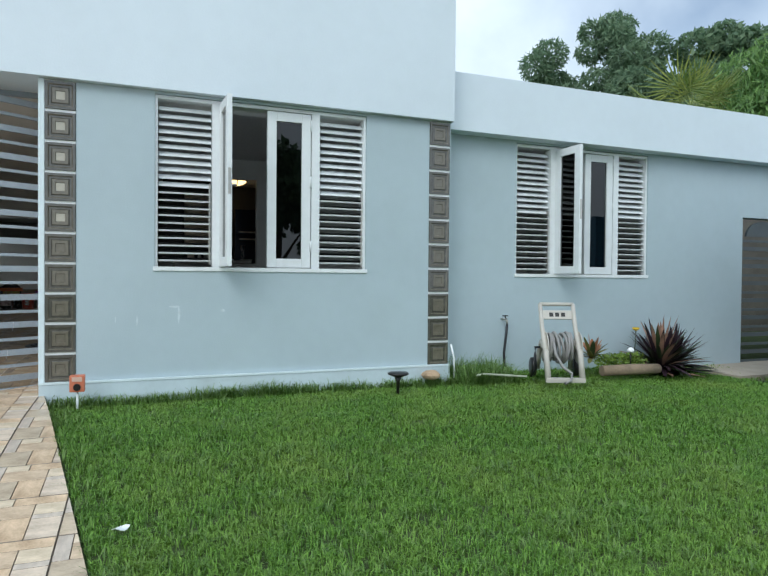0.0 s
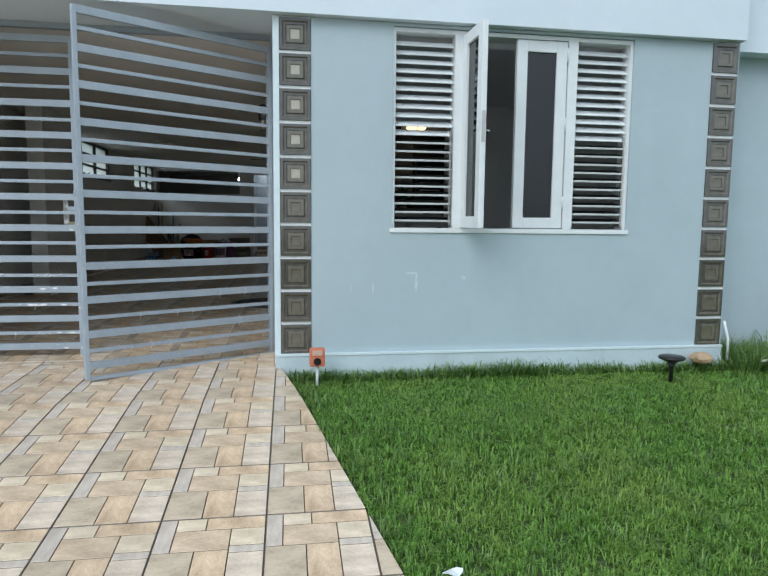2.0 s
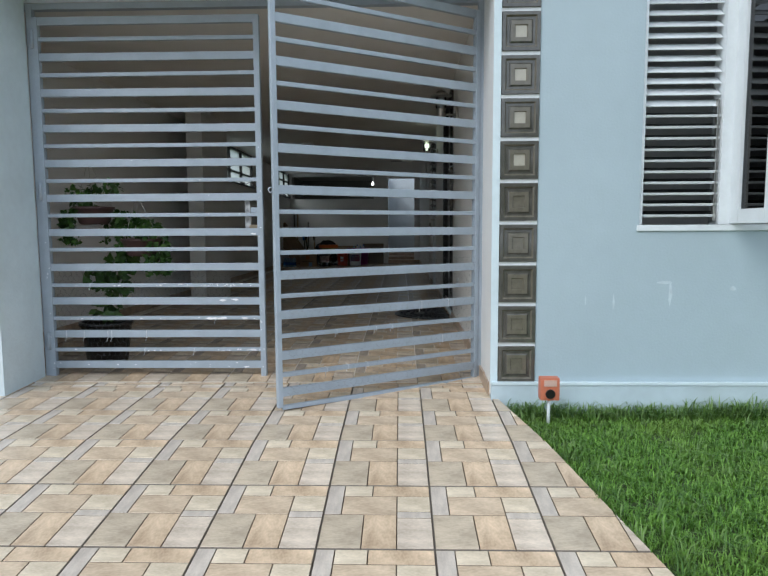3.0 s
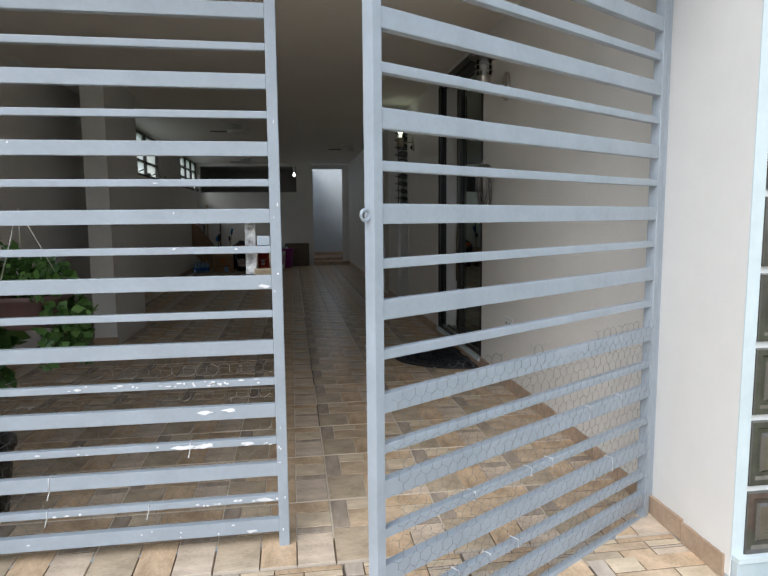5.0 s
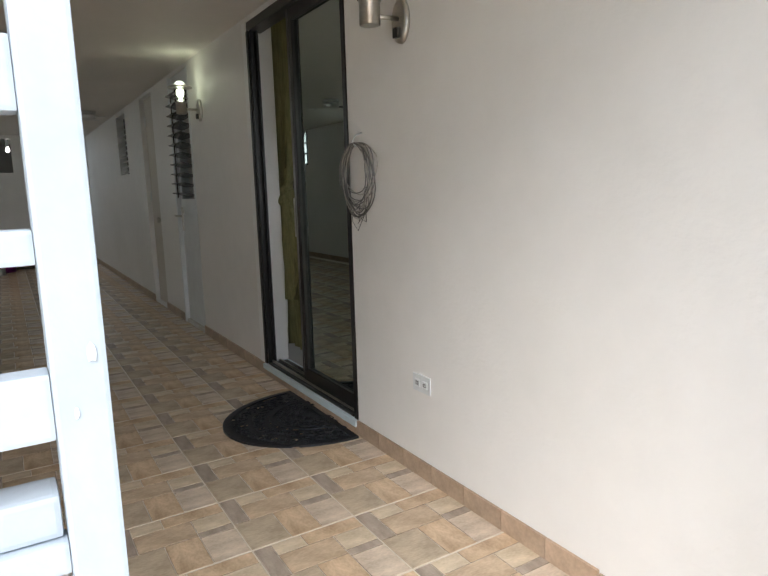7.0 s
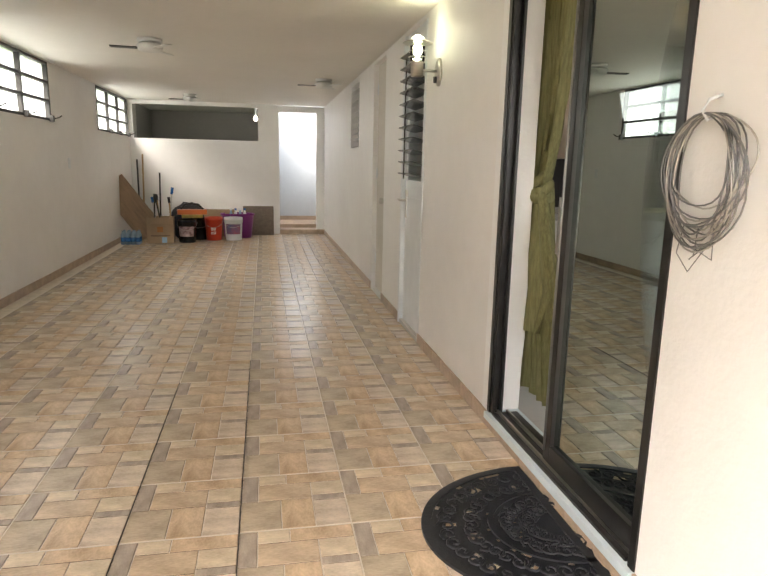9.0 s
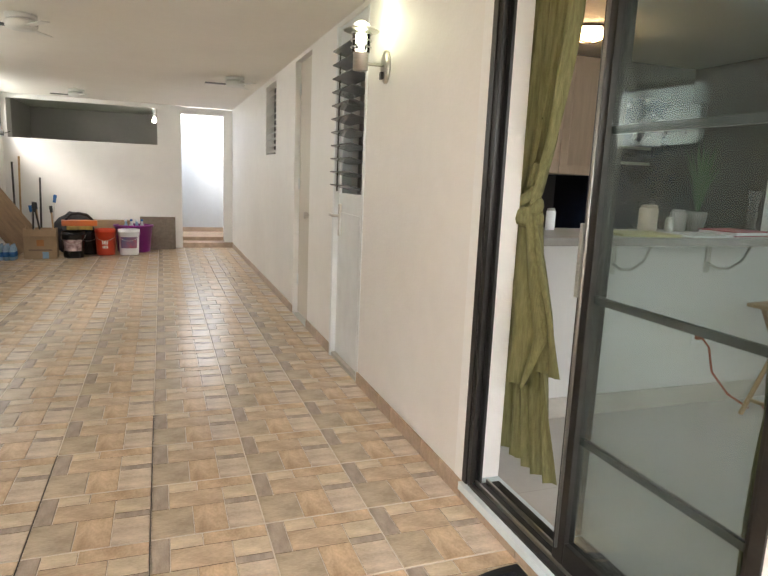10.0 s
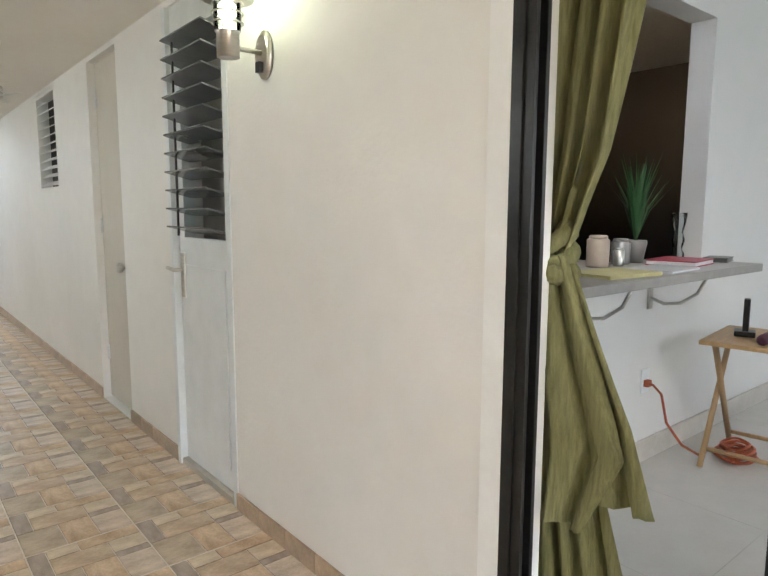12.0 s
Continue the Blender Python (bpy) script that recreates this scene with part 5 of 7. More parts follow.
# ---- bromeliads and the planted border ----
def rosette(name, label, at, n, length, width, spread, mats, seed, droop=0.5):
    rg = random.Random(seed)
    e = thing(name, label, "plant", at)
    for k in range(n):
        bm = bmesh.new()
        t = k / n
        a = k * 2.399 + rg.uniform(-0.2, 0.2)
        el = math.radians(80 - spread * t + rg.uniform(-8, 8))
        L = length * rg.uniform(0.75, 1.1)
        prev = None
        for q in range(7):
            s = q / 6
            r = L * s * math.cos(el)
            z = L * (s * math.sin(el) - droop * s * s * t * 0.6) + 0.02
            w = width * (0.7 + 0.6 * s) * (1 - s ** 3) + 0.001
            c = Vector((r * math.cos(a), r * math.sin(a), max(z, 0.0)))
            sd_ = Vector((-math.sin(a), math.cos(a), 0)) * w
            row = [bm.verts.new(c - sd_ + Vector((0, 0, w * 0.35))), bm.verts.new(c), bm.verts.new(c + sd_ + Vector((0, 0, w * 0.35)))]
            if prev:
                for i in range(2):
                    bm.faces.new((prev[i], prev[i + 1], row[i + 1], row[i])).smooth = True
            prev = row
        part("leaf", bm, mats[min(len(mats) - 1, int(rg.random() * len(mats)))] if t > 0.14 else mats[0], e)
    return e


M_BR1 = mat("tan_red_leaf", (0.22, 0.14, 0.09), 0.4, var=0.35, scale=12, tint=(0.30, 0.17, 0.12))
M_BR2 = mat("dark_purple_leaf", (0.032, 0.018, 0.026), 0.35, var=0.4, scale=10)
M_BR3 = mat("dark_green_leaf", (0.035, 0.055, 0.022), 0.35, var=0.4, scale=10)
rosette("bromeliad", "large dark purple bromeliad with tan centre leaves", (5.28, -0.12, -0.11), 120, 0.50, 0.024, 85, (M_BR1, M_BR2, M_BR2, M_BR2, M_BR2, M_BR3, M_BR3), 1)
rosette("bromeliad", "large dark purple bromeliad with pointed leaves", (5.47, -0.08, -0.12), 90, 0.44, 0.024, 90, (M_BR2, M_BR2, M_BR2, M_BR3), 4)
rosette("bromeliad", "small orange and green bromeliad by the wall", (4.52, -0.06, 0.0), 22, 0.24, 0.026, 75, (mat("orange_leaf", (0.34, 0.15, 0.07), 0.4, var=0.3), M_BR3, mat("olive_leaf", (0.17, 0.17, 0.05), 0.4, var=0.3)), 2)


def leaf_cloud(name, label, at, clumps, n, size, material, seed, category="plant", kind="", thin=0.45, droop=0.0):
    """A crown of many small leaves gathered in clumps."""
    rg = np.random.default_rng(seed)
    cl = np.array(clumps, dtype=float)
    pick = rg.choice(len(cl), n, p=cl[:, 3] ** 2 / (cl[:, 3] ** 2).sum())
    d = rg.normal(size=(n, 3))
    d /= np.linalg.norm(d, axis=1)[:, None]
    rad = cl[pick, 3] * rg.uniform(0.45, 1.08, n) ** 0.6
    c = cl[pick, :3] + d * rad[:, None] * np.array([1, 1, 0.8])
    u = rg.normal(size=(n, 3)) + d * 0.6
    u[:, 2] -= droop
    u /= np.linalg.norm(u, axis=1)[:, None]
    v = np.cross(u, rg.normal(size=(n, 3)))
    v /= np.linalg.norm(v, axis=1)[:, None]
    s = size * rg.uniform(0.6, 1.3, n)[:, None]
    P = np.stack([c - u * s, c + v * s * thin, c + u * s, c - v * s * thin], 1)
    me = bpy.data.meshes.new(name)
    me.from_pydata(P.reshape(-1, 3).tolist(), [], (np.arange(n)[:, None] * 4 + np.arange(4)).tolist())
    me.materials.append(material)
    ob = new(name, me)
    ob.location = at
    return tagged(ob, label, category, kind=kind) if label else ob


M_LIME = leafy("lime_groundcover", (0.12, 0.21, 0.03), (0.26, 0.36, 0.06))
leaf_cloud("groundcover", "low lime-green groundcover in the wall border", (4.78, -0.16, -0.06), [(0.08 * i - 0.2, 0.03 * (i % 2), 0.06, 0.09) for i in range(6)], 1500, 0.016, M_LIME, 3, kind="stuff")
bm = bmesh.new()
tube(bm, [(4.45, -0.28, -0.06), (4.75, -0.32, -0.055), (5.05, -0.33, -0.06)], [0.045, 0.05, 0.045], 10)
solo("border_log", bm, mat("weathered_wood", (0.24, 0.18, 0.12), 0.85, var=0.3, scale=8, bump=0.5, bscale=30), "weathered log edging the planted border", "log")
gl3 = thing("garden_light", "small white round garden light among the plants", "garden light", (4.80, -0.25, -0.06))
bm = bmesh.new()
lathe(bm, [(0.01, 0.15), (0.03, 0.155), (0.034, 0.165), (0.02, 0.19), (0.004, 0.195)], 16)
part("globe", bm, M_FLAKE, gl3)
bm = bmesh.new()
tube(bm, [(0, 0, 0), (0, 0, 0.152)], 0.006)
part("stake", bm, M_BLACK, gl3)
fl = thing("flower", "single yellow flower beside the bromeliad", "flower", (5.02, -0.05, -0.08))
bm = bmesh.new()
tube(bm, [(0, 0, 0), (0.01, -0.01, 0.2), (0.0, -0.03, 0.36)], 0.004)
part("stem", bm, M_BR3, fl)
bm = bmesh.new()
lathe(bm, [(0.004, 0.345), (0.028, 0.36), (0.036, 0.378), (0.012, 0.37)], 10, (0, -0.03, 0))
part("petals", bm, mat("yellow_petal", (0.75, 0.5, 0.03), 0.5), fl)

# ---- side gate, blue screen wall, neighbour's gate and walls ----
sg = thing("side_gate", "dark grey metal side gate with an arched top", "gate", (6.8, 0.30, -0.19))
M_SG = mat("dark_grey_gate_paint", (0.07, 0.085, 0.095), 0.45, var=0.15, scale=8)
for a in (0.0, 0.71):
    part("stile", bx(a, a + 0.035, -0.015, 0.015, 0.0, 1.44), M_SG, sg)
for i in range(15):
    part("bar", bx(0.035, 0.71, -0.012, 0.012, 0.03 + 0.096 * i, 0.03 + 0.096 * i + (0.045 if i % 2 else 0.028)), M_SG, sg)
bm = bmesh.new()
A = [[bm.verts.new((0.372 + 0.25 * r * math.cos(a), yy, 1.44 + 0.17 * r * math.sin(a))) for yy, r in ((-0.012, 1), (0.012, 1), (0.012, 0.0), (-0.012, 0.0))] for a in [math.pi * k / 14 for k in range(15)]]
for p, q in zip(A, A[1:]):
    for k in range(4):
        bm.faces.new((p[k], q[k], q[(k + 1) % 4], p[(k + 1) % 4]))
part("arch_panel", bm, M_SG, sg)
solo("wall_behind_gate", bx(6.81, 15.0, 3.2, 3.3, -0.3, 1.9), mat("brown_fence_wall", (0.11, 0.10, 0.085), 0.8, var=0.25, scale=3), "brown wall at the end of the side passage", "wall", kind="structure")
solo("wall_wing_side", bx(6.65, 6.8, 0.39, 8.0, -0.6, 2.45), M_WALL, "side wall of the wing", "wall", kind="structure")
leaf_cloud("shrub", "green shrub behind the side gate", (7.1, 1.6, -0.15), [(0, 0, 0.2, 0.25), (0.2, 0.2, 0.45, 0.25), (-0.1, 0.1, 0.7, 0.2)], 1800, 0.035, M_WEED, 12)

bw = wall_with_holes("screen_wall_blue", "y", -1.10, -0.93, 5.90, 6.84, -0.6, 1.53, [(5.99, 6.79, 0.30, 1.45)], M_BLUE, "blue painted screen wall with glass blocks")
for i in range(6):
    for j in range(4):
        ob = new("glass_block", BLOCK)
        ob.parent = bw
        ob.matrix_basis = pose(5.99 + 0.2 * (j + 0.5), -1.085, 0.30 + 0.1917 * (i + 0.5))
        ob.scale = (0.95, 1.0, 0.92)
solo("screen_mortar", bx(5.99, 6.79, -1.0865, -0.96, 0.30, 1.45), mat("pale_blue_mortar", (0.42, 0.53, 0.60), 0.7, var=0.1), "pale blue joints between the glass blocks", "mortar", kind="structure")
bm = bmesh.new()
box(bm, 5.82, 5.90, -1.03, -0.90, -0.6, 1.53)
solo("screen_wall_edge", bm, M_BLUE, "blue painted edge of the screen wall", "wall", kind="structure")
bm = bmesh.new()
prof = [(6.9, -0.6), (7.5, -0.6), (7.5, 1.74), (7.32, 1.84), (6.9, 1.70)]
A = [[bm.verts.new((x, y, z)) for x, z in prof] for y in (-0.62, -0.48)]
bm.faces.new(A[0])
bm.faces.new(A[1][::-1])
for k in range(5):
    bm.faces.new((A[0][k], A[1][k], A[1][(k + 1) % 5], A[0][(k + 1) % 5]))
sc2 = solo("screen_wall_return", bm, M_BLUE, "blue painted side of the screen with a sloped top", "wall", kind="structure")
for j in range(2):
    ob = new("glass_block", BLOCK)
    ob.parent = sc2
    ob.matrix_basis = pose(7.12 + 0.2 * j, -0.624, 1.62)

wg = thing("white_gate", "peeling white metal gate with a sunburst arch", "gate", (8.93, 0.05, -0.24), -22)
M_WG = mat("peeling_white_metal", (0.66, 0.66, 0.64), 0.6, var=0.2, scale=6, stain=0.6)
for a in (0.0, 0.70):
    part("stile", bx(a, a + 0.035, -0.02, 0.02, 0.0, 1.82), M_WG, wg)
for z in (0.03, 1.74):
    part("rail", bx(0.035, 0.70, -0.018, 0.018, z, z + 0.05), M_WG, wg)
for i in range(9):
    part("picket", bx(0.05 + 0.072 * i, 0.088 + 0.072 * i, -0.012, 0.012, 0.08, 1.74), M_WG, wg)
bm = bmesh.new()
tube(bm, [(0.367 + 0.365 * math.cos(a), 0, 2.05 + 0.45 * math.sin(a)) for a in [math.pi * k / 18 for k in range(19)]], 0.022, 8)
part("arch", bm, M_WG, wg)
for k in range(1, 8):
    a = math.pi * k / 8
    bm = bmesh.new()
    tube(bm, [(0.367 + 0.05 * math.cos(a), 0, 2.05 + 0.05 * math.sin(a)), (0.367 + 0.35 * math.cos(a), 0, 2.05 + 0.435 * math.sin(a))], 0.013, 6)
    part("spoke", bm, M_WG, wg)
for z in (1.84, 2.03):
    part("rail", bx(0.0, 0.735, -0.014, 0.014, z, z + 0.03), M_WG, wg)
bm = bmesh.new()
tube(bm, [(0.60, -0.02, 0.95), (0.60, -0.06, 0.95), (0.52, -0.065, 0.95)], 0.012)
part("door_handle", bm, M_BLACK, wg)
bm = bmesh.new()
tube(bm, [(8.7, -0.2, 1.77), (9.3, -0.35, 1.72), (9.9, -0.45, 1.76)], 0.02)
solo("cable", bm, mat("red_brown_conduit", (0.25, 0.09, 0.07), 0.5), "red-brown cable strung past the gate", "cable", kind="structure")
solo("wall_orange", bx(9.62, 14.0, -0.72, -0.30, -0.6, 1.80), M_YELLOW, "orange-yellow painted neighbour wall", "wall", kind="structure")
solo("wall_pale_green", bx(8.0, 16.0, 0.6, 0.8, -0.6, 1.9), mat("pale_green_paint", (0.60, 0.64, 0.50), 0.6, var=0.06, scale=2), "pale green neighbour wall behind the gate", "wall", kind="structure")
solo("wall_pale_green_step", bx(10.6, 16.0, 0.3, 0.59, -0.6, 2.5), MATS["pale_green_paint"], "taller pale green neighbour wall", "wall", kind="structure")

solo("pavement_side", bx(5.95, 7.6, -0.45, 0.36, -0.3, -0.155), mat("tan_concrete", (0.42, 0.36, 0.29), 0.8, var=0.15, scale=4, bump=0.2), "tan concrete path to the side gate", "pavement", kind="structure")

# ---- trees and distance ----
M_TREE_D = leafy("dark_tree_leaves", (0.11, 0.19, 0.11), (0.25, 0.35, 0.20), 0.6, trans=0.45)
M_TREE_B = leafy("bamboo_leaves", (0.12, 0.20, 0.12), (0.26, 0.36, 0.21), 0.6, trans=0.45)
M_MANGO = leafy("mango_leaves", (0.09, 0.19, 0.05), (0.27, 0.42, 0.13), 0.45, trans=0.45)
M_BARK = mat("grey_bark", (0.16, 0.13, 0.10), 0.9, var=0.3, scale=5, bump=0.5)


def tree(name, label, at, height, spread, n, size, material, seed, trunk=0.2, low=0.35, thin=0.4, droop=0.0, blobs=26):
    rg = random.Random(seed)
    e = thing(name, label, "tree", at)
    cl = []
    for k in range(blobs):
        t = low + (1 - low) * (k + 0.5) / blobs
        w = spread * (1.0 - 0.75 * ((t - low) / (1 - low)) ** 1.6)
        a, r = rg.uniform(0, 6.283), w * math.sqrt(rg.random())
        cl.append((r * math.cos(a), r * math.sin(a), height * t * rg.uniform(0.93, 1.05), spread * rg.uniform(0.16, 0.34)))
    bm = bmesh.new()
    tube(bm, [(0, 0, -0.3), (0.05 * trunk, 0, height * 0.3), (trunk * 0.6, 0.1, height * 0.6)], [trunk, trunk * 0.8, trunk * 0.4], 9)
    for c in cl[:12]:
        tube(bm, [(trunk * 0.3, 0, height * 0.32), (c[0] * 0.5, c[1] * 0.5, c[2] * 0.75), c[:3]], [trunk * 0.4, trunk * 0.2, trunk * 0.07], 6)
    part("trunk", bm, M_BARK, e)
    ob = leaf_cloud("crown", "", (0, 0, 0), cl, n, size, material, seed, thin=thin, droop=droop)
    ob.parent = e
    return e


tree("bamboo_clump", "tall feathery bamboo clump behind the house", (20.0, 17.1, 0), 12.3, 3.1, 26000, 0.17, M_TREE_B, 21, 0.2, 0.3, 0.22, 0.5, 40)
tree("bamboo_clump", "feathery bamboo clump behind the house", (17.6, 19.0, 0), 10.8, 2.8, 16000, 0.17, M_TREE_B, 26, 0.2, 0.3, 0.22, 0.5, 30)
tree("tree", "dark leafy tree on the slope behind the house", (23.0, 13.9, 0), 11.2, 3.4, 22000, 0.16, M_TREE_D, 22, 0.3, 0.3, 0.5, 0, 36)
tree("tree", "dark leafy tree behind the bamboo", (21.6, 16.2, 0), 9.8, 3.6, 16000, 0.17, M_TREE_D, 25, 0.3, 0.3, 0.5, 0, 30)
tree("mango_tree", "broad mango tree with drooping green leaves", (13.6, 4.7, 0), 5.7, 2.5, 26000, 0.11, M_MANGO, 23, 0.22, 0.28, 0.2, 1.6, 44)
tree("mango_tree", "mango tree with drooping green leaves by the wall", (15.2, 2.9, 0), 4.8, 2.2, 20000, 0.11, M_MANGO, 27, 0.2, 0.28, 0.2, 1.6, 36)
tree("tree", "dark tree beyond the neighbour wall", (26.0, 6.5, 0), 7.2, 2.8, 9000, 0.2, M_TREE_D, 24, 0.25, 0.3, 0.5, 0, 24)
tree("tree", "leafy tree across the street", (-6.0, -17.0, -0.9), 5.4, 2.6, 6000, 0.2, M_TREE_D, 28, 0.25, 0.35, 0.5, 0, 24)
tree("tree", "leafy tree across the street", (5.5, -20.0, -0.9), 6.2, 3.0, 6000, 0.2, M_TREE_D, 29, 0.25, 0.35, 0.5, 0, 24)

# fan palm
M_PALM = leafy("palm_fronds", (0.13, 0.20, 0.035), (0.32, 0.36, 0.09), 0.45)
pm = thing("palm", "yellow-green palm with fan fronds behind the wing roof", "palm", (9.6, 3.7, 0))
bm = bmesh.new()
tube(bm, [(0, 0, -0.3), (0.03, 0, 1.8), (0, 0, 3.5)], [0.13, 0.11, 0.10], 12)
part("trunk", bm, M_BARK, pm)
rg = random.Random(31)
for k in range(15):
    a, el = k * 2.4, math.radians(rg.uniform(8, 70))
    L = rg.uniform(0.5, 0.75)
    d = Vector((math.cos(a) * math.cos(el), math.sin(a) * math.cos(el), math.sin(el)))
    s = Vector((-math.sin(a), math.cos(a), 0))
    u = s.cross(d)
    o0, o1 = Vector((0, 0, 3.45)), Vector((0, 0, 3.45)) + d * L
    bm = bmesh.new()
    tube(bm, [o0, o1], [0.015, 0.009], 5)
    for q in range(24):
        th = math.radians(-105 + 210 * q / 23)
        tip = o1 + (d * math.cos(th) + s * math.sin(th)) * rg.uniform(0.6, 0.8) - u * -0.02 + Vector((0, 0, -0.12 * abs(math.sin(th))))
        mid = o1.lerp(tip, 0.5) + u * 0.01
        wv = (tip - o1).normalized().cross(u) * 0.016
        va = [bm.verts.new(p) for p in (o1, mid + wv, tip, mid - wv)]
        bm.faces.new(va)
    part("frond", bm, M_PALM, pm)

# pylon and aerial
py = thing("pylon", "far lattice power pylon with red and white bands", "pylon", (76.0, 44.5, 0))
M_PYL = mat("faded_red_steel", (0.36, 0.24, 0.24), 0.6, var=0.3)
lev = [0, 6, 11, 15.5, 19.5, 23, 26, 28.5, 30.6, 32.2, 33.4]
wdt = lambda z: 2.4 * (1 - z / 33.4) + 0.55
for sx in (-1, 1):
    for sy in (-1, 1):
        bm = bmesh.new()
        tube(bm, [(sx * wdt(z), sy * wdt(z), z) for z in lev], 0.09, 4)
        part("leg", bm, M_PYL, py)
for z0, z1 in zip(lev, lev[1:]):
    bm = bmesh.new()
    for sx, sy, tx, ty in ((-1, -1, 1, -1), (1, -1, 1, 1), (1, 1, -1, 1), (-1, 1, -1, -1)):
        tube(bm, [(sx * wdt(z0), sy * wdt(z0), z0), (tx * wdt(z1), ty * wdt(z1), z1)], 0.06, 4)
        tube(bm, [(tx * wdt(z0), ty * wdt(z0), z0), (sx * wdt(z1), sy * wdt(z1), z1)], 0.09, 4)
    part("cross_brace", bm, M_PYL, py)["kind"] = "stuff"
ae = thing("aerial", "thin metal aerial mast on the roof", "aerial", (7.0, 6.8, 2.5))
bm = bmesh.new()
tube(bm, [(0, 0, 0), (0, 0, 2.4)], [0.02, 0.012], 6)
part("mast", bm, M_DARKMETAL, ae)
for z in (1.6, 1.8, 2.0, 2.2, 2.4):
    bm = bmesh.new()
    tube(bm, [(-0.06, 0.04, z), (0.06, -0.04, z)], 0.008, 5)
    part("rung", bm, M_DARKMETAL, ae)

# ---- living room and kitchen behind the sliding door ----
RF = 0.05
solo("floor_room", bx(0.15, 6.65, 0.39, 6.7, -0.1, RF), M_TERRAZZO, "polished pale floor tiles of the living room", "floor", kind="structure")
bm = bmesh.new()
for k in range(1, 11):
    box(bm, 0.15 + 0.6 * k - 0.0015, 0.15 + 0.6 * k + 0.0015, 0.39, 6.7, RF, RF + 0.0004)
for k in range(1, 11):
    box(bm, 0.15, 6.65, 0.39 + 0.6 * k - 0.0015, 0.39 + 0.6 * k + 0.0015, RF, RF + 0.0004)
solo("floor_joints", bm, mat("pale_grout", (0.40, 0.38, 0.35), 0.8), "thin joints between the floor tiles", "floor", kind="structure")
M_POPCORN = mat("textured_ceiling", (0.72, 0.72, 0.72), 0.8, var=0.05, scale=30, bump=1.0, bscale=45)
solo("ceiling_room", bx(0.15, 6.65, 0.39, 6.7, 2.36, 2.44), M_POPCORN, "textured white living room ceiling", "ceiling", kind="structure")
wall_bar = wall_with_holes("wall_bar", "y", 4.0, 4.12, 0.15, 6.65, RF, 2.36, [(0.30, 2.10, 0.93, 2.10)], M_ROOM, "white wall with an open kitchen hatch", M_ROOM)
solo("wall_room_far", bx(6.55, 6.65, 0.39, 4.0, RF, 2.36), M_ROOM, "white far wall of the living room", "wall", kind="structure")
solo("wall_room_divider", bx(0.15, 2.92, 0.151, 0.39, 2.05, 2.36), M_ROOM, "white lintel over the window", "wall", kind="structure")
# kitchen walls coloured near-black so the hatch looks into shade
solo("wall_kitchen_back", bx(0.15, 6.65, 6.6, 6.7, RF, 2.36), M_UNLIT, "kitchen back wall with the room's darkness put into its colour", "wall", kind="structure")
solo("wall_kitchen_side", bx(4.0, 4.1, 4.12, 6.6, RF, 2.36), M_UNLIT, "kitchen side wall with the room's darkness put into its colour", "wall", kind="structure")
solo("baseboard_room", bx(0.15, 6.55, 3.985, 3.998, RF, RF + 0.10), mat("cream_skirting", (0.58, 0.54, 0.49), 0.4), "cream skirting along the hatch wall", "baseboard", kind="structure")

ct = thing("bar_counter", "pale grey bar counter on curved metal brackets", "counter", (0.32, 3.68, 0.93))
bm = bmesh.new()
box(bm, 0.0, 1.66, 0.0, 0.45, 0.0, 0.035, bevel=0.006)
part("countertop", bm, mat("grey_laminate", (0.28, 0.265, 0.25), 0.3, var=0.1, scale=20), ct)
for x in (0.68, 1.28):
    bm = bmesh.new()
    box(bm, x - 0.016, x + 0.016, 0.308, 0.318, -0.17, 0.0)
    box(bm, x - 0.016, x + 0.016, 0.06, 0.308, -0.012, 0.0)
    tube(bm, [(x, 0.31, -0.12)] + [(x, 0.25, -0.14), (x, 0.18, -0.13), (x, 0.11, -0.08), (x, 0.075, -0.01)], 0.007, 8)
    part("bracket", bm, M_STEEL, ct)
CZ = 0.966
def stack(nm, label, x, y, z, w, d, h, m, rz=0, cat="book", page=True):
    e = thing(nm, label, cat, (x, y, z), rz)
    part("cover", bx(-w / 2, w / 2, -d / 2, d / 2, 0, h * 0.2, bevel=0.001), m, e)
    part("page_block" if page else "sheet_block", bx(-w / 2 + 0.004, w / 2 - 0.004, -d / 2 + 0.003, d / 2 - 0.003, h * 0.2, h * 0.8), M_WHITE if page else m, e)
    part("cover", bx(-w / 2, w / 2, -d / 2, d / 2, h * 0.8, h, bevel=0.001), m, e)
    return e
stack("book", "dark red hardback book lying on the counter", 1.62, 3.88, CZ, 0.26, 0.2, 0.024, mat("red_cover", (0.32, 0.02, 0.05), 0.4), 8)
stack("notebook", "yellow writing pad lying on the counter", 0.98, 3.82, CZ, 0.30, 0.2, 0.012, mat("yellow_paper", (0.50, 0.46, 0.24), 0.6), -6, "notebook", False)
stack("magazine", "grey magazine lying on the counter", 1.30, 3.80, CZ, 0.27, 0.19, 0.010, mat("grey_paper", (0.52, 0.52, 0.54), 0.5), 4, "magazine")
stack("tablet_case", "dark flat case lying at the counter's end", 1.93, 3.85, CZ, 0.15, 0.1, 0.02, mat("dark_grey_plastic", (0.12, 0.12, 0.11), 0.4), 12, "case", False)
gp = thing("grass_plant", "potted grass-like plant on the counter", "plant", (1.55, 4.05, CZ))
bm = bmesh.new()
lathe(bm, [(0.035, 0.0), (0.05, 0.09), (0.048, 0.1)], 16)
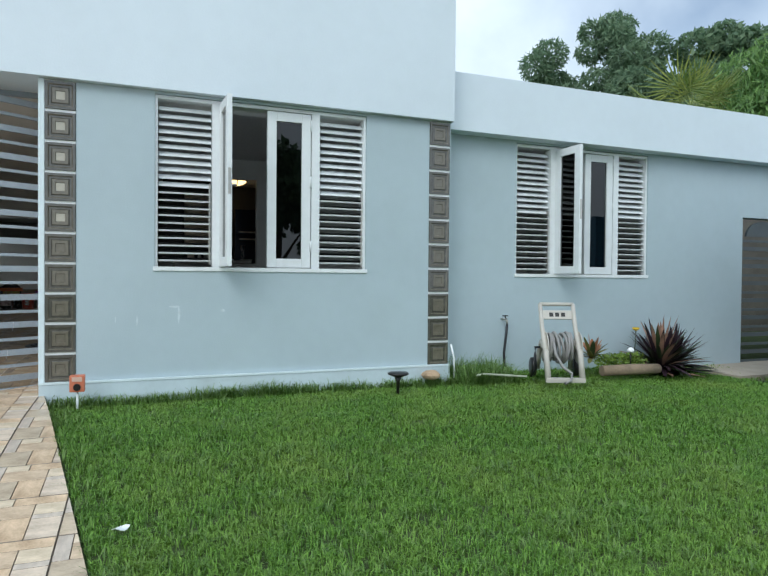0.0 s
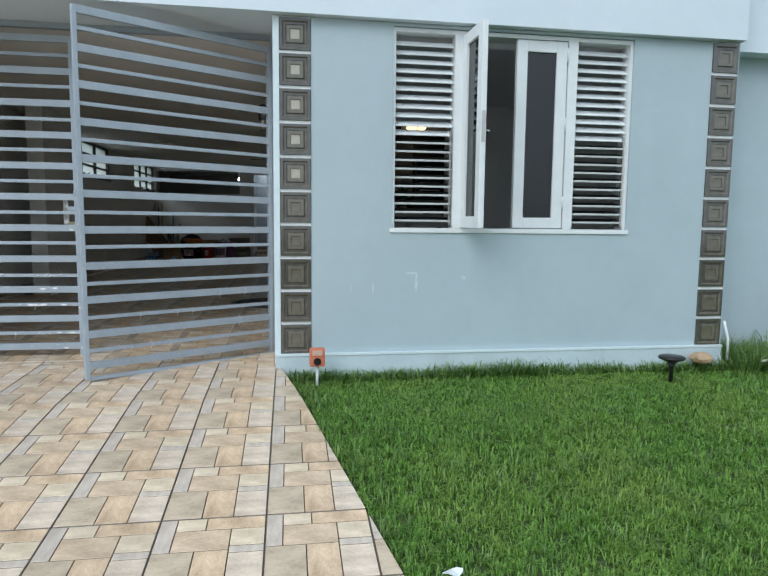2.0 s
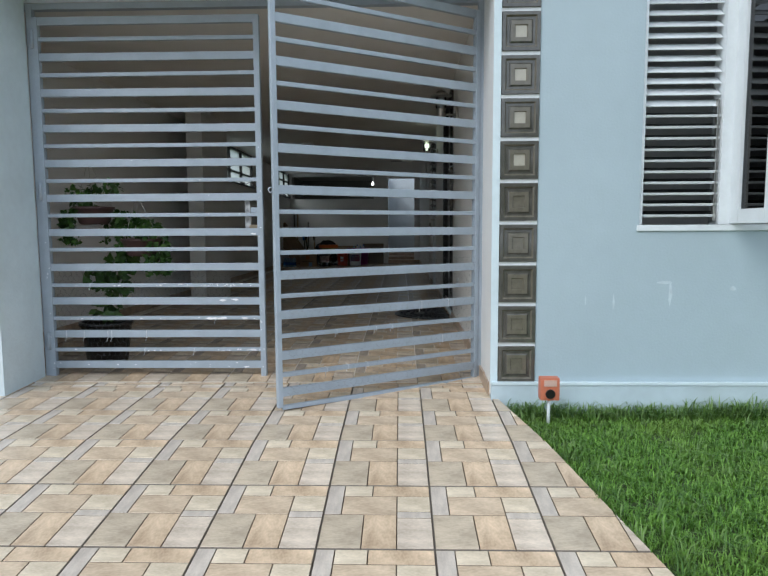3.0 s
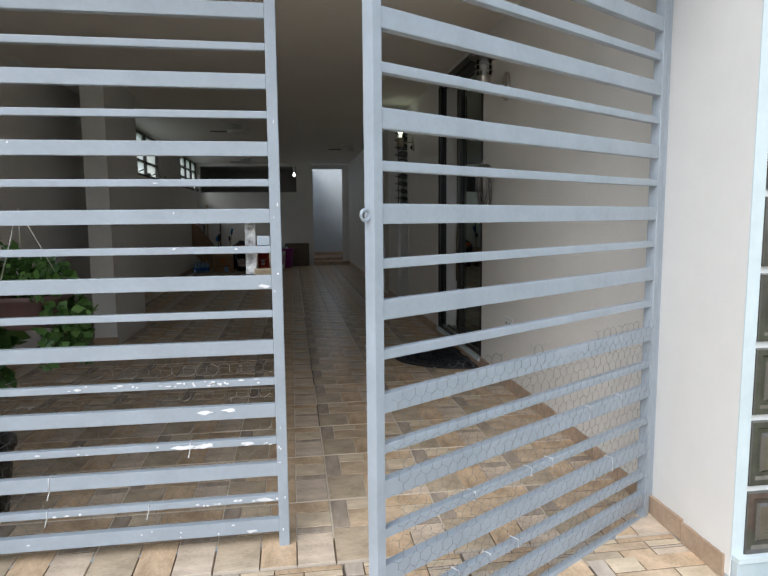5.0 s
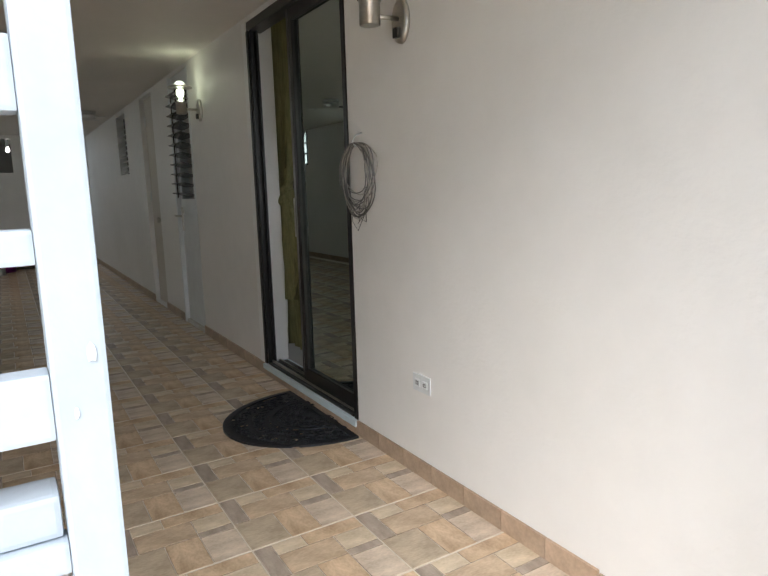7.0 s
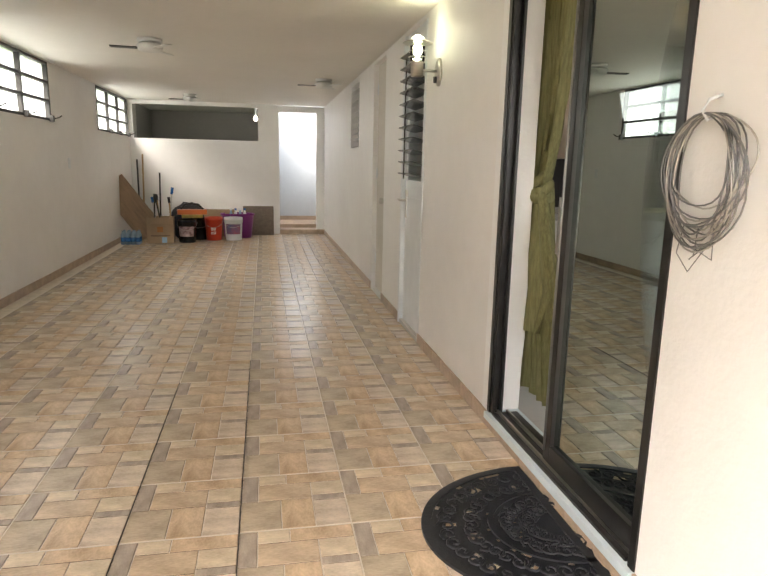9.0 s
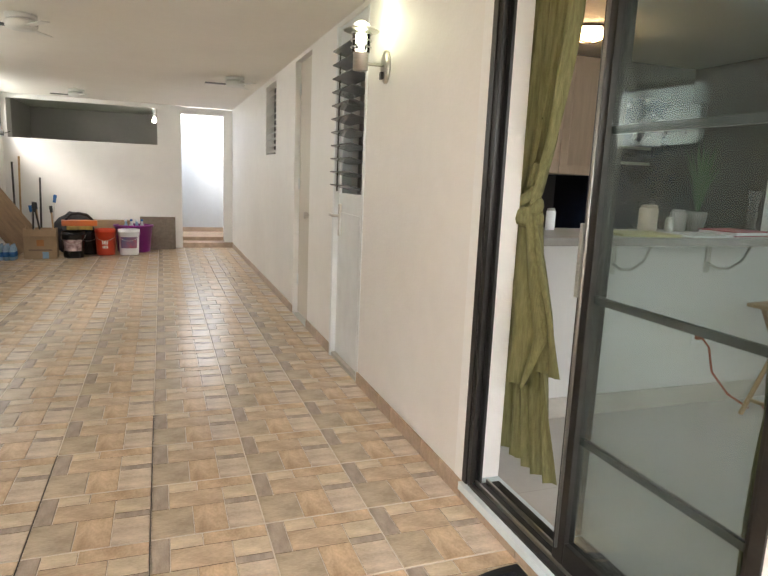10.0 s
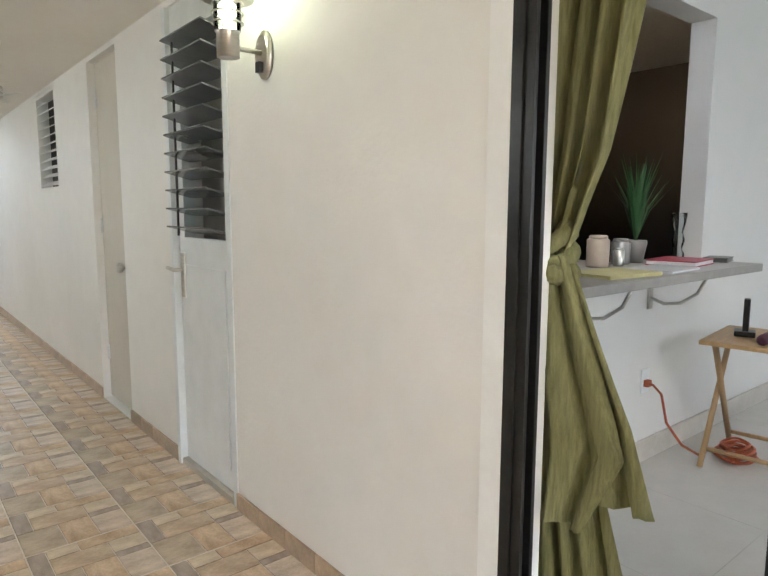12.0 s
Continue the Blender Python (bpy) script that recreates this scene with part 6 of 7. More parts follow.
part("pot", bm, mat("grey_ceramic", (0.22, 0.21, 0.20), 0.35, var=0.1), gp)
rg = random.Random(41)
bm = bmesh.new()
for k in range(60):
    a, sp, L = rg.uniform(0, 6.28), rg.uniform(0.02, 0.16), rg.uniform(0.22, 0.40)
    d = Vector((math.cos(a), math.sin(a), 0))
    s = Vector((-d.y, d.x, 0)) * 0.005
    p0, p1, p2 = Vector((0, 0, 0.09)), Vector((0, 0, 0.09 + L * 0.6)) + d * sp * 0.4, Vector((0, 0, 0.09 + L)) + d * sp
    va = [bm.verts.new(q) for q in (p0 - s, p0 + s, p1 + s, p1 - s, p2)]
    bm.faces.new(va[:4])
    bm.faces.new((va[3], va[2], va[4]))
part("foliage", bm, leafy("pot_grass", (0.02, 0.07, 0.025), (0.05, 0.13, 0.045)), gp)["kind"] = "stuff"
for x, y, r, h, m, lb in ((1.22, 4.03, 0.045, 0.13, mat("beige_ceramic", (0.36, 0.29, 0.23), 0.35, var=0.1), "beige ceramic canister on the counter"), (1.43, 4.05, 0.04, 0.11, mat("grey_ceramic", (0.22, 0.21, 0.20), 0.35, var=0.1), "grey ceramic canister on the counter"), (1.33, 4.0, 0.022, 0.075, M_STEEL, "small glass spice jar on the counter"), (0.66, 4.04, 0.022, 0.10, M_WHITE, "small white bottle on the counter")):
    e = thing("canister" if r > 0.03 else "jar", lb, "canister" if r > 0.03 else "jar", (x, y, CZ))
    bm = bmesh.new()
    lathe(bm, [(r * 0.95, 0), (r, 0.01), (r, h * 0.85), (r * 0.8, h * 0.9)], 18)
    part("body", bm, m, e)
    bm = bmesh.new()
    lathe(bm, [(r * 0.82, h * 0.88), (r * 0.82, h * 0.97), (r * 0.7, h)], 18)
    part("lid", bm, M_STEEL if r < 0.03 else m, e)
vz = thing("vase", "clear twisted glass vase on the counter", "vase", (1.91, 4.03, CZ))
bm = bmesh.new()
lathe(bm, [(0.03, 0), (0.032, 0.02), (0.02, 0.05), (0.03, 0.09), (0.02, 0.13), (0.03, 0.17), (0.036, 0.22)], 16)
part("body", bm, M_CLEARLAMP, vz)

# kitchen: tall black fridge, wall cabinet, sink tap, worktop
fr = thing("fridge", "tall navy-black refrigerator in the dark kitchen", "refrigerator", (1.97, 5.3, RF))
M_FR = mat("navy_fridge_enamel", (0.007, 0.014, 0.030), 0.25, var=0.1)
part("body", bx(0, 0.89, 0.06, 0.75, 0.0, 1.78, bevel=0.01), M_FR, fr)
for z0, z1 in ((0.05, 1.35), (1.37, 1.77)):
    dr = part("door", bx(0.003, 0.887, 0.0, 0.055, z0, z1, bevel=0.012), M_FR, fr)
    part("handle", bx(0.06, 0.36, -0.03, -0.012, (z1 - 0.06) if z0 < 1 else z0 + 0.03, (z1 - 0.04) if z0 < 1 else z0 + 0.05, bevel=0.004), M_STEEL, dr)
wc = thing("wall_cabinet", "beige wooden kitchen wall cabinet", "cabinet", (1.22, 5.3, 1.25))
M_CAB = mat("beige_cabinet_wood", (0.48, 0.38, 0.28), 0.45, var=0.1, scale=4, stretch=(8, 8, 1))
part("body", bx(0, 0.7, 0.02, 0.35, 0, 0.8, bevel=0.003), M_CAB, wc)
for a in (0.0, 0.352):
    dr = part("door", bx(a + 0.002, a + 0.346, 0.0, 0.018, 0.003, 0.797, bevel=0.003), M_CAB, wc)
    part("panel", bx(a + 0.06, a + 0.288, -0.006, 0.0, 0.06, 0.74, bevel=0.002), M_CAB, dr)
solo("wall_kitchen_partition", bx(0.9, 1.80, 5.651, 5.75, RF, 2.36), M_UNLIT, "kitchen wall behind the cabinet, darkness put into its colour", "wall", kind="structure")
wk = thing("kitchen_worktop", "grey worktop over pale base cabinets", "worktop", (0.22, 4.13, RF))
part("base_cabinet", bx(0, 1.7, 0.0, 0.5, 0, 0.84), M_CAB, wk)
part("worktop", bx(-0.0, 1.72, 0.0, 0.52, 0.84, 0.876, bevel=0.003), MATS["grey_laminate"], wk)
fa = thing("kitchen_tap", "dark curved kitchen tap over the sink", "tap", (0.52, 4.45, RF + 0.876))
bm = bmesh.new()
tube(bm, [(0, 0, 0), (0, 0, 0.24)] + [(0.07 - 0.07 * math.cos(a), 0, 0.24 + 0.07 * math.sin(a)) for a in [math.pi * k / 10 for k in range(1, 11)]] + [(0.145, 0, 0.18)], 0.011, 10)
part("spout", bm, M_BLACK, fa)
bm = bmesh.new()
lathe(bm, [(0.024, 0), (0.024, 0.03), (0.012, 0.05)], 14)
part("tap_base", bm, M_BLACK, fa)
kl = thing("ceiling_light", "lit amber glass bowl ceiling light in the kitchen", "ceiling light", (2.05, 5.75, 2.36))
bm = bmesh.new()
lathe(bm, [(0.02, -0.10), (0.09, -0.085), (0.14, -0.055), (0.16, -0.02)], 26)
part("bowl", bm, mat("lit_amber_glass", (1.0, 0.62, 0.26), 0.4, var=0.05, emit=2.2), kl)
bm = bmesh.new()
lathe(bm, [(0.165, -0.022), (0.165, -0.008), (0.10, 0.0)], 26)
part("rim", bm, M_BRONZE, kl)
for k in range(2):
    bm = bmesh.new()
    tube(bm, [(0.17 * math.cos(a) * (1 if k else 0.05), 0.17 * math.cos(a) * (0.05 if k else 1), -0.022 - 0.085 * math.sin(a)) for a in [math.pi * q / 14 for q in range(15)]], 0.006, 6)
    part("strap", bm, M_BRONZE, kl)
kp = new("kitchen_light", bpy.data.lights.new("kitchen_light", "POINT"))
kp.data.energy, kp.data.color, kp.data.shadow_soft_size = 0.4, (1.0, 0.72, 0.42), 0.12
kp.location = (2.05, 5.75, 2.18)

# folding tray table with phone, case and cord
M_OAK = mat("pale_oak", (0.42, 0.27, 0.13), 0.45, var=0.15, scale=5, stretch=(1, 10, 1), bump=0.05)
tt = thing("tray_table", "folding pale oak tray table with crossed legs", "table", (1.97, 3.66, RF - 0.0), 8)
bm = bmesh.new()
box(bm, -0.25, 0.25, -0.19, 0.19, 0.565, 0.585, bevel=0.006)
part("tabletop", bm, M_OAK, tt)
for yy in (-0.15, 0.15):
    for s in (-1, 1):
        bm = bmesh.new()
        tube(bm, [(-0.21 * s, yy + 0.012 * s, 0.0), (0.19 * s, yy + 0.012 * s, 0.565)], 0.013, 8)
        part("leg", bm, M_OAK, tt)
for s in (-1, 1):
    bm = bmesh.new()
    tube(bm, [(-0.16 * s, -0.15, 0.075), (-0.16 * s, 0.15, 0.075)], 0.010, 8)
    part("stretcher", bm, M_OAK, tt)
ph = thing("cordless_phone", "black cordless phone standing in its cradle", "phone", (1.95, 3.72, RF + 0.586), 20)
part("cradle", bx(-0.045, 0.045, -0.04, 0.045, 0, 0.025, bevel=0.008), M_BLACK, ph)
hs = part("handset", bx(-0.024, 0.024, -0.012, 0.014, 0.02, 0.17, bevel=0.008), M_BLACK, ph)
part("screen", bx(-0.016, 0.016, -0.0135, -0.0122, 0.115, 0.15), MATS["grey_paper"], hs)
for i in range(4):
    for j in range(3):
        part("key", bx(-0.016 + 0.0115 * j, -0.008 + 0.0115 * j, -0.0138, -0.0122, 0.045 + 0.015 * i, 0.054 + 0.015 * i), MATS["grey_paper"], hs)
cs = thing("glasses_case", "dark plum glasses case on the tray table", "case", (1.86, 3.60, RF + 0.586), 5)
bm = bmesh.new()
tube(bm, [(-0.085, 0, 0.022), (-0.075, 0, 0.022), (0.075, 0, 0.022), (0.085, 0, 0.022)], [0.012, 0.024, 0.024, 0.012], 12)
part("shell", bm, mat("plum_leather", (0.06, 0.012, 0.03), 0.4, var=0.2), cs)
wo = thing("wall_outlet", "white outlet with an orange cord plugged in", "outlet", (1.60, 3.998, 0.43))
part("cover_plate", bx(-0.035, 0.035, -0.006, 0.0, -0.055, 0.055, bevel=0.002), M_WHITE, wo)
part("socket", bx(-0.016, 0.016, -0.009, -0.006, -0.035, -0.005, bevel=0.003), M_WHITE, wo)
M_ORANGE = mat("orange_cord", (0.36, 0.075, 0.025), 0.5, var=0.12)
ec = thing("extension_cord", "orange extension cord coiled under the tray table", "cord", (1.99, 3.72, RF))
bm = bmesh.new()
tube(bm, [(-0.39, 0.27, 0.37), (-0.40, 0.23, 0.37), (-0.38, 0.20, 0.33), (-0.36, 0.18, 0.2), (-0.26, 0.15, 0.08), (-0.16, 0.1, 0.015)], 0.006, 7)
box(bm, -0.407, -0.373, 0.25, 0.275, 0.355, 0.385, bevel=0.004)
part("lead", bm, M_ORANGE, ec)
rg = random.Random(51)
for k in range(9):
    bm = bmesh.new()
    r0, cx_, cy_ = rg.uniform(0.065, 0.11), rg.uniform(-0.03, 0.03), rg.uniform(-0.03, 0.03)
    tube(bm, [(cx_ + r0 * math.cos(a), cy_ + r0 * 0.7 * math.sin(a), 0.008 + 0.006 * k + 0.004 * math.sin(3 * a)) for a in [2 * math.pi * q / 24 for q in range(25)]], 0.006, 6, cap=False)
    part("coil", bm, M_ORANGE, ec)

# ---- olive curtain, knotted at half height ----
cu = thing("curtain", "olive green gauze curtain tied in a knot", "curtain", (0.205, 3.3, RF))


def drape(name, rows, folds, amp, label="", x_off=0.0, seed=0):
    """A hanging sheet: rows of (height, far edge, near edge, fold depth factor)."""
    bm = bmesh.new()
    n, prev, m = folds * 8, None, 46
    hs_ = np.linspace(rows[0][0], rows[-1][0], m)
    order = sorted(rows)
    col = lambda i, h: float(np.interp(h, [r[0] for r in order], [r[i] for r in order]))
    for h in hs_:
        far, near, am = col(1, h), col(2, h), col(3, h)
        row = []
        for k in range(n + 1):
            s = k / n
            ph_ = 2 * math.pi * folds * s
            wob = 0.35 * math.sin(1.7 * h * 3 + 5 * s + seed)
            y = far + (near - far) * (s + 0.018 * math.sin(ph_ * 2 + h * 4))
            x = x_off + amp * am * (math.sin(ph_ + wob + 0.5 * math.sin(h * 5 + seed)) + 0.35 * math.sin(2.3 * ph_ + 3 * h))
            row.append(bm.verts.new((x, y - 3.3, h - RF + (0.004 * math.sin(1.3 * s * 6.28) if h == hs_[-1] else 0))))
        if prev:
            for k in range(n):
                bm.faces.new((prev[k], prev[k + 1], row[k + 1], row[k])).smooth = True
        prev = row
    ob = part(name, bm, M_CURTAIN, cu, label)
    return ob


drape("upper_drape", [(2.10, 3.68, 3.30, 1.0), (1.7, 3.68, 3.325, 1.0), (1.32, 3.67, 3.39, 1.0), (1.16, 3.65, 3.45, 0.9), (1.08, 3.62, 3.49, 0.7)], 6, 0.03)
drape("lower_drape", [(1.09, 3.61, 3.49, 0.6), (0.9, 3.64, 3.46, 0.9), (0.6, 3.66, 3.39, 1.0), (0.13, 3.67, 3.27, 1.1)], 5, 0.022, x_off=0.03, seed=2)
drape("tail", [(1.09, 3.57, 3.475, 0.5), (0.9, 3.56, 3.40, 0.9), (0.65, 3.54, 3.31, 1.0), (0.45, 3.53, 3.40, 1.1)], 2, 0.024, x_off=-0.03, seed=4)
drape("tail", [(1.09, 3.54, 3.475, 0.5), (0.9, 3.50, 3.385, 0.9), (0.72, 3.46, 3.30, 1.0), (0.53, 3.43, 3.245, 1.1)], 2, 0.024, x_off=-0.005, seed=7)
bm = bmesh.new()
for k in range(3):
    tube(bm, [(0.04 * math.cos(a) - 0.01, 0.245 + 0.065 * math.sin(a) + 0.006 * k, 1.02 + 0.028 * k + 0.03 * math.sin(a + k)) for a in [2 * math.pi * q / 18 for q in range(19)]], [0.024 + 0.005 * math.sin(q * 1.3 + k) for q in range(19)], 10, cap=False)
part("knot", bm, M_CURTAIN, cu)

cu = thing("curtain", "olive green gauze curtain hanging straight behind the glass", "curtain", (0.22, 3.3, RF))
drape("drape", [(2.10, 2.56, 2.20, 1.0), (1.0, 2.54, 2.20, 1.0), (0.07, 2.56, 2.20, 1.1)], 7, 0.025, seed=6)

# ---- clutter along the back wall ----
M_CARD = mat("brown_cardboard", (0.36, 0.25, 0.15), 0.8, var=0.12, scale=5)
wb = thing("water_pack", "shrink-wrapped pack of blue water bottles", "bottle pack", (-2.86, 10.15, 0.0))
M_BLUEPL = mat("blue_plastic", (0.04, 0.16, 0.42), 0.25, var=0.3, scale=12)
M_CLRPL = mat("clear_blue_plastic", (0.30, 0.45, 0.60), 0.15, var=0.2)
for i in range(4):
    for j in range(3):
        bm = bmesh.new()
        lathe(bm, [(0.028, 0.0), (0.031, 0.01), (0.031, 0.12), (0.026, 0.14), (0.014, 0.17), (0.014, 0.19)], 12, (-0.10 + 0.066 * i, -0.06 + 0.066 * j, 0))
        b_ = part("bottle", bm, M_CLRPL, wb)
        bm = bmesh.new()
        lathe(bm, [(0.032, 0.04), (0.032, 0.10)], 12, (-0.10 + 0.066 * i, -0.06 + 0.066 * j, 0))
        part("label_band", bm, M_BLUEPL, b_)
brd = bmesh.new()
box(brd, -0.19, 0.19, -0.012, 0.012, 0.0, 0.92, bevel=0.003)
b_ = solo("board", brd, mat("worn_plywood", (0.30, 0.20, 0.12), 0.7, var=0.25, scale=4, stretch=(6, 6, 1), stain=0.6), "worn brown board leaning against the side wall", "board")
b_.matrix_basis = pose(-2.62, 10.42, 0.12, -8, -36, 6)
bxx = thing("cardboard_box", "open brown cardboard box full of tools", "box", (-2.48, 10.32, 0.0), 3)
for q in ((-0.18, 0.18, -0.13, -0.126), (-0.18, 0.18, 0.126, 0.13), (-0.18, -0.176, -0.126, 0.126), (0.176, 0.18, -0.126, 0.126)):
    part("panel", bx(q[0], q[1], q[2], q[3], 0.0, 0.37), M_CARD, bxx)
part("panel", bx(-0.176, 0.176, -0.126, 0.126, 0.0, 0.005), M_CARD, bxx)
fp = part("flap", bx(-0.18, 0.18, -0.09, 0.0, -0.002, 0.002), M_CARD, bxx)
fp.matrix_basis = pose(0, -0.13, 0.37, 70)
part("print_mark", bx(-0.04, 0.04, -0.1315, -0.1303, 0.16, 0.24), mat("orange_print", (0.42, 0.17, 0.05), 0.7), bxx)
for k in range(2):
    part("text_bar", bx(-0.13, 0.13, -0.1315, -0.1303, 0.10 - 0.0 * k, 0.12), mat("brown_print", (0.2, 0.13, 0.08), 0.7), bxx) if k == 0 else part("sticker", bx(0.02, 0.09, -0.132, -0.1303, 0.005, 0.09), M_CLRPL, bxx)
rg = random.Random(61)
for k in range(6):
    e = thing("hand_tool", "long-handled hand tool standing in the cardboard box", "tool", (-2.58 + 0.05 * k, 10.32 + 0.02 * (k % 3), 0.01), 0, group="tools in the box")
    L, dx_, dy_ = rg.uniform(0.5, 0.72), rg.uniform(-0.16, 0.16), rg.uniform(-0.05, 0.1)
    bm = bmesh.new()
    tube(bm, [(0, 0, 0), (dx_, dy_, L)], 0.011, 7)
    part("shaft", bm, (M_BRONZE, M_STEEL, M_OAK)[k % 3], e)
    bm = bmesh.new()
    tube(bm, [(dx_ * 0.98, dy_ * 0.98, L * 0.98), (dx_ * 1.2, dy_ * 1.2, L * 1.12)], [0.018, 0.02], 8)
    part("grip", bm, (M_BLACK, M_BLUEPL, M_DARKMETAL)[k % 3], e)
for x, y, L, lx in ((-2.92, 11.2, 1.18, -0.03), (-2.87, 11.24, 1.26, 0.0), (-2.62, 11.2, 0.98, 0.0)):
    e = thing("broom", "broom leaning on the back wall", "broom", (x, y, 0.0), group="brooms")
    bm = bmesh.new()
    tube(bm, [(0, 0, 0.12), (lx, 0.13, L)], 0.013, 8)
    part("handle", bm, M_OAK if L > 1.2 else M_DARKMETAL, e)
    part("brush_head", bx(-0.11, 0.11, -0.03, 0.03, 0.07, 0.12, bevel=0.006), M_BLACK, e)
    part("bristles", bx(-0.11, 0.11, -0.035, 0.035, 0.0, 0.07, bevel=0.004), M_BRONZE, e)


def bucket(label, x, y, r, h, m, band=None, lid=None):
    e = thing("bucket", label, "bucket", (x, y, 0), group="paint buckets")
    bm = bmesh.new()
    lathe(bm, [(r * 0.86, 0.0), (r * 0.88, 0.01), (r, h * 0.88), (r * 1.05, h * 0.89), (r * 1.05, h * 0.93), (r * 1.01, h * 0.94), (r * 1.04, h), (r * 0.96, h), (r * 0.92, h * 0.9)], 26)
    part("body", bm, m, e)
    if band:
        bm = bmesh.new()
        n = 14
        A = []
        for k in range(n + 1):
            a = math.radians(-90 - 52 + 104 * k / n)
            A.append([bm.verts.new((rr * math.cos(a), rr * math.sin(a), z)) for z, rr in ((h * 0.28, r * 0.935), (h * 0.72, r * 0.988))])
        for p, q in zip(A, A[1:]):
            bm.faces.new((p[0], q[0], q[1], p[1]))
        part("label_band", bm, band, e)
    bm = bmesh.new()
    tube(bm, [(r * 1.04 * math.cos(a), r * 0.25 - r * 1.25 * abs(math.sin(a)), h * 0.86 - 0.10 * math.sin(a)) for a in [math.pi * q / 14 for q in range(15)]], 0.003, 6)
    part("bail_handle", bm, M_STEEL, e)
    if lid:
        bm = bmesh.new()
        lathe(bm, [(r * 1.0, h), (r * 1.0, h + 0.012), (r * 0.9, h + 0.014)], 26)
        part("lid", bm, lid, e)
    return e


M_REDB = mat("red_orange_plastic", (0.62, 0.06, 0.025), 0.35, var=0.06)
M_BLKB = mat("black_plastic", (0.015, 0.014, 0.015), 0.25, var=0.2)
M_PURP = mat("purple_plastic", (0.22, 0.02, 0.20), 0.35, var=0.08)
bucket("black plastic bucket with a dark red printed label", -2.12, 10.35, 0.135, 0.33, M_BLKB, mat("dark_red_label", (0.22, 0.03, 0.05), 0.3, var=0.6, scale=14, tint=(0.5, 0.4, 0.4)))
bucket("black plastic bucket behind the tools", -1.98, 10.72, 0.135, 0.33, M_BLKB)
rb = bucket("red-orange plastic bucket with white printed shapes", -1.76, 10.62, 0.13, 0.345, M_REDB)
bm = bmesh.new()
for k in range(4):
    a0 = math.radians(-106 + 8.5 * k)
    for z0, z1 in ((0.09, 0.125), (0.145, 0.19)):
        pts = []
        for da, z in ((0, z0), (0.105, z0 + 0.012), (0.105, z1 + 0.012), (0, z1)):
            rr = 0.13 * (0.885 + 0.115 * (z / 0.305)) + 0.0025
            pts.append(bm.verts.new((rr * math.cos(a0 + da), rr * math.sin(a0 + da), z)))
        bm.faces.new(pts)
part("printed_mark", bm, M_FLAKE, rb)
bucket("white plastic bucket with a blue and red label", -1.47, 10.62, 0.135, 0.345, M_WHITE, mat("blue_red_label", (0.06, 0.2, 0.4), 0.35, var=0.3, scale=6, tint=(0.42, 0.06, 0.07)))
tb = thing("storage_tub", "purple plastic storage tub with bottles inside", "tub", (-1.42, 10.95, 0.0))
bm = bmesh.new()
lathe(bm, [(0.20, 0.0), (0.21, 0.01), (0.25, 0.36), (0.265, 0.36), (0.265, 0.38), (0.24, 0.38), (0.20, 0.05)], 30)
for v in bm.verts:
    v.co.y *= 0.75
part("body", bm, M_PURP, tb)
for k in range(4):
    e = thing("bottle", "small plastic bottle standing in the purple tub", "bottle", (-1.52 + 0.07 * k, 10.95 + 0.03 * (k % 2), 0.03), group="bottles in the tub")
    bm = bmesh.new()
    lathe(bm, [(0.03, 0.0), (0.03, 0.33), (0.015, 0.37), (0.015, 0.395)], 12)
    part("body", bm, M_WHITE if k % 2 else M_CLRPL, e)
    bm = bmesh.new()
    lathe(bm, [(0.017, 0.395), (0.017, 0.425)], 12)
    part("cap", bm, M_BLUEPL if k % 2 else M_WHITE, e)
ot = thing("tool_tray", "orange plastic tool tray across the buckets", "tray", (-2.06, 10.52, 0.345), 8)
part("tray", bx(-0.21, 0.21, -0.09, 0.09, 0.05, 0.12, bevel=0.012), mat("orange_plastic", (0.66, 0.15, 0.02), 0.4), ot)
part("case", bx(-0.15, 0.15, -0.08, 0.08, 0.0, 0.05, bevel=0.006), mat("yellow_black_case", (0.40, 0.28, 0.05), 0.5, var=0.5, scale=14), ot)
bm = bmesh.new()
tube(bm, [(-0.16, 0, 0.12), (-0.1, 0.03, 0.19), (0.0, 0.02, 0.21), (0.1, 0.02, 0.18), (0.16, 0, 0.12)], 0.018, 8)
part("cable_bundle", bm, M_BLACK, ot)
tb2 = thing("duffel_bag", "dark cloth bag slumped behind the buckets", "bag", (-2.15, 10.80, 0.0))
bm = bmesh.new()
bmesh.ops.create_icosphere(bm, subdivisions=3, radius=0.24)
for v in bm.verts:
    v.co = Vector((v.co.x * 1.1, v.co.y * 0.7, max(v.co.z, -0.2) * 1.25)) * (1 + 0.22 * noise.noise(v.co * 7)) + Vector((0, 0, 0.25))
part("body", bm, mat("dark_cloth", (0.03, 0.03, 0.035), 0.85, var=0.3, bump=0.3), tb2)
gm = thing("floor_mat", "grey-brown ribbed mat leaning on the back wall", "mat", (-1.10, 11.22, 0.0))
mm = part("panel", bx(-0.245, 0.245, -0.008, 0.008, 0.0, 0.48, bevel=0.002), mat("grey_brown_mat", (0.20, 0.16, 0.125), 0.85, var=0.2, scale=30), gm)
mm.matrix_basis = pose(0, 0, 0, -14)
bm = bmesh.new()
for k in range(24):
    box(bm, -0.24, 0.24, -0.0105, -0.008, 0.01 + 0.0195 * k, 0.02 + 0.0195 * k)
rb_ = part("ribs", bm, MATS["grey_brown_mat"], mm)
rb_["kind"] = "stuff"
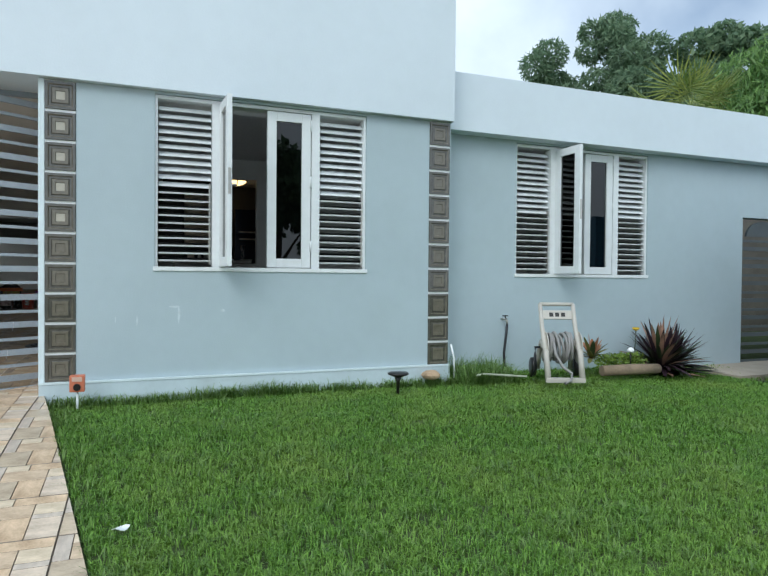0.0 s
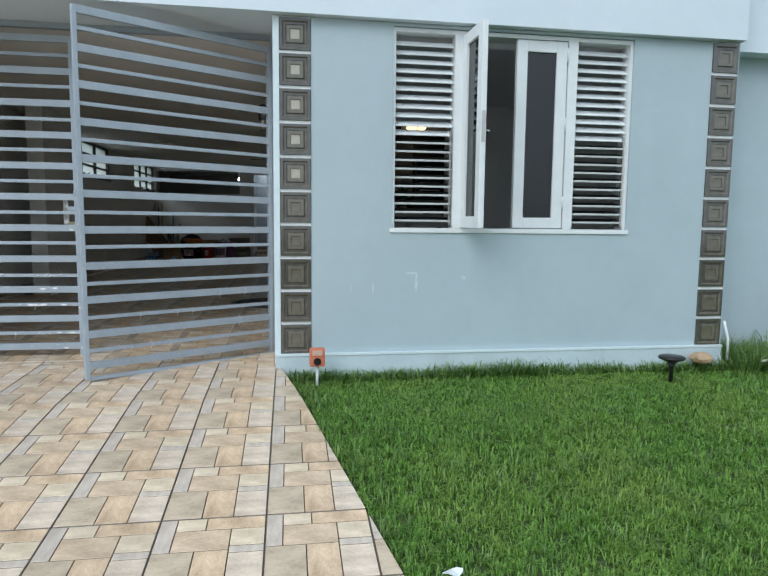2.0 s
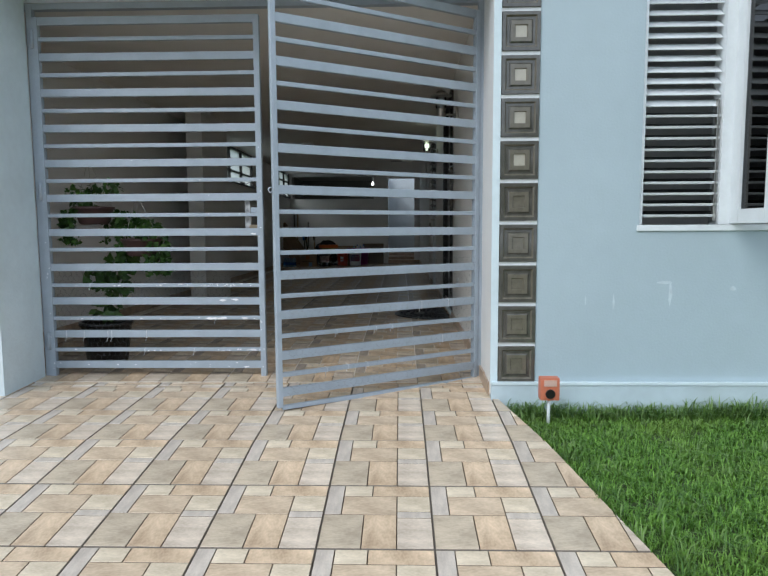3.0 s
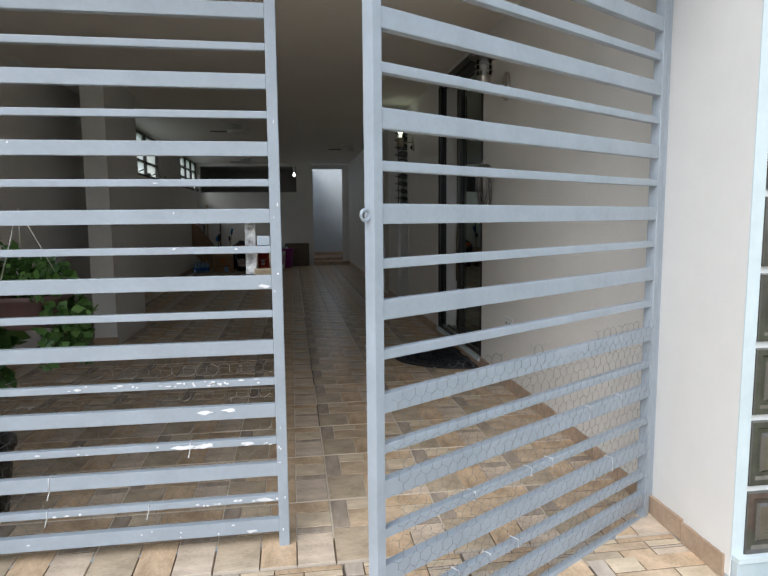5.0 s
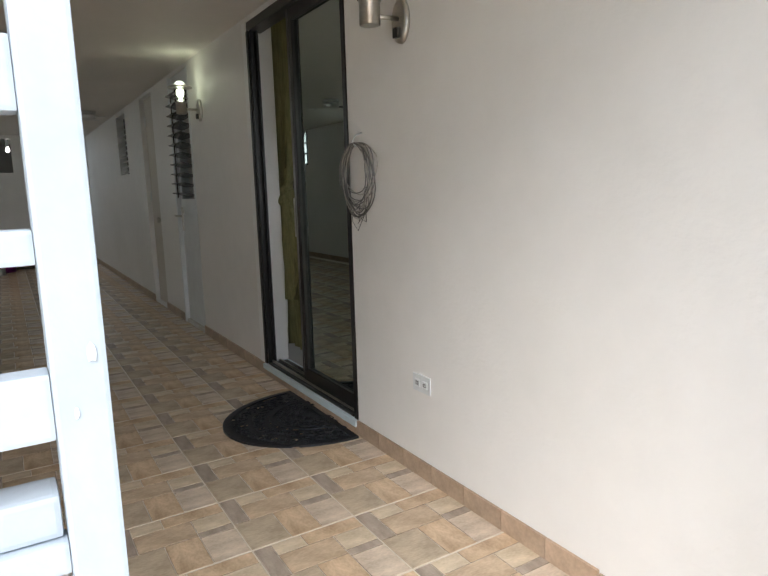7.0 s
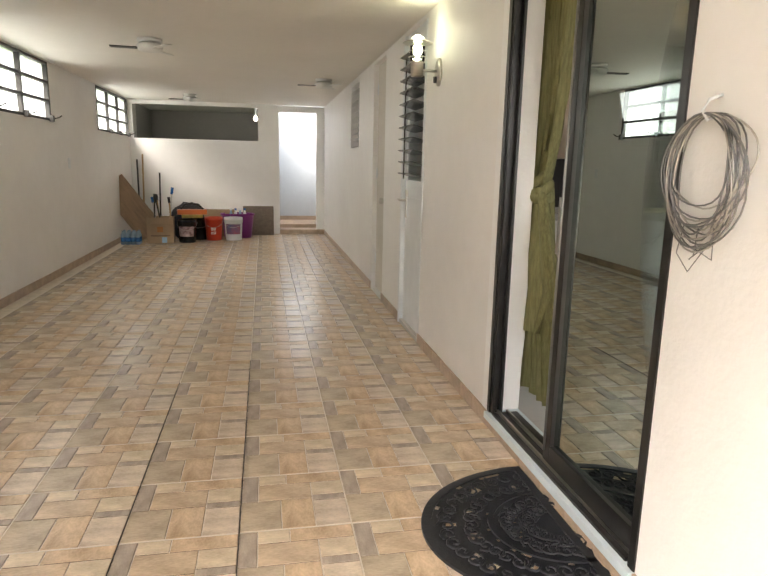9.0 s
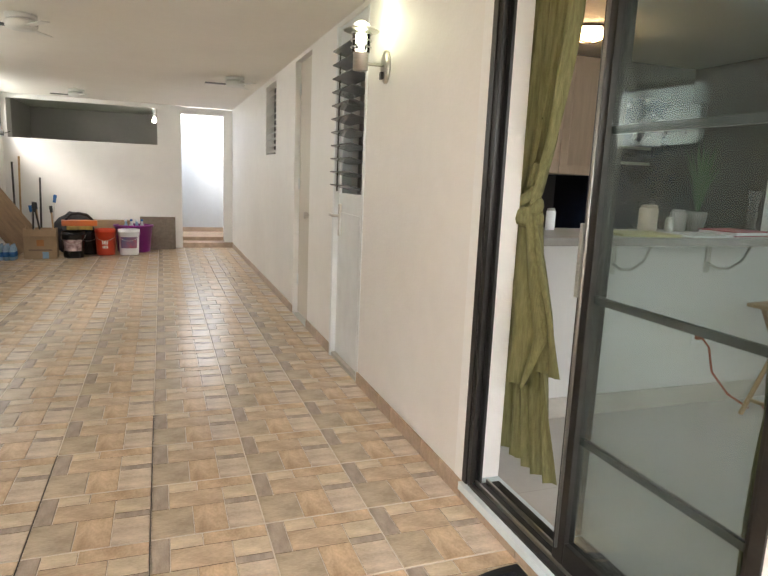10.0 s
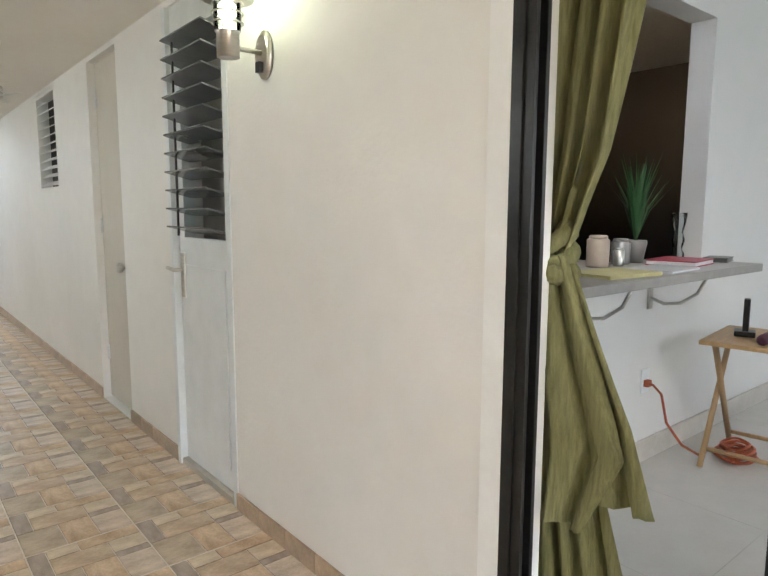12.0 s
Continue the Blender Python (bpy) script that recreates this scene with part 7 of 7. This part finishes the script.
cb2 = thing("cardboard_box", "flat brown cardboard box behind the buckets", "box", (-1.75, 11.15, 0.0))
part("body", bx(-0.3, 0.3, -0.1, 0.1, 0.0, 0.42, bevel=0.004), M_CARD, cb2)
part("tape", bx(-0.3, 0.3, -0.025, 0.025, 0.4205, 0.4215), mat("brown_tape", (0.32, 0.2, 0.1), 0.3), cb2)
ls = thing("light_switch", "white light switch on the side wall", "switch", (-3.05, 8.2, 1.12))
part("cover_plate", bx(0.0, 0.006, -0.035, 0.035, -0.055, 0.055, bevel=0.002), M_WHITE, ls)
part("toggle", bx(0.006, 0.012, -0.006, 0.006, -0.012, 0.012), M_WHITE, ls)

# ---- plants behind the closed gate leaf ----
M_IVY = leafy("ivy_leaves", (0.03, 0.08, 0.018), (0.10, 0.20, 0.04), 0.45)
M_POT = mat("brown_plastic_pot", (0.10, 0.055, 0.05), 0.5, var=0.15)


def hanging_plant(x, y, z, hook_z, seed):
    e = thing("hanging_plant", "trailing green plant in a hanging brown pot", "hanging plant", (x, y, z), group="hanging plants behind the gate")
    bm = bmesh.new()
    lathe(bm, [(0.07, -0.09), (0.085, -0.08), (0.11, 0.0), (0.118, 0.0), (0.118, 0.014), (0.105, 0.014), (0.10, -0.01)], 20)
    part("pot", bm, M_POT, e)
    for k in range(3):
        a = 2.1 * k
        bm = bmesh.new()
        tube(bm, [(0.112 * math.cos(a), 0.112 * math.sin(a), 0.01), (0, -0.04, hook_z - z)], 0.002, 5)
        part("hanger_wire", bm, M_STEEL, e)
    rg = random.Random(seed)
    cl = [(rg.uniform(-0.1, 0.1), rg.uniform(-0.08, 0.08), rg.uniform(0.0, 0.13), 0.06) for _ in range(7)]
    for k in range(6):
        a = rg.uniform(0, 6.28)
        for q in range(4):
            cl.append((0.15 * math.cos(a) + rg.uniform(-0.03, 0.03), 0.11 * math.sin(a), -0.05 * q - 0.03, 0.035))
    ob = leaf_cloud("foliage", "", (0, 0, 0), cl, 900, 0.018, M_IVY, seed, thin=0.7)
    ob.parent = e
    ob["kind"] = "stuff"


hanging_plant(-2.30, 0.57, 0.93, 1.22, 71)
hanging_plant(-2.02, 0.57, 0.74, 1.02, 72)
fp_ = thing("potted_plant", "leafy plant in a dark floor pot", "potted plant", (-2.31, 0.68, ground(0, 0.68)))
bm = bmesh.new()
lathe(bm, [(0.11, 0), (0.12, 0.01), (0.15, 0.24), (0.16, 0.24), (0.16, 0.26), (0.14, 0.26), (0.13, 0.22)], 22)
part("pot", bm, M_BLKB, fp_)
ob = leaf_cloud("foliage", "", (0, 0, 0), [(0, 0, 0.34, 0.09), (0.05, 0.02, 0.48, 0.10), (0.1, 0, 0.6, 0.10), (-0.06, 0.03, 0.52, 0.08), (0.16, 0.0, 0.66, 0.07)], 200, 0.04, M_IVY, 73, thin=0.6)
ob.parent = fp_
bm = bmesh.new()
lathe(bm, [(0.09, 0), (0.12, 0.2), (0.13, 0.2), (0.13, 0.23), (0.11, 0.23)], 20)
fp2 = solo("terracotta_pot", bm, mat("terracotta_clay", (0.42, 0.15, 0.07), 0.7, var=0.15), "terracotta pot beside the gate pillar", "pot")
fp2.location = (-2.80, -0.02, ground(-2.8, -0.02))

# ---- pieces of the floors, last ----
lay_skirting()
lay_paving()
